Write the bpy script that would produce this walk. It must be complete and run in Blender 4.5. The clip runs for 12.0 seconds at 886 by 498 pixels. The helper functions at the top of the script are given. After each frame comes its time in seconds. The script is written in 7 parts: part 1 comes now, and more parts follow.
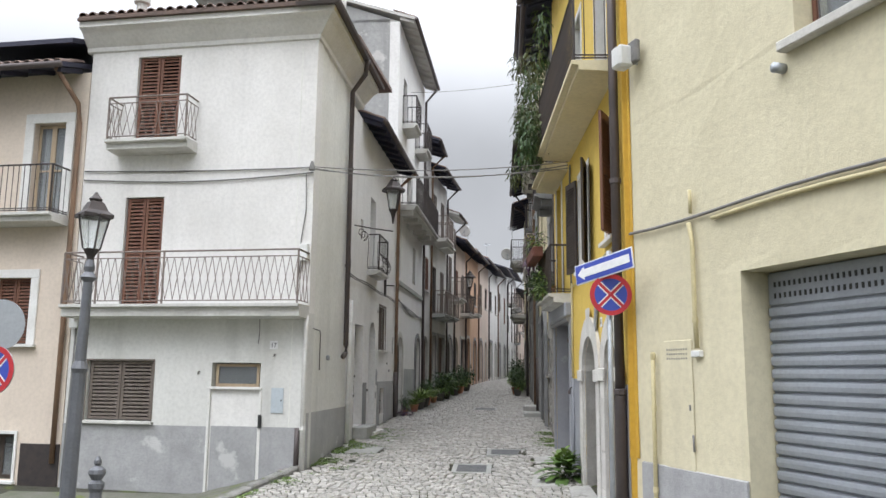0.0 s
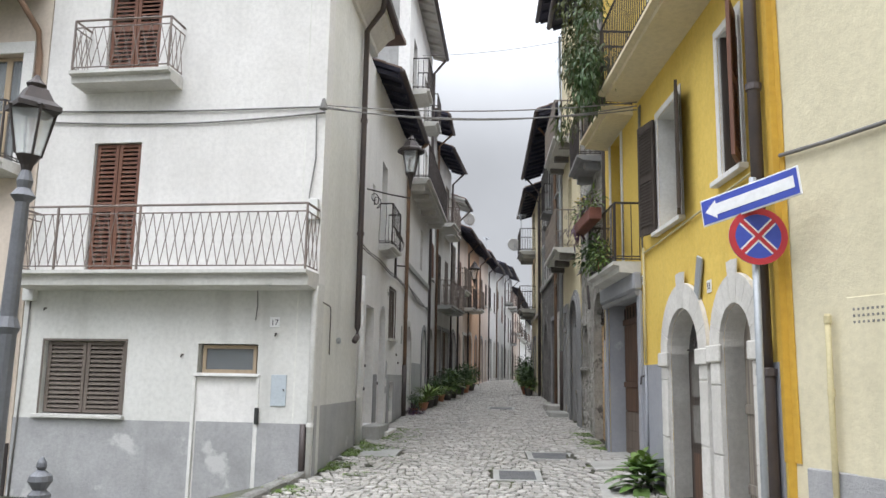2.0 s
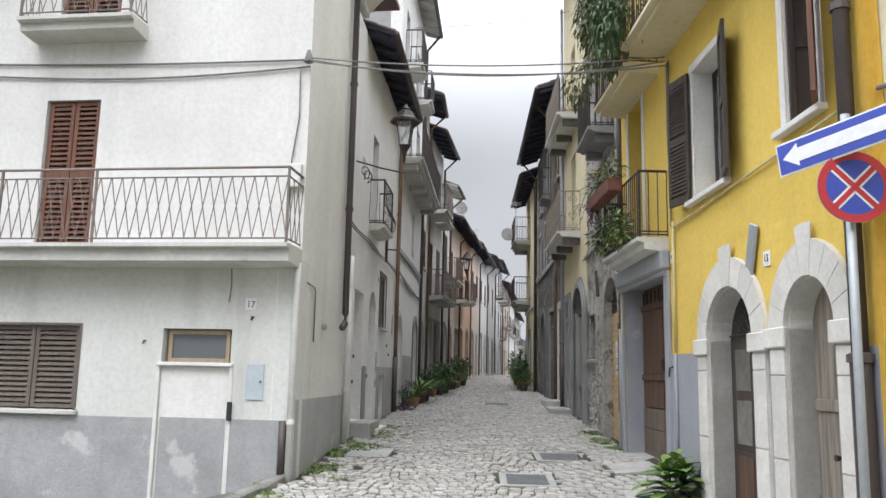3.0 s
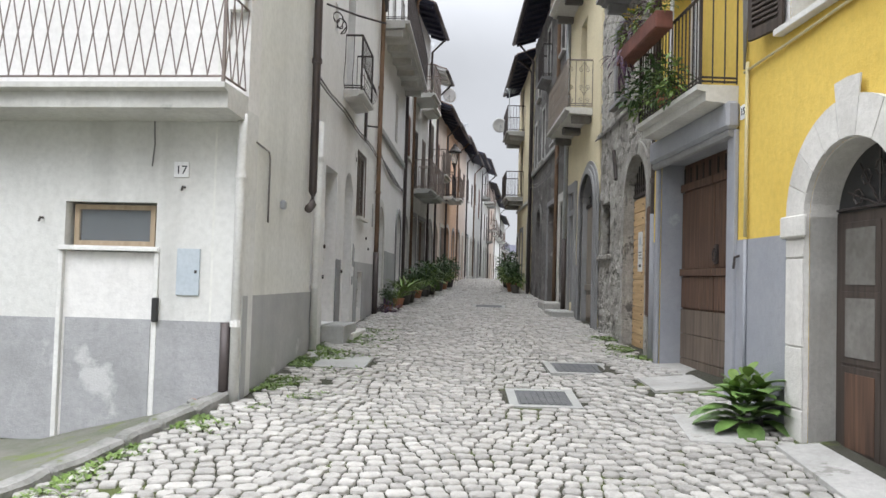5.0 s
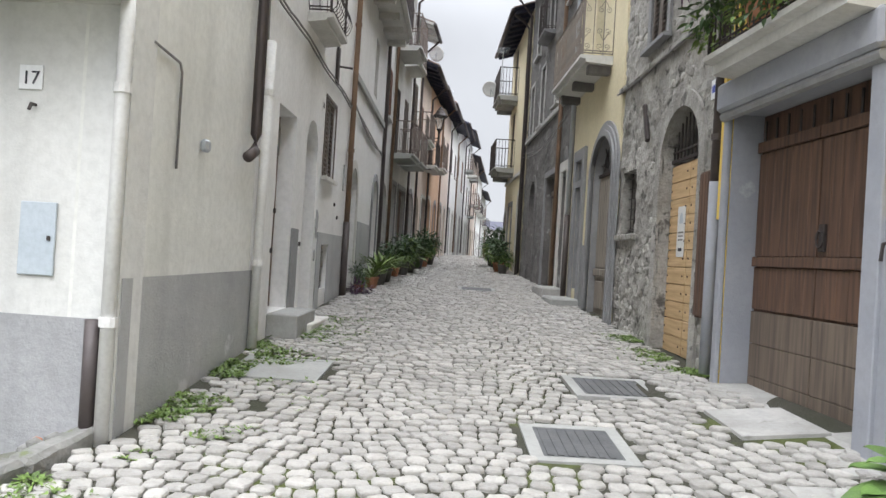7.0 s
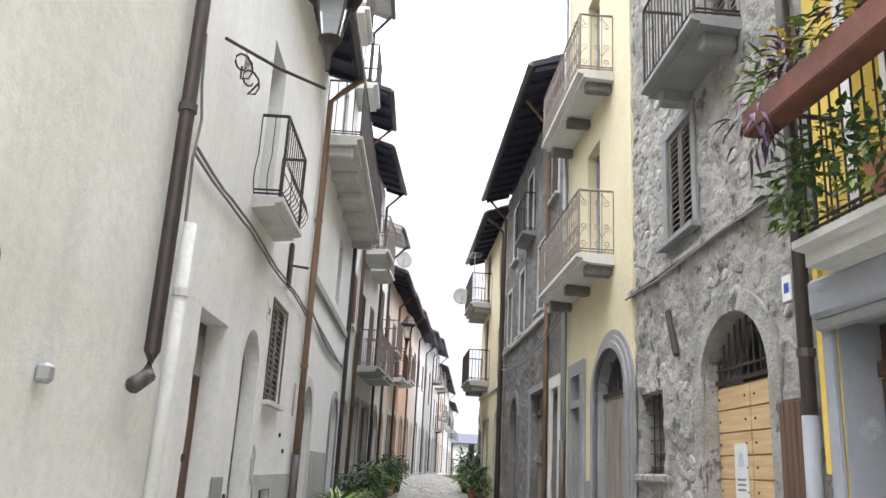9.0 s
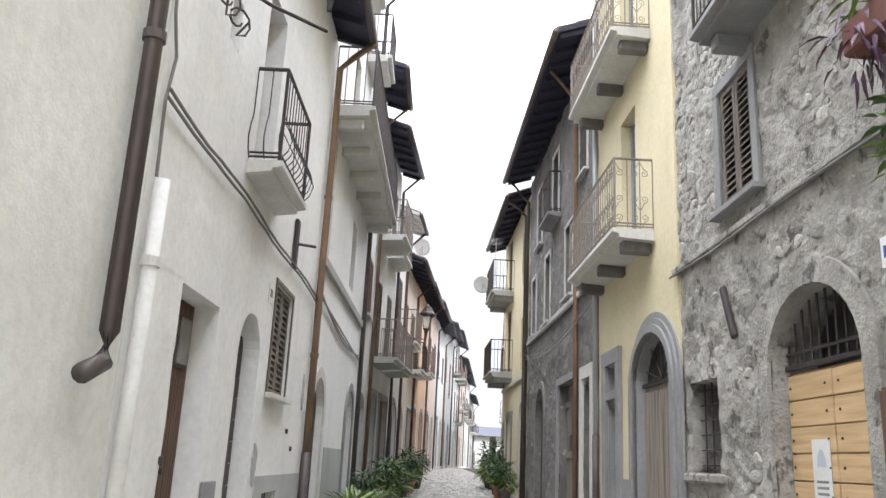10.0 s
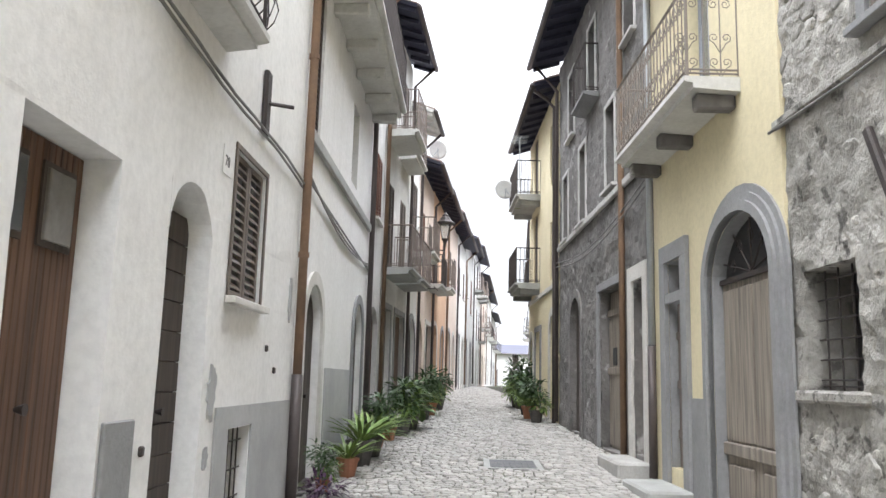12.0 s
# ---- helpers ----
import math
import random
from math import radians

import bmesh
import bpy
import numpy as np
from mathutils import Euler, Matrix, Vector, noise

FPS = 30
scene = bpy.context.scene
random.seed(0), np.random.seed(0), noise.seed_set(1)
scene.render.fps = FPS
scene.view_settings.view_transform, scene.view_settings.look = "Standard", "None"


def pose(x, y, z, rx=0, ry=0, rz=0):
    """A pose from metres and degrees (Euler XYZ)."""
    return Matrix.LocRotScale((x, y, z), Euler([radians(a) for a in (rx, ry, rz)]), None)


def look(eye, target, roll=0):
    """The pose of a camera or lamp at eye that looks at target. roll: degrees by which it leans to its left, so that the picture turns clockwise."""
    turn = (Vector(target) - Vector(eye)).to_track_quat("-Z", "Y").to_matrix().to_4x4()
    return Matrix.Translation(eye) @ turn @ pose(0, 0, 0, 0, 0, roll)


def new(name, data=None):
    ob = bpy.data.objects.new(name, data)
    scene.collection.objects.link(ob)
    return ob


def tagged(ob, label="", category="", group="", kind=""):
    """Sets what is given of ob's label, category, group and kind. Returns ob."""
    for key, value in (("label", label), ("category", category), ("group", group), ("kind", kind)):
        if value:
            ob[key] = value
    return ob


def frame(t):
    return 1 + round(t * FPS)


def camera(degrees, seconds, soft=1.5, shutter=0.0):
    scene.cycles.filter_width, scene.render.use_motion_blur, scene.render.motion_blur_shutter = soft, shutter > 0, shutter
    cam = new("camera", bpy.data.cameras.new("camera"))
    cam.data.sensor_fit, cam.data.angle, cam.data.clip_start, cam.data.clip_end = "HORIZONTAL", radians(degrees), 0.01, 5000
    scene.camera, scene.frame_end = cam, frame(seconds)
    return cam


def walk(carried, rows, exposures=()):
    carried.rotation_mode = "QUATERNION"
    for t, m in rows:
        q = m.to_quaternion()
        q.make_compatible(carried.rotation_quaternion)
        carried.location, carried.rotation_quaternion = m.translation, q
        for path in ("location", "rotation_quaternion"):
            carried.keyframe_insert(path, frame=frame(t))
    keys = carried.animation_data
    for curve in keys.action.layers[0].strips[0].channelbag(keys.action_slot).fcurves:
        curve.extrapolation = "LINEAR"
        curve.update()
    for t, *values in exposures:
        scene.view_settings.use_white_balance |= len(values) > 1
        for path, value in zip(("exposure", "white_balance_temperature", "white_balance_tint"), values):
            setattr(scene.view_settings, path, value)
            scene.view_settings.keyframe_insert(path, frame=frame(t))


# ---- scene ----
cam = camera(58.0, 12.0, soft=1.5, shutter=0.0)
PATH = [
    (0, (0.581, -1.943, 1.862), (0.535, 0.033, 2.17), 0.6),
    (0.5, (0.357, -1.154, 1.797), (0.342, 0.804, 2.205), 0.3),
    (1, (0.088, -0.582, 1.682), (0.069, 1.382, 2.057), 0.5),
    (1.5, (-0.111, 0.166, 1.616), (-0.14, 2.142, 1.925), 0.9),
    (2, (-0.328, 0.842, 1.556), (-0.335, 2.816, 1.876), 1.0),
    (2.5, (-0.399, 1.607, 1.494), (-0.396, 3.582, 1.814), 1.2),
    (2.7, (-0.459, 1.906, 1.487), (-0.447, 3.88, 1.803), 1.2),
    (4.3, (-0.581, 4.06, 1.46), (-0.513, 6.038, 1.748), 1.5),
    (4.5, (-0.59, 4.272, 1.438), (-0.517, 6.258, 1.662), 1.5),
    (5, (-0.578, 4.954, 1.33), (-0.503, 6.951, 1.408), 1.6),
    (5.5, (-0.627, 5.639, 1.254), (-0.551, 7.634, 1.146), 1.4),
    (6, (-0.627, 6.312, 1.172), (-0.55, 8.299, 0.955), 2.1),
    (6.5, (-0.57, 6.989, 1.264), (-0.492, 8.982, 1.112), 3.6),
    (7, (-0.575, 7.729, 1.383), (-0.441, 9.724, 1.401), 3.5),
    (7.5, (-0.568, 8.317, 1.467), (-0.4, 10.302, 1.64), 2.5),
    (9.3, (-0.556, 10.416, 1.806), (-0.371, 12.33, 2.355), 3.2),
    (9.5, (-0.523, 10.613, 1.8), (-0.353, 12.529, 2.347), 3.1),
    (10, (-0.484, 11.187, 1.86), (-0.343, 13.115, 2.375), 2.8),
    (10.5, (-0.42, 11.795, 1.889), (-0.313, 13.745, 2.321), 2.6),
    (11, (-0.399, 12.401, 1.849), (-0.286, 14.358, 2.243), 2.3),
    (11.5, (-0.372, 12.954, 1.832), (-0.256, 14.921, 2.178), 2.1),
    (12, (-0.31, 13.583, 1.883), (-0.205, 15.554, 2.206), 1.5),
]
walk(cam, [(t, look(eye, target, roll)) for t, eye, target, roll in PATH],
     exposures=((0.0, 0.1), (2.5, 0.2), (4.5, 0.38), (6.0, 0.38), (6.6, 0.44), (7.5, 0.8), (9.5, 1.12), (10.5, 1.1), (12.0, 1.32)))
SKY, SUN = 1.07, 0.6


# ---- world and sun: a bright overcast sky, brighter overhead than at the horizon
world = bpy.data.worlds.new("world")
scene.world = world
world.use_nodes = True
wn, wl = world.node_tree.nodes, world.node_tree.links
sky = wn.new("ShaderNodeTexSky")
sky.sky_type = "NISHITA"
sky.sun_disc = False
sky.sun_elevation, sky.sun_rotation = radians(52), radians(200)
grey = wn.new("ShaderNodeHueSaturation")
grey.inputs["Saturation"].default_value = 0.15
grey.inputs["Value"].default_value = 0.1
wl.new(sky.outputs[0], grey.inputs["Color"])
coord = wn.new("ShaderNodeTexCoord")
split = wn.new("ShaderNodeSeparateXYZ")
wl.new(coord.outputs["Generated"], split.inputs[0])
rise = wn.new("ShaderNodeMapRange")
rise.interpolation_type = "SMOOTHSTEP"
rise.inputs["From Min"].default_value, rise.inputs["From Max"].default_value = 0.24, 0.86
rise.inputs["To Min"].default_value, rise.inputs["To Max"].default_value = 0.50, 4.2
wl.new(split.outputs["Z"], rise.inputs["Value"])
cloud = wn.new("ShaderNodeTexNoise")
cloud.inputs["Scale"].default_value, cloud.inputs["Detail"].default_value = 3.2, 5
wl.new(coord.outputs["Generated"], cloud.inputs["Vector"])
tone = wn.new("ShaderNodeMapRange")
tone.inputs["From Min"].default_value, tone.inputs["From Max"].default_value = 0.3, 0.7
tone.inputs["To Min"].default_value, tone.inputs["To Max"].default_value = 0.86, 1.12
wl.new(cloud.outputs[0], tone.inputs["Value"])
times = wn.new("ShaderNodeMath")
times.operation = "MULTIPLY"
wl.new(rise.outputs[0], times.inputs[0])
wl.new(tone.outputs[0], times.inputs[1])
veil = wn.new("ShaderNodeMix")
veil.data_type = "RGBA"
veil.blend_type = "MULTIPLY"
veil.inputs["Factor"].default_value = 1.0
veil.inputs[6].default_value = (0.95, 0.99, 1.07, 1)
wl.new(times.outputs[0], veil.inputs[7])
both = wn.new("ShaderNodeMix")
both.data_type = "RGBA"
both.inputs["Factor"].default_value = 0.9
wl.new(grey.outputs[0], both.inputs[6])
wl.new(veil.outputs[2], both.inputs[7])
wl.new(both.outputs[2], wn["Background"].inputs[0])
wn["Background"].inputs[1].default_value = SKY
sun = new("sun", bpy.data.lights.new("sun", "SUN"))
sun.data.energy, sun.data.angle, sun.data.color = SUN, radians(25), (1.0, 0.99, 0.97)
sun.matrix_world = look((0, 0, 60), (0 + 12, 0 + 33, 60 - 46))


# ---- materials
def material(name, a, b=None, scale=1.2, fine=18.0, rough=0.85, bump=0.25, bump_scale=60.0, streak=0.0, metal=0.0, spot=None, spot_at=0.62,
             spot_scale=2.5, vary=0.0, island=False, wave=0.0):
    """Two-tone surface: large stains from a to b, fine grain, optional patches, streaks that run down, and relief."""
    m = bpy.data.materials.new(name)
    m.use_nodes = True
    n, l = m.node_tree.nodes, m.node_tree.links
    p = n["Principled BSDF"]
    p.inputs["Roughness"].default_value, p.inputs["Metallic"].default_value = rough, metal
    b = b or tuple(c * 0.8 for c in a)
    tc = n.new("ShaderNodeTexCoord")

    def tex(s, detail=4.0, stretch=None):
        t = n.new("ShaderNodeTexNoise")
        t.inputs["Scale"].default_value, t.inputs["Detail"].default_value, t.inputs["Roughness"].default_value = s, detail, 0.62
        if stretch:
            k = n.new("ShaderNodeMapping")
            k.inputs["Scale"].default_value = stretch
            l.new(tc.outputs["Object"], k.inputs["Vector"])
            l.new(k.outputs[0], t.inputs["Vector"])
        else:
            l.new(tc.outputs["Object"], t.inputs["Vector"])
        return t.outputs[0]

    def ramp(src, lo, hi):
        r = n.new("ShaderNodeMapRange")
        r.inputs["From Min"].default_value, r.inputs["From Max"].default_value = lo, hi
        l.new(src, r.inputs["Value"])
        return r.outputs[0]

    def mix(fac, c1, c2, amount=None):
        x = n.new("ShaderNodeMix")
        x.data_type = "RGBA"
        if amount is not None:
            k = n.new("ShaderNodeMath")
            k.operation = "MULTIPLY"
            l.new(fac, k.inputs[0])
            k.inputs[1].default_value = amount
            fac = k.outputs[0]
        l.new(fac, x.inputs["Factor"])
        for i, c in ((6, c1), (7, c2)):
            if isinstance(c, tuple):
                x.inputs[i].default_value = (*c, 1)
            else:
                l.new(c, x.inputs[i])
        return x.outputs[2]

    col = mix(ramp(tex(scale), 0.35, 0.68), a, b)
    col = mix(ramp(tex(fine, 3), 0.4, 0.75), col, tuple(c * 0.7 for c in b), 0.35)
    if streak:
        col = mix(ramp(tex(1.0, 5, (2.2, 2.2, 0.22)), 0.52, 0.8), col, tuple(c * 0.55 for c in b), streak)
    if spot:
        col = mix(ramp(tex(spot_scale, 6), spot_at, spot_at + 0.06), col, spot)
    if vary:
        info = n.new("ShaderNodeObjectInfo") if not island else n.new("ShaderNodeNewGeometry")
        rnd = info.outputs["Random"] if not island else info.outputs["Random Per Island"]
        hsv = n.new("ShaderNodeHueSaturation")
        l.new(col, hsv.inputs["Color"])
        r = n.new("ShaderNodeMapRange")
        r.inputs["To Min"].default_value, r.inputs["To Max"].default_value = 1 - vary, 1 + vary
        l.new(rnd, r.inputs["Value"])
        l.new(r.outputs[0], hsv.inputs["Value"])
        col = hsv.outputs[0]
    l.new(col, p.inputs["Base Color"])
    if bump:
        h = tex(bump_scale, 5)
        if wave:
            w = n.new("ShaderNodeMath")
            w.operation = "MULTIPLY_ADD"
            l.new(tex(bump_scale * 0.12, 3), w.inputs[0])
            w.inputs[1].default_value = wave
            l.new(h, w.inputs[2])
            h = w.outputs[0]
        k = n.new("ShaderNodeBump")
        k.inputs["Strength"].default_value, k.inputs["Distance"].default_value = bump, 0.02
        l.new(h, k.inputs["Height"])
        l.new(k.outputs[0], p.inputs["Normal"])
    return m


def wood(name, a, b, axis=2, rough=0.7, grain=22.0):
    """Boards with grain along one axis."""
    m = material(name, a, b, 2.0, 30, rough, 0.0)
    n, l = m.node_tree.nodes, m.node_tree.links
    tc = n.new("ShaderNodeTexCoord")
    k = n.new("ShaderNodeMapping")
    s = [grain] * 3
    s[axis] = grain * 0.06
    k.inputs["Scale"].default_value = s
    l.new(tc.outputs["Object"], k.inputs["Vector"])
    t = n.new("ShaderNodeTexNoise")
    t.inputs["Scale"].default_value, t.inputs["Detail"].default_value = 1.0, 6
    l.new(k.outputs[0], t.inputs["Vector"])
    x = n.new("ShaderNodeMix")
    x.data_type = "RGBA"
    r = n.new("ShaderNodeMapRange")
    r.inputs["From Min"].default_value, r.inputs["From Max"].default_value = 0.35, 0.7
    l.new(t.outputs[0], r.inputs["Value"])
    l.new(r.outputs[0], x.inputs["Factor"])
    x.inputs[6].default_value, x.inputs[7].default_value = (*a, 1), (*b, 1)
    l.new(x.outputs[2], n["Principled BSDF"].inputs["Base Color"])
    bu = n.new("ShaderNodeBump")
    bu.inputs["Strength"].default_value, bu.inputs["Distance"].default_value = 0.35, 0.006
    l.new(t.outputs[0], bu.inputs["Height"])
    l.new(bu.outputs[0], n["Principled BSDF"].inputs["Normal"])
    return m


WHITE = material("white_plaster", (0.79, 0.775, 0.755), (0.66, 0.645, 0.62), 0.55, 14, 0.9, 0.2, 45, streak=0.25, spot=(0.56, 0.55, 0.525), spot_at=0.70, spot_scale=1.3, wave=1.5)
STAINW = material("stained_white_plaster", (0.70, 0.695, 0.67), (0.58, 0.575, 0.545), 0.45, 14, 0.9, 0.2, 45, streak=0.4, spot=(0.50, 0.495, 0.46), spot_at=0.64, spot_scale=0.8, wave=1.5)
LIME = material("grey_lime_plaster", (0.77, 0.765, 0.725), (0.62, 0.615, 0.57), 0.5, 12, 0.9, 0.18, 40, streak=0.3, spot=(0.52, 0.52, 0.47), spot_at=0.66, spot_scale=0.7, wave=2)
CREAMW = material("cream_white_plaster", (0.80, 0.79, 0.77), (0.72, 0.705, 0.68), 0.8, 13, 0.9, 0.15, 40, streak=0.25, spot=(0.55, 0.545, 0.515), spot_at=0.69, spot_scale=0.9, wave=2.5)
DADO = material("grey_cement_dado", (0.34, 0.34, 0.34), (0.44, 0.44, 0.43), 1.1, 20, 0.92, 0.4, 55, spot=(0.55, 0.55, 0.55), spot_at=0.64, spot_scale=1.3, streak=0.3, wave=1.5)
DADO_L = material("pale_cement_dado", (0.40, 0.40, 0.405), (0.31, 0.31, 0.312), 1.4, 20, 0.92, 0.4, 55, spot=(0.50, 0.50, 0.495), spot_at=0.60, spot_scale=1.1, streak=0.3, wave=1.5)
PALE = material("pale_yellow_plaster", (0.67, 0.612, 0.44), (0.60, 0.545, 0.385), 0.8, 12, 0.92, 0.2, 38, streak=0.16, spot=(0.70, 0.66, 0.49), spot_at=0.70, spot_scale=1.3, wave=2)
YELLOW = material("yellow_plaster", (0.74, 0.53, 0.12), (0.66, 0.46, 0.09), 0.8, 14, 0.9, 0.3, 45, streak=0.2, spot=(0.78, 0.60, 0.2), spot_at=0.66, spot_scale=0.9, wave=1.5)
OCHRE = material("ochre_plaster_strip", (0.62, 0.38, 0.05), (0.54, 0.32, 0.045), 1.0, 14, 0.9, 0.3, 45)
CREAMY = material("cream_yellow_plaster", (0.69, 0.61, 0.41), (0.62, 0.545, 0.36), 0.8, 14, 0.9, 0.3, 45, streak=0.2, wave=1.5)
BLUEG = material("blue_grey_paint", (0.27, 0.28, 0.31), (0.33, 0.335, 0.355), 1.2, 16, 0.8, 0.35, 50, streak=0.2, spot=(0.42, 0.43, 0.44), spot_at=0.68, spot_scale=1.6)
RUBBLE = material("rubble_wall", (0.44, 0.42, 0.385), (0.22, 0.208, 0.187), 1.6, 20, 0.95, 0.95, 34, streak=0.4, spot=(0.115, 0.108, 0.098), spot_at=0.565, spot_scale=3.6, wave=3)
RSTONE = material("rubble_stone", (0.46, 0.44, 0.405), (0.25, 0.238, 0.215), 6.0, 30, 0.95, 0.8, 40, vary=0.22, spot=(0.24, 0.23, 0.21), spot_at=0.64, spot_scale=7)
RSTONE_J = material("rubble_stone_small", (0.46, 0.44, 0.405), (0.25, 0.238, 0.215), 6.0, 30, 0.95, 0.8, 40, vary=0.22, island=True, spot=(0.24, 0.23, 0.21), spot_at=0.64, spot_scale=7)
DARKW = material("dark_stone_wall", (0.215, 0.203, 0.192), (0.115, 0.108, 0.103), 1.1, 8, 0.95, 0.8, 20, streak=0.3, spot=(0.36, 0.35, 0.335), spot_at=0.61, spot_scale=1.6, wave=3)
TRIM = material("pale_stone", (0.66, 0.64, 0.60), (0.54, 0.52, 0.48), 2.5, 25, 0.85, 0.35, 50, streak=0.25, spot=(0.42, 0.40, 0.37), spot_at=0.70, spot_scale=4, vary=0.07)
GTRIM = material("grey_stone_trim", (0.285, 0.283, 0.285), (0.22, 0.218, 0.22), 2.0, 25, 0.85, 0.3, 50, streak=0.15)
SLABM = material("concrete_slab", (0.62, 0.61, 0.58), (0.50, 0.49, 0.46), 1.6, 18, 0.9, 0.35, 50, spot=(0.30, 0.30, 0.28), spot_at=0.70, spot_scale=2.5)
WORN = material("worn_cement", (0.44, 0.43, 0.405), (0.33, 0.322, 0.30), 2.2, 20, 0.92, 0.5, 50, spot=(0.24, 0.235, 0.21), spot_at=0.62, spot_scale=3.0)
CONC = material("grey_concrete", (0.40, 0.40, 0.38), (0.32, 0.32, 0.30), 1.6, 20, 0.93, 0.5, 50, spot=(0.22, 0.25, 0.14), spot_at=0.64, spot_scale=2.2)
STONE = material("cobble_stone", (0.455, 0.437, 0.405), (0.345, 0.33, 0.303), 7.0, 60, 0.78, 0.8, 60, vary=0.19, spot=(0.40, 0.39, 0.33), spot_at=0.70, spot_scale=9)
STONE_J = material("cobble_stone_far", (0.455, 0.437, 0.405), (0.345, 0.33, 0.303), 7.0, 60, 0.78, 0.8, 60, vary=0.19, island=True, spot=(0.40, 0.39, 0.33), spot_at=0.70, spot_scale=9)
EARTH = material("mossy_joint_earth", (0.06, 0.055, 0.042), (0.035, 0.037, 0.02), 1.4, 24, 0.97, 0.6, 70, spot=(0.07, 0.085, 0.022), spot_at=0.55, spot_scale=1.1)
KERB = material("rough_kerb_stone", (0.29, 0.28, 0.265), (0.16, 0.16, 0.145), 3.0, 22, 0.93, 0.7, 45, spot=(0.13, 0.15, 0.07), spot_at=0.60, spot_scale=3.5, vary=0.15)
MOSSC = material("mossy_concrete", (0.18, 0.175, 0.15), (0.115, 0.125, 0.085), 1.8, 22, 0.95, 0.6, 45, spot=(0.13, 0.16, 0.05), spot_at=0.54, spot_scale=1.6)
BROWN = wood("reddish_brown_shutter_wood", (0.17, 0.075, 0.045), (0.11, 0.046, 0.03))
DARKB = wood("dark_brown_wood", (0.06, 0.044, 0.035), (0.032, 0.024, 0.019))
GREYB = wood("grey_brown_louvre_wood", (0.16, 0.13, 0.11), (0.11, 0.09, 0.075))
GATEL = wood("dusty_brown_wood", (0.17, 0.13, 0.10), (0.085, 0.065, 0.05))
DOORW = wood("brown_plank_wood", (0.13, 0.07, 0.043), (0.052, 0.03, 0.021))
OLDW = wood("weathered_grey_wood", (0.29, 0.25, 0.205), (0.135, 0.115, 0.098))
GATEW = wood("pale_plank_wood", (0.60, 0.42, 0.23), (0.42, 0.28, 0.14), axis=0)
FRAMEW = wood("pale_pine_window_frame", (0.46, 0.36, 0.25), (0.36, 0.27, 0.18))
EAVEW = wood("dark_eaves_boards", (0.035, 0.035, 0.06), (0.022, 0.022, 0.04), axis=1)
IRON = material("dark_iron", (0.045, 0.04, 0.04), (0.07, 0.055, 0.05), 6, 40, 0.6, 0.2, 80, metal=0.4)
BRAIL = material("brown_painted_iron", (0.17, 0.14, 0.13), (0.24, 0.19, 0.16), 5, 40, 0.6, 0.2, 80, metal=0.2)
LRAIL = material("faded_brown_painted_iron", (0.19, 0.165, 0.145), (0.26, 0.22, 0.19), 5, 40, 0.6, 0.2, 80, metal=0.2)
GPOST = material("grey_painted_iron", (0.16, 0.165, 0.18), (0.12, 0.125, 0.135), 4, 40, 0.5, 0.15, 80, metal=0.3)
DPIPE = material("dark_brown_pipe", (0.075, 0.062, 0.062), (0.10, 0.08, 0.075), 3, 30, 0.5, 0.1, 80, metal=0.2)
RPIPE = material("rusty_copper_pipe", (0.26, 0.16, 0.10), (0.17, 0.11, 0.075), 2.2, 25, 0.65, 0.2, 70, metal=0.2)
WPIPE = material("white_painted_pipe", (0.74, 0.73, 0.71), (0.64, 0.63, 0.60), 3, 30, 0.6, 0.15, 70)
YPIPE = material("yellow_painted_conduit", (0.60, 0.52, 0.30), (0.48, 0.42, 0.25), 3, 30, 0.7, 0.2, 70)
CABLE = material("grey_cable", (0.16, 0.155, 0.15), (0.24, 0.23, 0.22), 4, 30, 0.8, 0.1, 70)
SHEET = material("grey_metal_sheet", (0.36, 0.385, 0.42), (0.30, 0.32, 0.35), 1.0, 25, 0.45, 0.1, 60, metal=0.35)
BOXM = material("pale_blue_metal_door", (0.48, 0.53, 0.57), (0.43, 0.48, 0.52), 2, 30, 0.5, 0.1, 60)
LIDM = material("cast_iron_cover", (0.085, 0.088, 0.09), (0.13, 0.13, 0.13), 4, 40, 0.65, 0.4, 60, metal=0.2)
PLASTIC = material("white_plastic", (0.72, 0.72, 0.70), (0.64, 0.64, 0.62), 3, 20, 0.5, 0.05, 60)
BLACK = material("black_plastic", (0.02, 0.02, 0.02), (0.03, 0.03, 0.03), 3, 20, 0.5, 0.05, 60)
RED = material("sign_red", (0.50, 0.03, 0.04), (0.44, 0.03, 0.04), 2, 20, 0.4, 0.03, 60)
BLUE = material("sign_blue", (0.05, 0.08, 0.42), (0.04, 0.07, 0.36), 2, 20, 0.4, 0.03, 60)
SWHITE = material("sign_white", (0.80, 0.80, 0.80), (0.74, 0.74, 0.74), 2, 20, 0.4, 0.03, 60)
SGREY = material("sign_back_grey", (0.42, 0.44, 0.46), (0.36, 0.38, 0.40), 2, 20, 0.45, 0.03, 60, metal=0.4)
INK = material("black_paint", (0.02, 0.02, 0.03), (0.03, 0.03, 0.04), 2, 20, 0.6, 0.02, 60)
TILE = material("roof_tile", (0.22, 0.15, 0.12), (0.13, 0.10, 0.09), 2, 20, 0.9, 0.4, 50, vary=0.2)
TERRA = material("terracotta", (0.42, 0.19, 0.11), (0.34, 0.15, 0.09), 3, 30, 0.85, 0.2, 60)
PLANTER = material("red_brown_planter", (0.20, 0.075, 0.055), (0.12, 0.05, 0.04), 3, 30, 0.8, 0.2, 60)
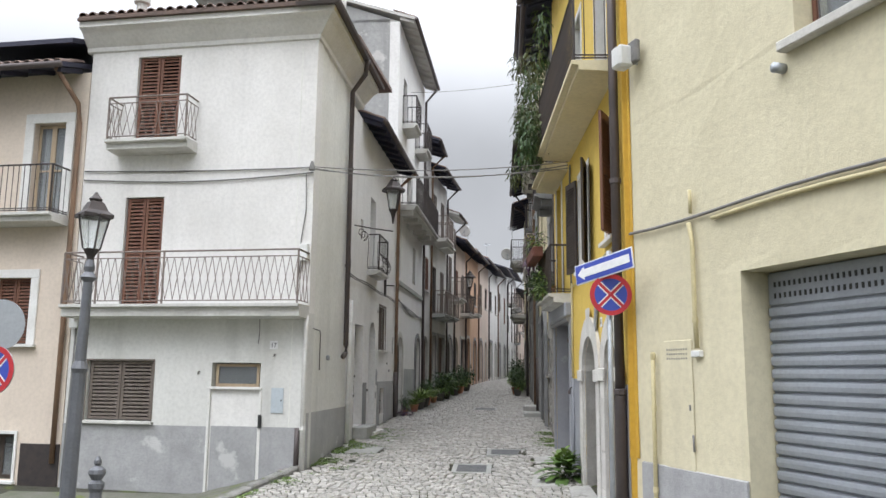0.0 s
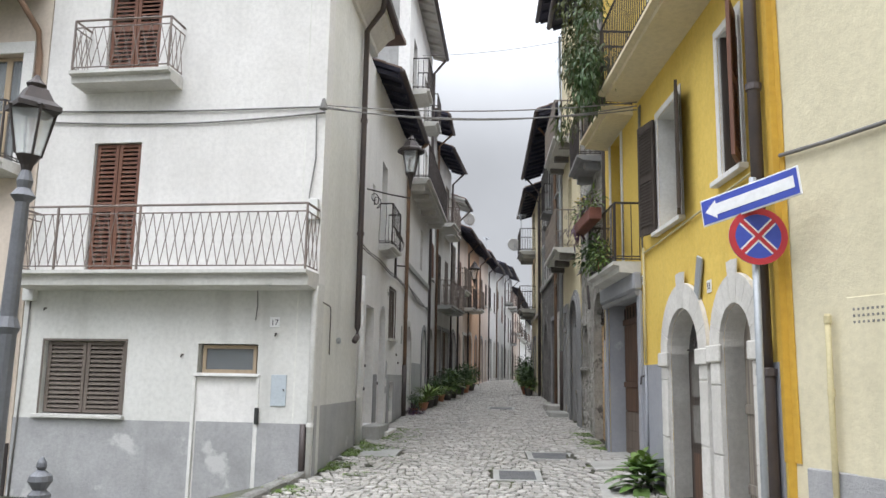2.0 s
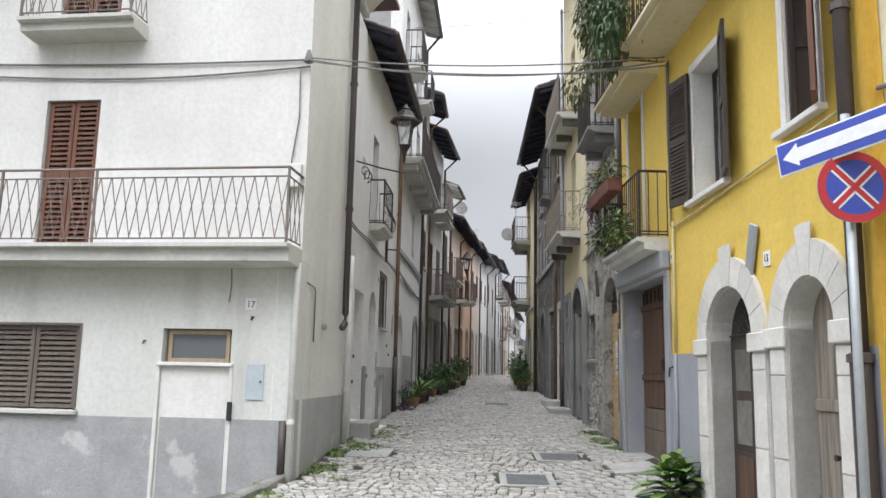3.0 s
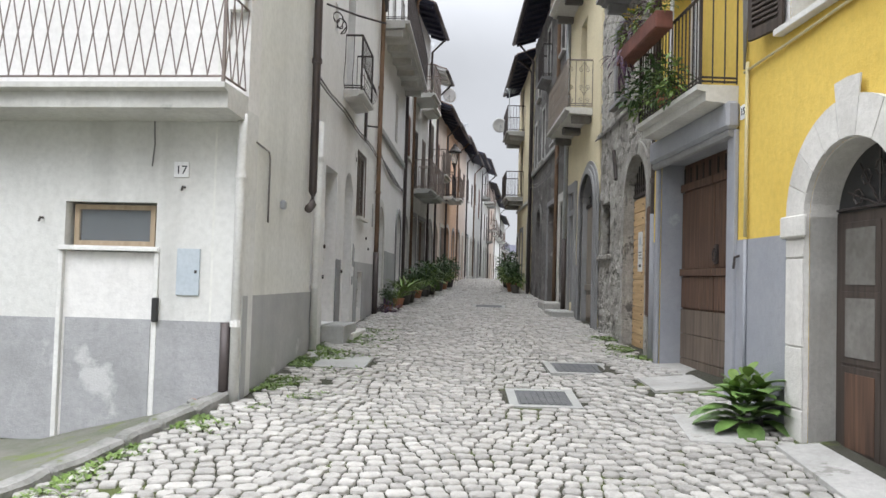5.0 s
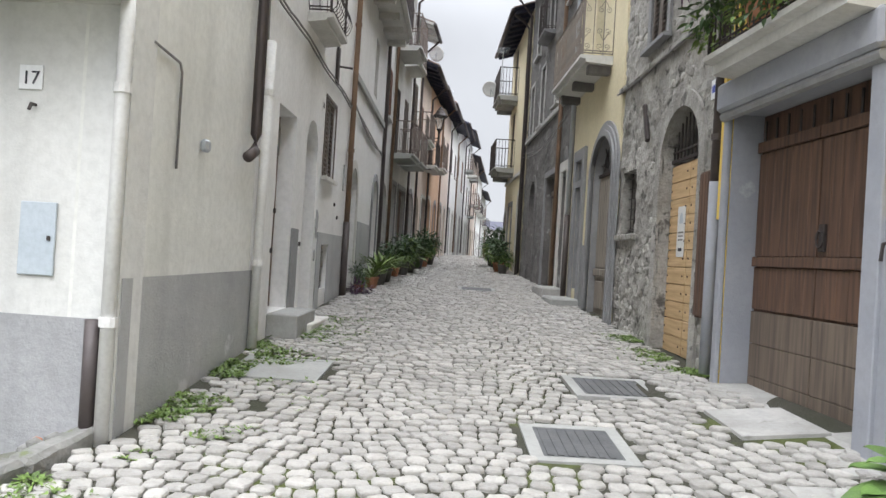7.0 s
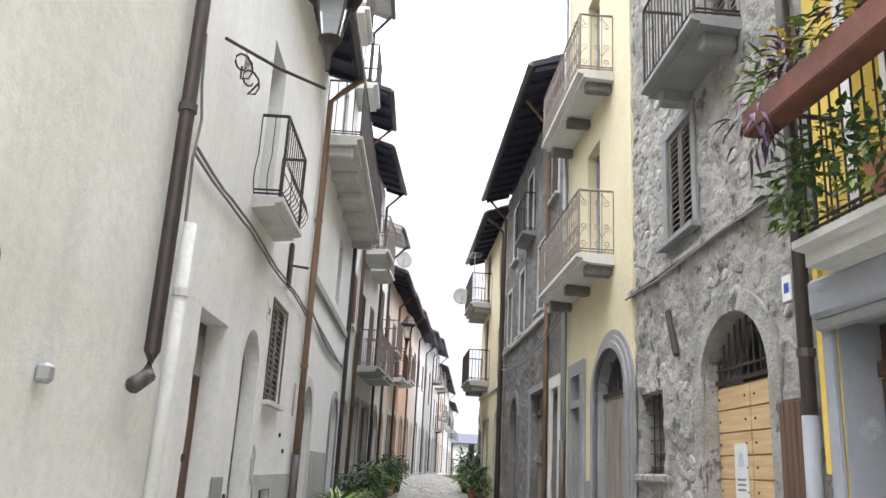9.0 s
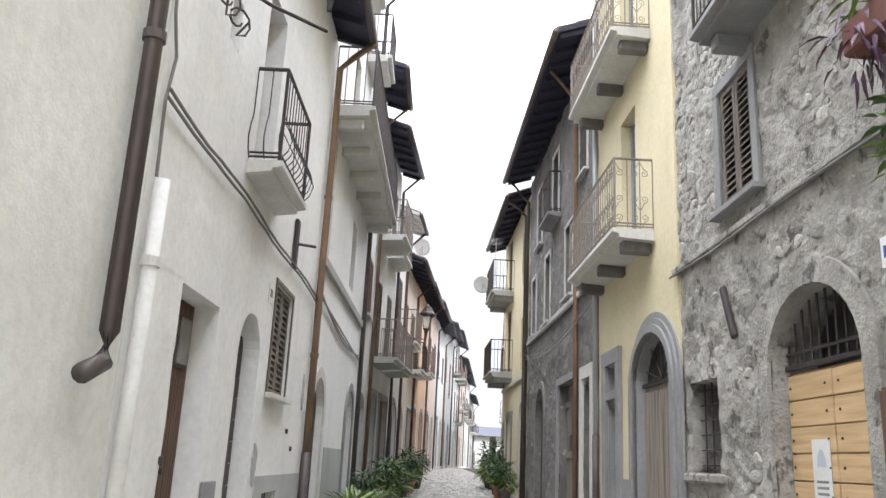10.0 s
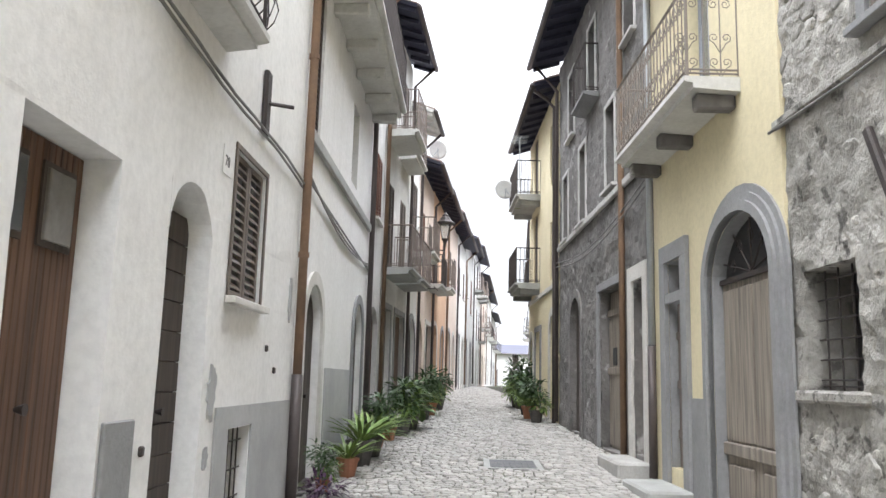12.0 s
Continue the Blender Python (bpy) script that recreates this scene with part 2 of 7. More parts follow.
DPOT = material("dark_pot", (0.09, 0.08, 0.07), (0.06, 0.055, 0.05), 3, 30, 0.8, 0.2, 60)
LEAF = material("green_leaf", (0.055, 0.105, 0.03), (0.035, 0.075, 0.022), 6, 40, 0.55, 0.2, 60, vary=0.35, island=True)
LEAF_L = material("light_green_leaf", (0.17, 0.25, 0.055), (0.10, 0.17, 0.035), 6, 40, 0.55, 0.2, 60, vary=0.35, island=True)
IVY = material("hanging_greenery", (0.10, 0.12, 0.045), (0.06, 0.08, 0.03), 6, 40, 0.6, 0.2, 60, vary=0.4, island=True)
PURPLE = material("purple_leaf", (0.10, 0.045, 0.09), (0.06, 0.03, 0.06), 6, 40, 0.55, 0.2, 60, vary=0.3, island=True)
FLOWER = material("yellow_petal", (0.70, 0.52, 0.05), (0.6, 0.42, 0.05), 6, 40, 0.6, 0.1, 60, island=True)
DIMG = material("dim_glass", (0.20, 0.19, 0.175), (0.12, 0.112, 0.10), 2, 18, 0.25, 0.1, 30)
LEAF_B = material("broad_green_leaf", (0.15, 0.25, 0.065), (0.085, 0.16, 0.04), 6, 40, 0.5, 0.2, 60, vary=0.3, island=True)
CURTAIN = material("white_curtain", (0.70, 0.69, 0.66), (0.6, 0.59, 0.56), 3, 20, 0.9, 0.2, 30)
INSIDE = material("dim_room_plaster", (0.30, 0.28, 0.25), (0.24, 0.22, 0.20), 1, 10, 0.9, 0.1, 40)
ORANGE = material("orange_plaster", (0.62, 0.41, 0.27), (0.54, 0.35, 0.23), 0.8, 10, 0.9, 0.3, 40, streak=0.25)
PINK = material("pinkish_plaster", (0.66, 0.55, 0.47), (0.58, 0.48, 0.41), 0.8, 10, 0.9, 0.3, 40, streak=0.3)
GREYP = material("grey_weathered_plaster", (0.60, 0.585, 0.56), (0.45, 0.44, 0.42), 0.8, 9, 0.93, 0.5, 30, streak=0.35, spot=(0.62, 0.61, 0.58), spot_at=0.6, spot_scale=1.5, wave=2)
GABLE = material("rough_grey_render", (0.40, 0.40, 0.39), (0.30, 0.30, 0.29), 0.7, 8, 0.95, 0.6, 25, streak=0.4, spot=(0.52, 0.51, 0.49), spot_at=0.6, spot_scale=1.2, wave=2)


def glass(name, tint):
    m = bpy.data.materials.new(name)
    m.use_nodes = True
    p = m.node_tree.nodes["Principled BSDF"]
    p.inputs["Base Color"].default_value = (*tint, 1)
    p.inputs["Roughness"].default_value, p.inputs["Transmission Weight"].default_value, p.inputs["IOR"].default_value = 0.05, 0.85, 1.45
    return m


GLASS = glass("window_glass", (0.55, 0.58, 0.6))
LGLASS = glass("lantern_glass", (0.9, 0.92, 0.92))


# ---- mesh helpers
def part(name, bm, mat, parent=None, label="", smooth=False):
    """Links a bmesh as one mesh object under its thing."""
    bmesh.ops.recalc_face_normals(bm, faces=bm.faces)
    me = bpy.data.meshes.new(name)
    bm.to_mesh(me)
    bm.free()
    for f in me.polygons:
        f.use_smooth = smooth
    me.materials.append(mat)
    ob = new(name, me)
    if parent:
        ob.parent = parent
    return tagged(ob, label)


def box(bm, x0, x1, y0, y1, z0, z1, bev=0.0):
    r = bmesh.ops.create_cube(bm, size=1, matrix=Matrix.Translation(((x0 + x1) / 2, (y0 + y1) / 2, (z0 + z1) / 2)) @ Matrix.Diagonal((abs(x1 - x0), abs(y1 - y0), abs(z1 - z0), 1)))
    if bev:
        edges = {e for v in r["verts"] for e in v.link_edges}
        bmesh.ops.bevel(bm, geom=list(edges), offset=bev, segments=1, affect="EDGES")
    return bm


def boxed(*a, bev=0.0):
    return box(bmesh.new(), *a, bev=bev)


def tube(bm, pts, r, n=6, closed=True):
    """A round bar along a chain of points."""
    pts = [Vector(p) for p in pts]
    rings = []
    for i, p in enumerate(pts):
        d = (pts[min(i + 1, len(pts) - 1)] - pts[max(i - 1, 0)]).normalized()
        side = d.cross(Vector((0, 0, 1)) if abs(d.z) < 0.9 else Vector((1, 0, 0))).normalized()
        up = side.cross(d)
        rad = r[i] if isinstance(r, (list, tuple)) else r
        rings.append([bm.verts.new(p + (side * math.cos(2 * math.pi * k / n) + up * math.sin(2 * math.pi * k / n)) * rad) for k in range(n)])
    for a, b in zip(rings, rings[1:]):
        for k in range(n):
            bm.faces.new((a[k], a[(k + 1) % n], b[(k + 1) % n], b[k]))
    if closed:
        bm.faces.new(rings[0])
        bm.faces.new(rings[-1])
    return bm


def lathe(bm, at, prof, n=12):
    """A turned shape: (radius, height) pairs about an upright axis."""
    rings = [[bm.verts.new((at[0] + r * math.cos(2 * math.pi * k / n), at[1] + r * math.sin(2 * math.pi * k / n), at[2] + z)) for k in range(n)] for r, z in prof]
    for a, b in zip(rings, rings[1:]):
        for k in range(n):
            bm.faces.new((a[k], a[(k + 1) % n], b[(k + 1) % n], b[k]))
    bm.faces.new(rings[0])
    bm.faces.new(rings[-1])
    return bm


def prism(bm, outline, x0, x1):
    """An outline in the y-z plane drawn out along x."""
    a = [bm.verts.new((x0, y, z)) for y, z in outline]
    b = [bm.verts.new((x1, y, z)) for y, z in outline]
    for k in range(len(a)):
        j = (k + 1) % len(a)
        bm.faces.new((a[k], a[j], b[j], b[k]))
    bm.faces.new(a)
    bm.faces.new(b)
    return bm


def leaf(bm, p, d, up, length, width, bend=0.3):
    """One leaf of six faces, folded along its rib."""
    d, up = Vector(d).normalized(), Vector(up).normalized()
    side = d.cross(up)
    side = side.normalized() if side.length > 1e-4 else Vector((1, 0, 0))
    up = side.cross(d)
    p = Vector(p)
    rib = [p + d * length * u - up * bend * length * u * u for u in (0, 0.35, 0.7, 1)]
    w = (0.1, 1, 0.75)
    vs = [bm.verts.new(q) for q in rib]
    le = [bm.verts.new(rib[k] + side * width * 0.5 * w[k] + up * width * 0.12) for k in range(3)]
    ri = [bm.verts.new(rib[k] - side * width * 0.5 * w[k] + up * width * 0.12) for k in range(3)]
    for k in range(2):
        bm.faces.new((vs[k], vs[k + 1], le[k + 1], le[k]))
        bm.faces.new((vs[k + 1], vs[k], ri[k], ri[k + 1]))
    bm.faces.new((vs[2], vs[3], le[2]))
    bm.faces.new((vs[3], vs[2], ri[2]))


def round_leaf(bm, p, d, length, width, bend):
    """A blunt oval leaf, cupped along its rib."""
    d = Vector(d).normalized()
    side = d.cross(Vector((0, 0, 1))).normalized()
    up = side.cross(d)
    rib = [Vector(p) + d * length * u - up * bend * length * u * u for u in (0, 0.22, 0.5, 0.78, 0.94, 1)]
    w = (0.12, 0.72, 1.0, 0.86, 0.5, 0.12)
    rows = [[bm.verts.new(q + side * width * 0.5 * k * e + up * width * 0.1 * abs(e)) for e in (-1, 0, 1)] for q, k in zip(rib, w)]
    for a, b in zip(rows, rows[1:]):
        for k in range(2):
            bm.faces.new((a[k], a[k + 1], b[k + 1], b[k]))


def foliage(name, mat, parent, n, centre, spread, length, width, rng, droop=0.4, label="", hang=0.0):
    """A loose clump of leaves about a centre."""
    bm = bmesh.new()
    for _ in range(n):
        v = Vector((rng.gauss(0, 1), rng.gauss(0, 1), rng.gauss(0, 1)))
        v.normalize()
        k = rng.random() ** 0.5
        q = Vector(centre) + Vector((v.x * spread[0] * k, v.y * spread[1] * k, v.z * spread[2] * k))
        out = Vector((v.x, v.y, v.z * 0.5 + 0.2 - hang)) + Vector((rng.uniform(-.6, .6), rng.uniform(-.6, .6), rng.uniform(-.5, .5)))
        leaf(bm, q, out, (rng.uniform(-.3, .3), rng.uniform(-.3, .3), 1), length * rng.uniform(0.6, 1.3), width * rng.uniform(0.7, 1.2), droop)
    me = bpy.data.meshes.new(name)
    bm.to_mesh(me)
    bm.free()
    me.materials.append(mat)
    ob = new(name, me)
    if parent:
        ob.parent = parent
    return tagged(ob, label)


def words(text, size, mat, parent, m, name="lettering"):
    """Writing as flat raised letters."""
    cu = bpy.data.curves.new(name, "FONT")
    cu.body, cu.size, cu.extrude, cu.align_x, cu.align_y = text, size, 0.002, "CENTER", "CENTER"
    cu.materials.append(mat)
    ob = new(name, cu)
    ob.parent, ob.matrix_basis = parent, m
    return ob


# ---- the ground's height
ROAD = ((-60, 0.3), (-8, 0.25), (-2, 0.1), (1.6, -0.12), (4.3, -0.28), (6.3, -0.36), (8.3, -0.26), (10.8, -0.09), (13.5, 0.16), (16, 0.30), (20, 0.46), (25.5, 0.68), (35, 1.0), (50, 1.38), (62, 1.5), (140, 1.2))


def road_z(y):
    for (a, p), (b, q) in zip(ROAD, ROAD[1:]):
        if y <= b:
            u = (y - a) / (b - a)
            return p + (q - p) * u
    return ROAD[-1][1]


def ground_z(x, y):
    z = (road_z(y - 0.8) + road_z(y) + road_z(y + 0.8)) / 3
    lead = min(1, max(0, (16.5 - y) / 3))
    z += 0.11 * max(0, min(x, 3.2) - 1.2) * lead
    edge = -2.32 - 0.25 * max(0, min(12.6 - y, 4))
    if x < edge and y < 14:
        z -= min(0.5, 0.26 * (edge - x))
    return z


# ---- walls and houses
class Side:
    """A street front: origin, direction along it, and which way is out."""

    def __init__(self, o, d, out):
        a = math.atan2(d[1], d[0])
        self.m = Matrix.Translation((o[0], o[1], 0)) @ Matrix.Rotation(a, 4, "Z")
        self.k = out

    def at(self, s, d, z):
        return self.m @ Vector((s, self.k * d, z))


FRONT = Side((-2.24, 12.84), (-1, 0.15), 1)
LEFT = Side((-2.24, 12.86), (0.0826, 1), -1)
LFAR = Side((-0.74, 31.0), (0.155, 1), -1)
RIGHT = Side((2.62, 7.7), (-0.003, 1), 1)
RUBS = Side((2.70, 14.6), (0.05, 1), 1)
CREAM = Side((2.95, 20.1), (0.045, 1), 1)
RFAR = Side((4.55, 38.6), (0.15, 1), 1)
PALES = Side((2.72, 7.7), (0.345, -1), -1)


def house(side, label, category="house"):
    ob = new("house")
    ob.matrix_world = side.m
    return tagged(ob, label, category)


def wall(h, side, s0, s1, z0, z1, holes, mat, depth=0.32, step=None, rough=0.0, name="wall", label=""):
    """An upright wall with real openings: (s0, s1, z0, z1, rise of the arch)."""
    k = side.k
    xs, zs = {s0, s1}, {z0, z1}
    arcs = []
    for a, b, c, d, rise in holes:
        xs |= {a, b}
        zs |= {c, d}
        if rise:
            n = 14
            pts = []
            for i in range(n + 1):
                t = math.pi * i / n
                u = (a + b) / 2 - (b - a) / 2 * math.cos(t)
                pts.append((u, d - rise + rise * math.sin(t)))
                xs.add(round(u, 5))
            arcs.append(([(round(u, 5), v) for u, v in pts], d))
    if step:
        for lo, hi, vals in ((s0, s1, xs), (z0, z1, zs)):
            n = int((hi - lo) / step)
            vals |= {round(lo + (hi - lo) * i / n, 5) for i in range(1, n)}
    def thin(vals, keep):
        out = []
        for v in sorted(vals):
            if out and v - out[-1] < 0.004:
                continue
            out.append(v)
        return out
    xs, zs = thin({round(x, 5) for x in xs}, 0), thin({round(z, 5) for z in zs}, 0)
    bm = bmesh.new()
    seen = {}

    def vert(x, z, back):
        key = (round(x, 4), round(z, 4), back)
        if key not in seen:
            y = -depth if back else 0.0
            if rough and not back:
                q = Vector((x * 2.6, z * 3.4, side.m.translation.y))
                y += rough * (noise.noise(q) * 0.9 + noise.noise(q * 2.7) * 0.7 + noise.noise(q * 6.1) * 0.35)
            seen[key] = bm.verts.new((x, k * y, z))
        return seen[key]

    def void(i, j):
        if i < 0 or j < 0 or i >= len(xs) - 1 or j >= len(zs) - 1:
            return True
        x, z = (xs[i] + xs[i + 1]) / 2, (zs[j] + zs[j + 1]) / 2
        return any(a < x < b and c < z < d for a, b, c, d, r in holes)

    def face(*v):
        try:
            bm.faces.new(v)
        except ValueError:
            pass
    for i in range(len(xs) - 1):
        for j in range(len(zs) - 1):
            if void(i, j):
                continue
            for back in (False, True):
                face(vert(xs[i], zs[j], back), vert(xs[i + 1], zs[j], back), vert(xs[i + 1], zs[j + 1], back), vert(xs[i], zs[j + 1], back))
            for di, dj, p, q in ((-1, 0, (i, j), (i, j + 1)), (1, 0, (i + 1, j), (i + 1, j + 1)), (0, -1, (i, j), (i + 1, j)), (0, 1, (i, j + 1), (i + 1, j + 1))):
                if void(i + di, j + dj):
                    a, b = (xs[p[0]], zs[p[1]]), (xs[q[0]], zs[q[1]])
                    face(vert(*a, False), vert(*b, False), vert(*b, True), vert(*a, True))
    for pts, top in arcs:
        for (u0, v0), (u1, v1) in zip(pts, pts[1:]):
            for back in (False, True):
                ring = [vert(u0, v0, back), vert(u1, v1, back), vert(u1, top, back), vert(u0, top, back)]
                ring = [v for n, v in enumerate(ring) if v not in ring[:n]]
                if len(ring) > 2:
                    face(*ring)
            face(vert(u0, v0, False), vert(u1, v1, False), vert(u1, v1, True), vert(u0, v0, True))
    return part(name, bm, mat, h, label)


def shell(h, side, s0, s1, z0, z1, mat, back=7.0, gable=None):
    """The sides and the rear of a house, with a floor between storeys."""
    k = side.k
    part("side_wall", boxed(s0, s0 + 0.3, -k * 0.33, -k * back, z0, z1), gable or mat, h)
    part("side_wall", boxed(s1 - 0.3, s1, -k * 0.33, -k * back, z0, z1), mat, h)
    part("rear_wall", boxed(s0 + 0.31, s1 - 0.31, -k * (back - 0.3), -k * back, z0, z1), mat, h)
    part("storey_floor", boxed(s0 + 0.31, s1 - 0.31, -k * 0.34, -k * (back - 0.31), (z0 + z1) / 2 - 0.1, (z0 + z1) / 2 + 0.1), INSIDE, h)
    part("inner_wall", boxed(s0 + 0.31, s1 - 0.31, -k * 1.6, -k * 1.7, z0, (z0 + z1) / 2 - 0.11), INSIDE, h)
    part("inner_wall", boxed(s0 + 0.31, s1 - 0.31, -k * 1.6, -k * 1.7, (z0 + z1) / 2 + 0.11, z1), INSIDE, h)


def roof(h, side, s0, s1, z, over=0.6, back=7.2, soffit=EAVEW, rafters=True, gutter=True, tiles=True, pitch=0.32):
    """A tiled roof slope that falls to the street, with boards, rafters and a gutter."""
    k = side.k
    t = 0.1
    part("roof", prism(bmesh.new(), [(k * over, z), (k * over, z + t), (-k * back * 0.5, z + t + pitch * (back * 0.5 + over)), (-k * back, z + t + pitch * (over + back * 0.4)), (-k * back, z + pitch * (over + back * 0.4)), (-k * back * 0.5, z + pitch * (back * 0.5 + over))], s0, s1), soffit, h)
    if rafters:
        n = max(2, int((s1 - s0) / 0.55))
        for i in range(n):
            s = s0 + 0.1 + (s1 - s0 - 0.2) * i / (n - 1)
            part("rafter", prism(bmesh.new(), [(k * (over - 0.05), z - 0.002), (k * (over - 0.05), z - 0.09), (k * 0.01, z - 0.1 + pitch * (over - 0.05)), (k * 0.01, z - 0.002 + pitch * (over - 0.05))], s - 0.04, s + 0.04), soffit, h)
    if gutter:
        part("gutter", tube(bmesh.new(), [(s0, k * (over + 0.05), z + 0.03), (s1, k * (over + 0.05), z + 0.03)], 0.065, 8), DPIPE, h, smooth=True)
    if tiles:
        n = int((s1 - s0) / 0.21)
        me = None
        for row in range(2):
            for i in range(n):
                s = s0 + (s1 - s0) * (i + 0.5) / n
                y = over + 0.03 - row * 0.36
                if me is None:
                    bm = bmesh.new()
                    prev = None
                    for j in range(6):
                        a = math.pi * j / 5
                        ring = [bm.verts.new((0.085 * math.cos(a), yy * k, 0.07 * math.sin(a) + (-yy) * pitch)) for yy in (0.0, -0.4)]
                        inner = [bm.verts.new((0.07 * math.cos(a), yy * k, 0.055 * math.sin(a) + (-yy) * pitch)) for yy in (0.0, -0.4)]
                        if prev:
                            bm.faces.new((prev[0][0], ring[0], ring[1], prev[0][1]))
                            bm.faces.new((prev[1][0], inner[0], ring[0], prev[0][0]))
                        prev = (ring, inner)
                    me = part("roof_tile", bm, TILE, h)
                    ob = me
                else:
                    ob = new("roof_tile", me.data)
                    ob.parent = h
                ob.location = (s, k * y, z + t + 0.004 + (over - y) * pitch + 0.02 * row)
                ob.rotation_euler = (0, 0, random.uniform(-0.04, 0.04))
    return h


def slats(parent, name, s0, s1, z0, z1, y, mat, pitch=0.068, thick=0.014, deep=0.036, k=1):
    """Tilted slats, each of its own, on one shared mesh."""
    n = max(2, int((z1 - z0) / pitch))
    me = None
    for i in range(n):
        z = z0 + (z1 - z0) * (i + 0.5) / n
        if me is None:
            bm = bmesh.new()
            prism(bm, [(-k * deep / 2, 0.02), (-k * deep / 2, 0.02 + thick), (k * deep / 2, -0.02 + thick), (k * deep / 2, -0.02)], -(s1 - s0) / 2, (s1 - s0) / 2)
            ob = part("slat", bm, mat, parent)
            me = ob.data
        else:
            ob = new("slat", me)
            ob.parent = parent
        ob.location = ((s0 + s1) / 2, y, z)


def shutter(h, side, s0, s1, z0, z1, d, mat, leaves=2, panels=2, label="", name="shutter", fine=True):
    """A louvred shutter: per leaf a frame with slats."""
    k = side.k
    w = (s1 - s0) / leaves
    for i in range(leaves):
        a, b = s0 + w * i + 0.006, s0 + w * (i + 1) - 0.006
        bm = bmesh.new()
        y0, y1 = k * d, k * (d - 0.045)
        box(bm, a, a + 0.06, y0, y1, z0, z1, 0.004)
        box(bm, b - 0.06, b, y0, y1, z0, z1, 0.004)
        ph = (z1 - z0) / panels
        for j in range(panels + 1):
            c = z0 + ph * j
            box(bm, a + 0.06, b - 0.06, y0, y1, max(z0, c - 0.05), min(z1, c + 0.05))
        if not fine:
            m = int((z1 - z0 - 0.1) / 0.16)
            for q in range(m):
                c = z0 + 0.06 + (z1 - z0 - 0.12) * (q + 0.5) / m
                prism(bm, [(k * (d - 0.04), c + 0.03), (k * (d - 0.04), c + 0.06), (k * (d - 0.008), c), (k * (d - 0.008), c - 0.03)], a + 0.06, b - 0.06)
        leaf_ob = part(name, bm, mat, h, label)
        for j in range(panels if fine else 0):
            slats(leaf_ob, "slat", a + 0.06, b - 0.06, z0 + ph * j + 0.055, z0 + ph * (j + 1) - 0.055, k * (d - 0.02), mat, k=k)


def boards(parent, name, s0, s1, z0, z1, y, k, mat, n, upright=True, thick=0.025, gap=0.006):
    """A leaf of boards, each of its own."""
    for i in range(n):
        if upright:
            w = (s1 - s0) / n
            bm = boxed(s0 + w * i + gap / 2, s0 + w * (i + 1) - gap / 2, y, y - k * thick * random.uniform(0.85, 1.1), z0, z1, bev=0.004)
        else:
            w = (z1 - z0) / n
            bm = boxed(s0, s1, y, y - k * thick * random.uniform(0.85, 1.1), z0 + w * i + gap / 2, z0 + w * (i + 1) - gap / 2, bev=0.004)
        part("board", bm, mat, parent)


def door(h, side, s0, s1, z0, z1, d, mat, n=8, upright=True, label="", rails=(), top_pane=None, knob=True):
    """A boarded door leaf with rails and a knob, d in front of the wall's face."""
    k = side.k
    ob = part("door", boxed(s0, s1, k * (d - 0.03), k * (d - 0.06), z0, z1), mat, h, label)
    boards(ob, "board", s0, s1, z0, z1, k * (d - 0.004), k, mat, n, upright)
    for r in rails:
        part("rail", boxed(s0 + 0.01, s1 - 0.01, k * (d + 0.018), k * (d - 0.003), r - 0.05, r + 0.05, bev=0.005), mat, ob)
    if knob:
        bm = bmesh.new()
        z = z0 + (z1 - z0) * 0.45
        tube(bm, [(s0 + (s1 - s0) * 0.55, k * d, z), (s0 + (s1 - s0) * 0.55, k * (d + 0.05), z)], [0.012, 0.03], 8)
        part("knob", bm, IRON, ob)
    return ob


def rim(bm, a, b, z0, zs, zt, w, y0, y1, n=16):
    """An arched surround of width w: jambs and a ring, from y0 to y1."""
    box(bm, a - w, a, y0, y1, z0, zs)
    box(bm, b, b + w, y0, y1, z0, zs)
    c, r, h = (a + b) / 2, (b - a) / 2, zt - zs
    prev = None
    for i in range(n + 1):
        t = math.pi * i / n
        inner = (c - r * math.cos(t), zs + h * math.sin(t))
        outer = (c - (r + w) * math.cos(t), zs + (h + w) * math.sin(t))
        ring = [bm.verts.new((p[0], y, p[1])) for y in (y0, y1) for p in (inner, outer)]
        if prev:
            for p, q in ((0, 1), (1, 3), (3, 2), (2, 0)):
                bm.faces.new((prev[p], prev[q], ring[q], ring[p]))
        prev = ring
    return bm


def fan(bm, s0, s1, zs, zt, y0, y1, n=14):
    """A half-round panel."""
    c, r, h = (s0 + s1) / 2, (s1 - s0) / 2, zt - zs
    front = [bm.verts.new((c - r * math.cos(math.pi * i / n), y0, zs + h * math.sin(math.pi * i / n))) for i in range(n + 1)]
    back = [bm.verts.new((v.co.x, y1, v.co.z)) for v in front]
    bm.faces.new(front)
    bm.faces.new(back)
    return bm


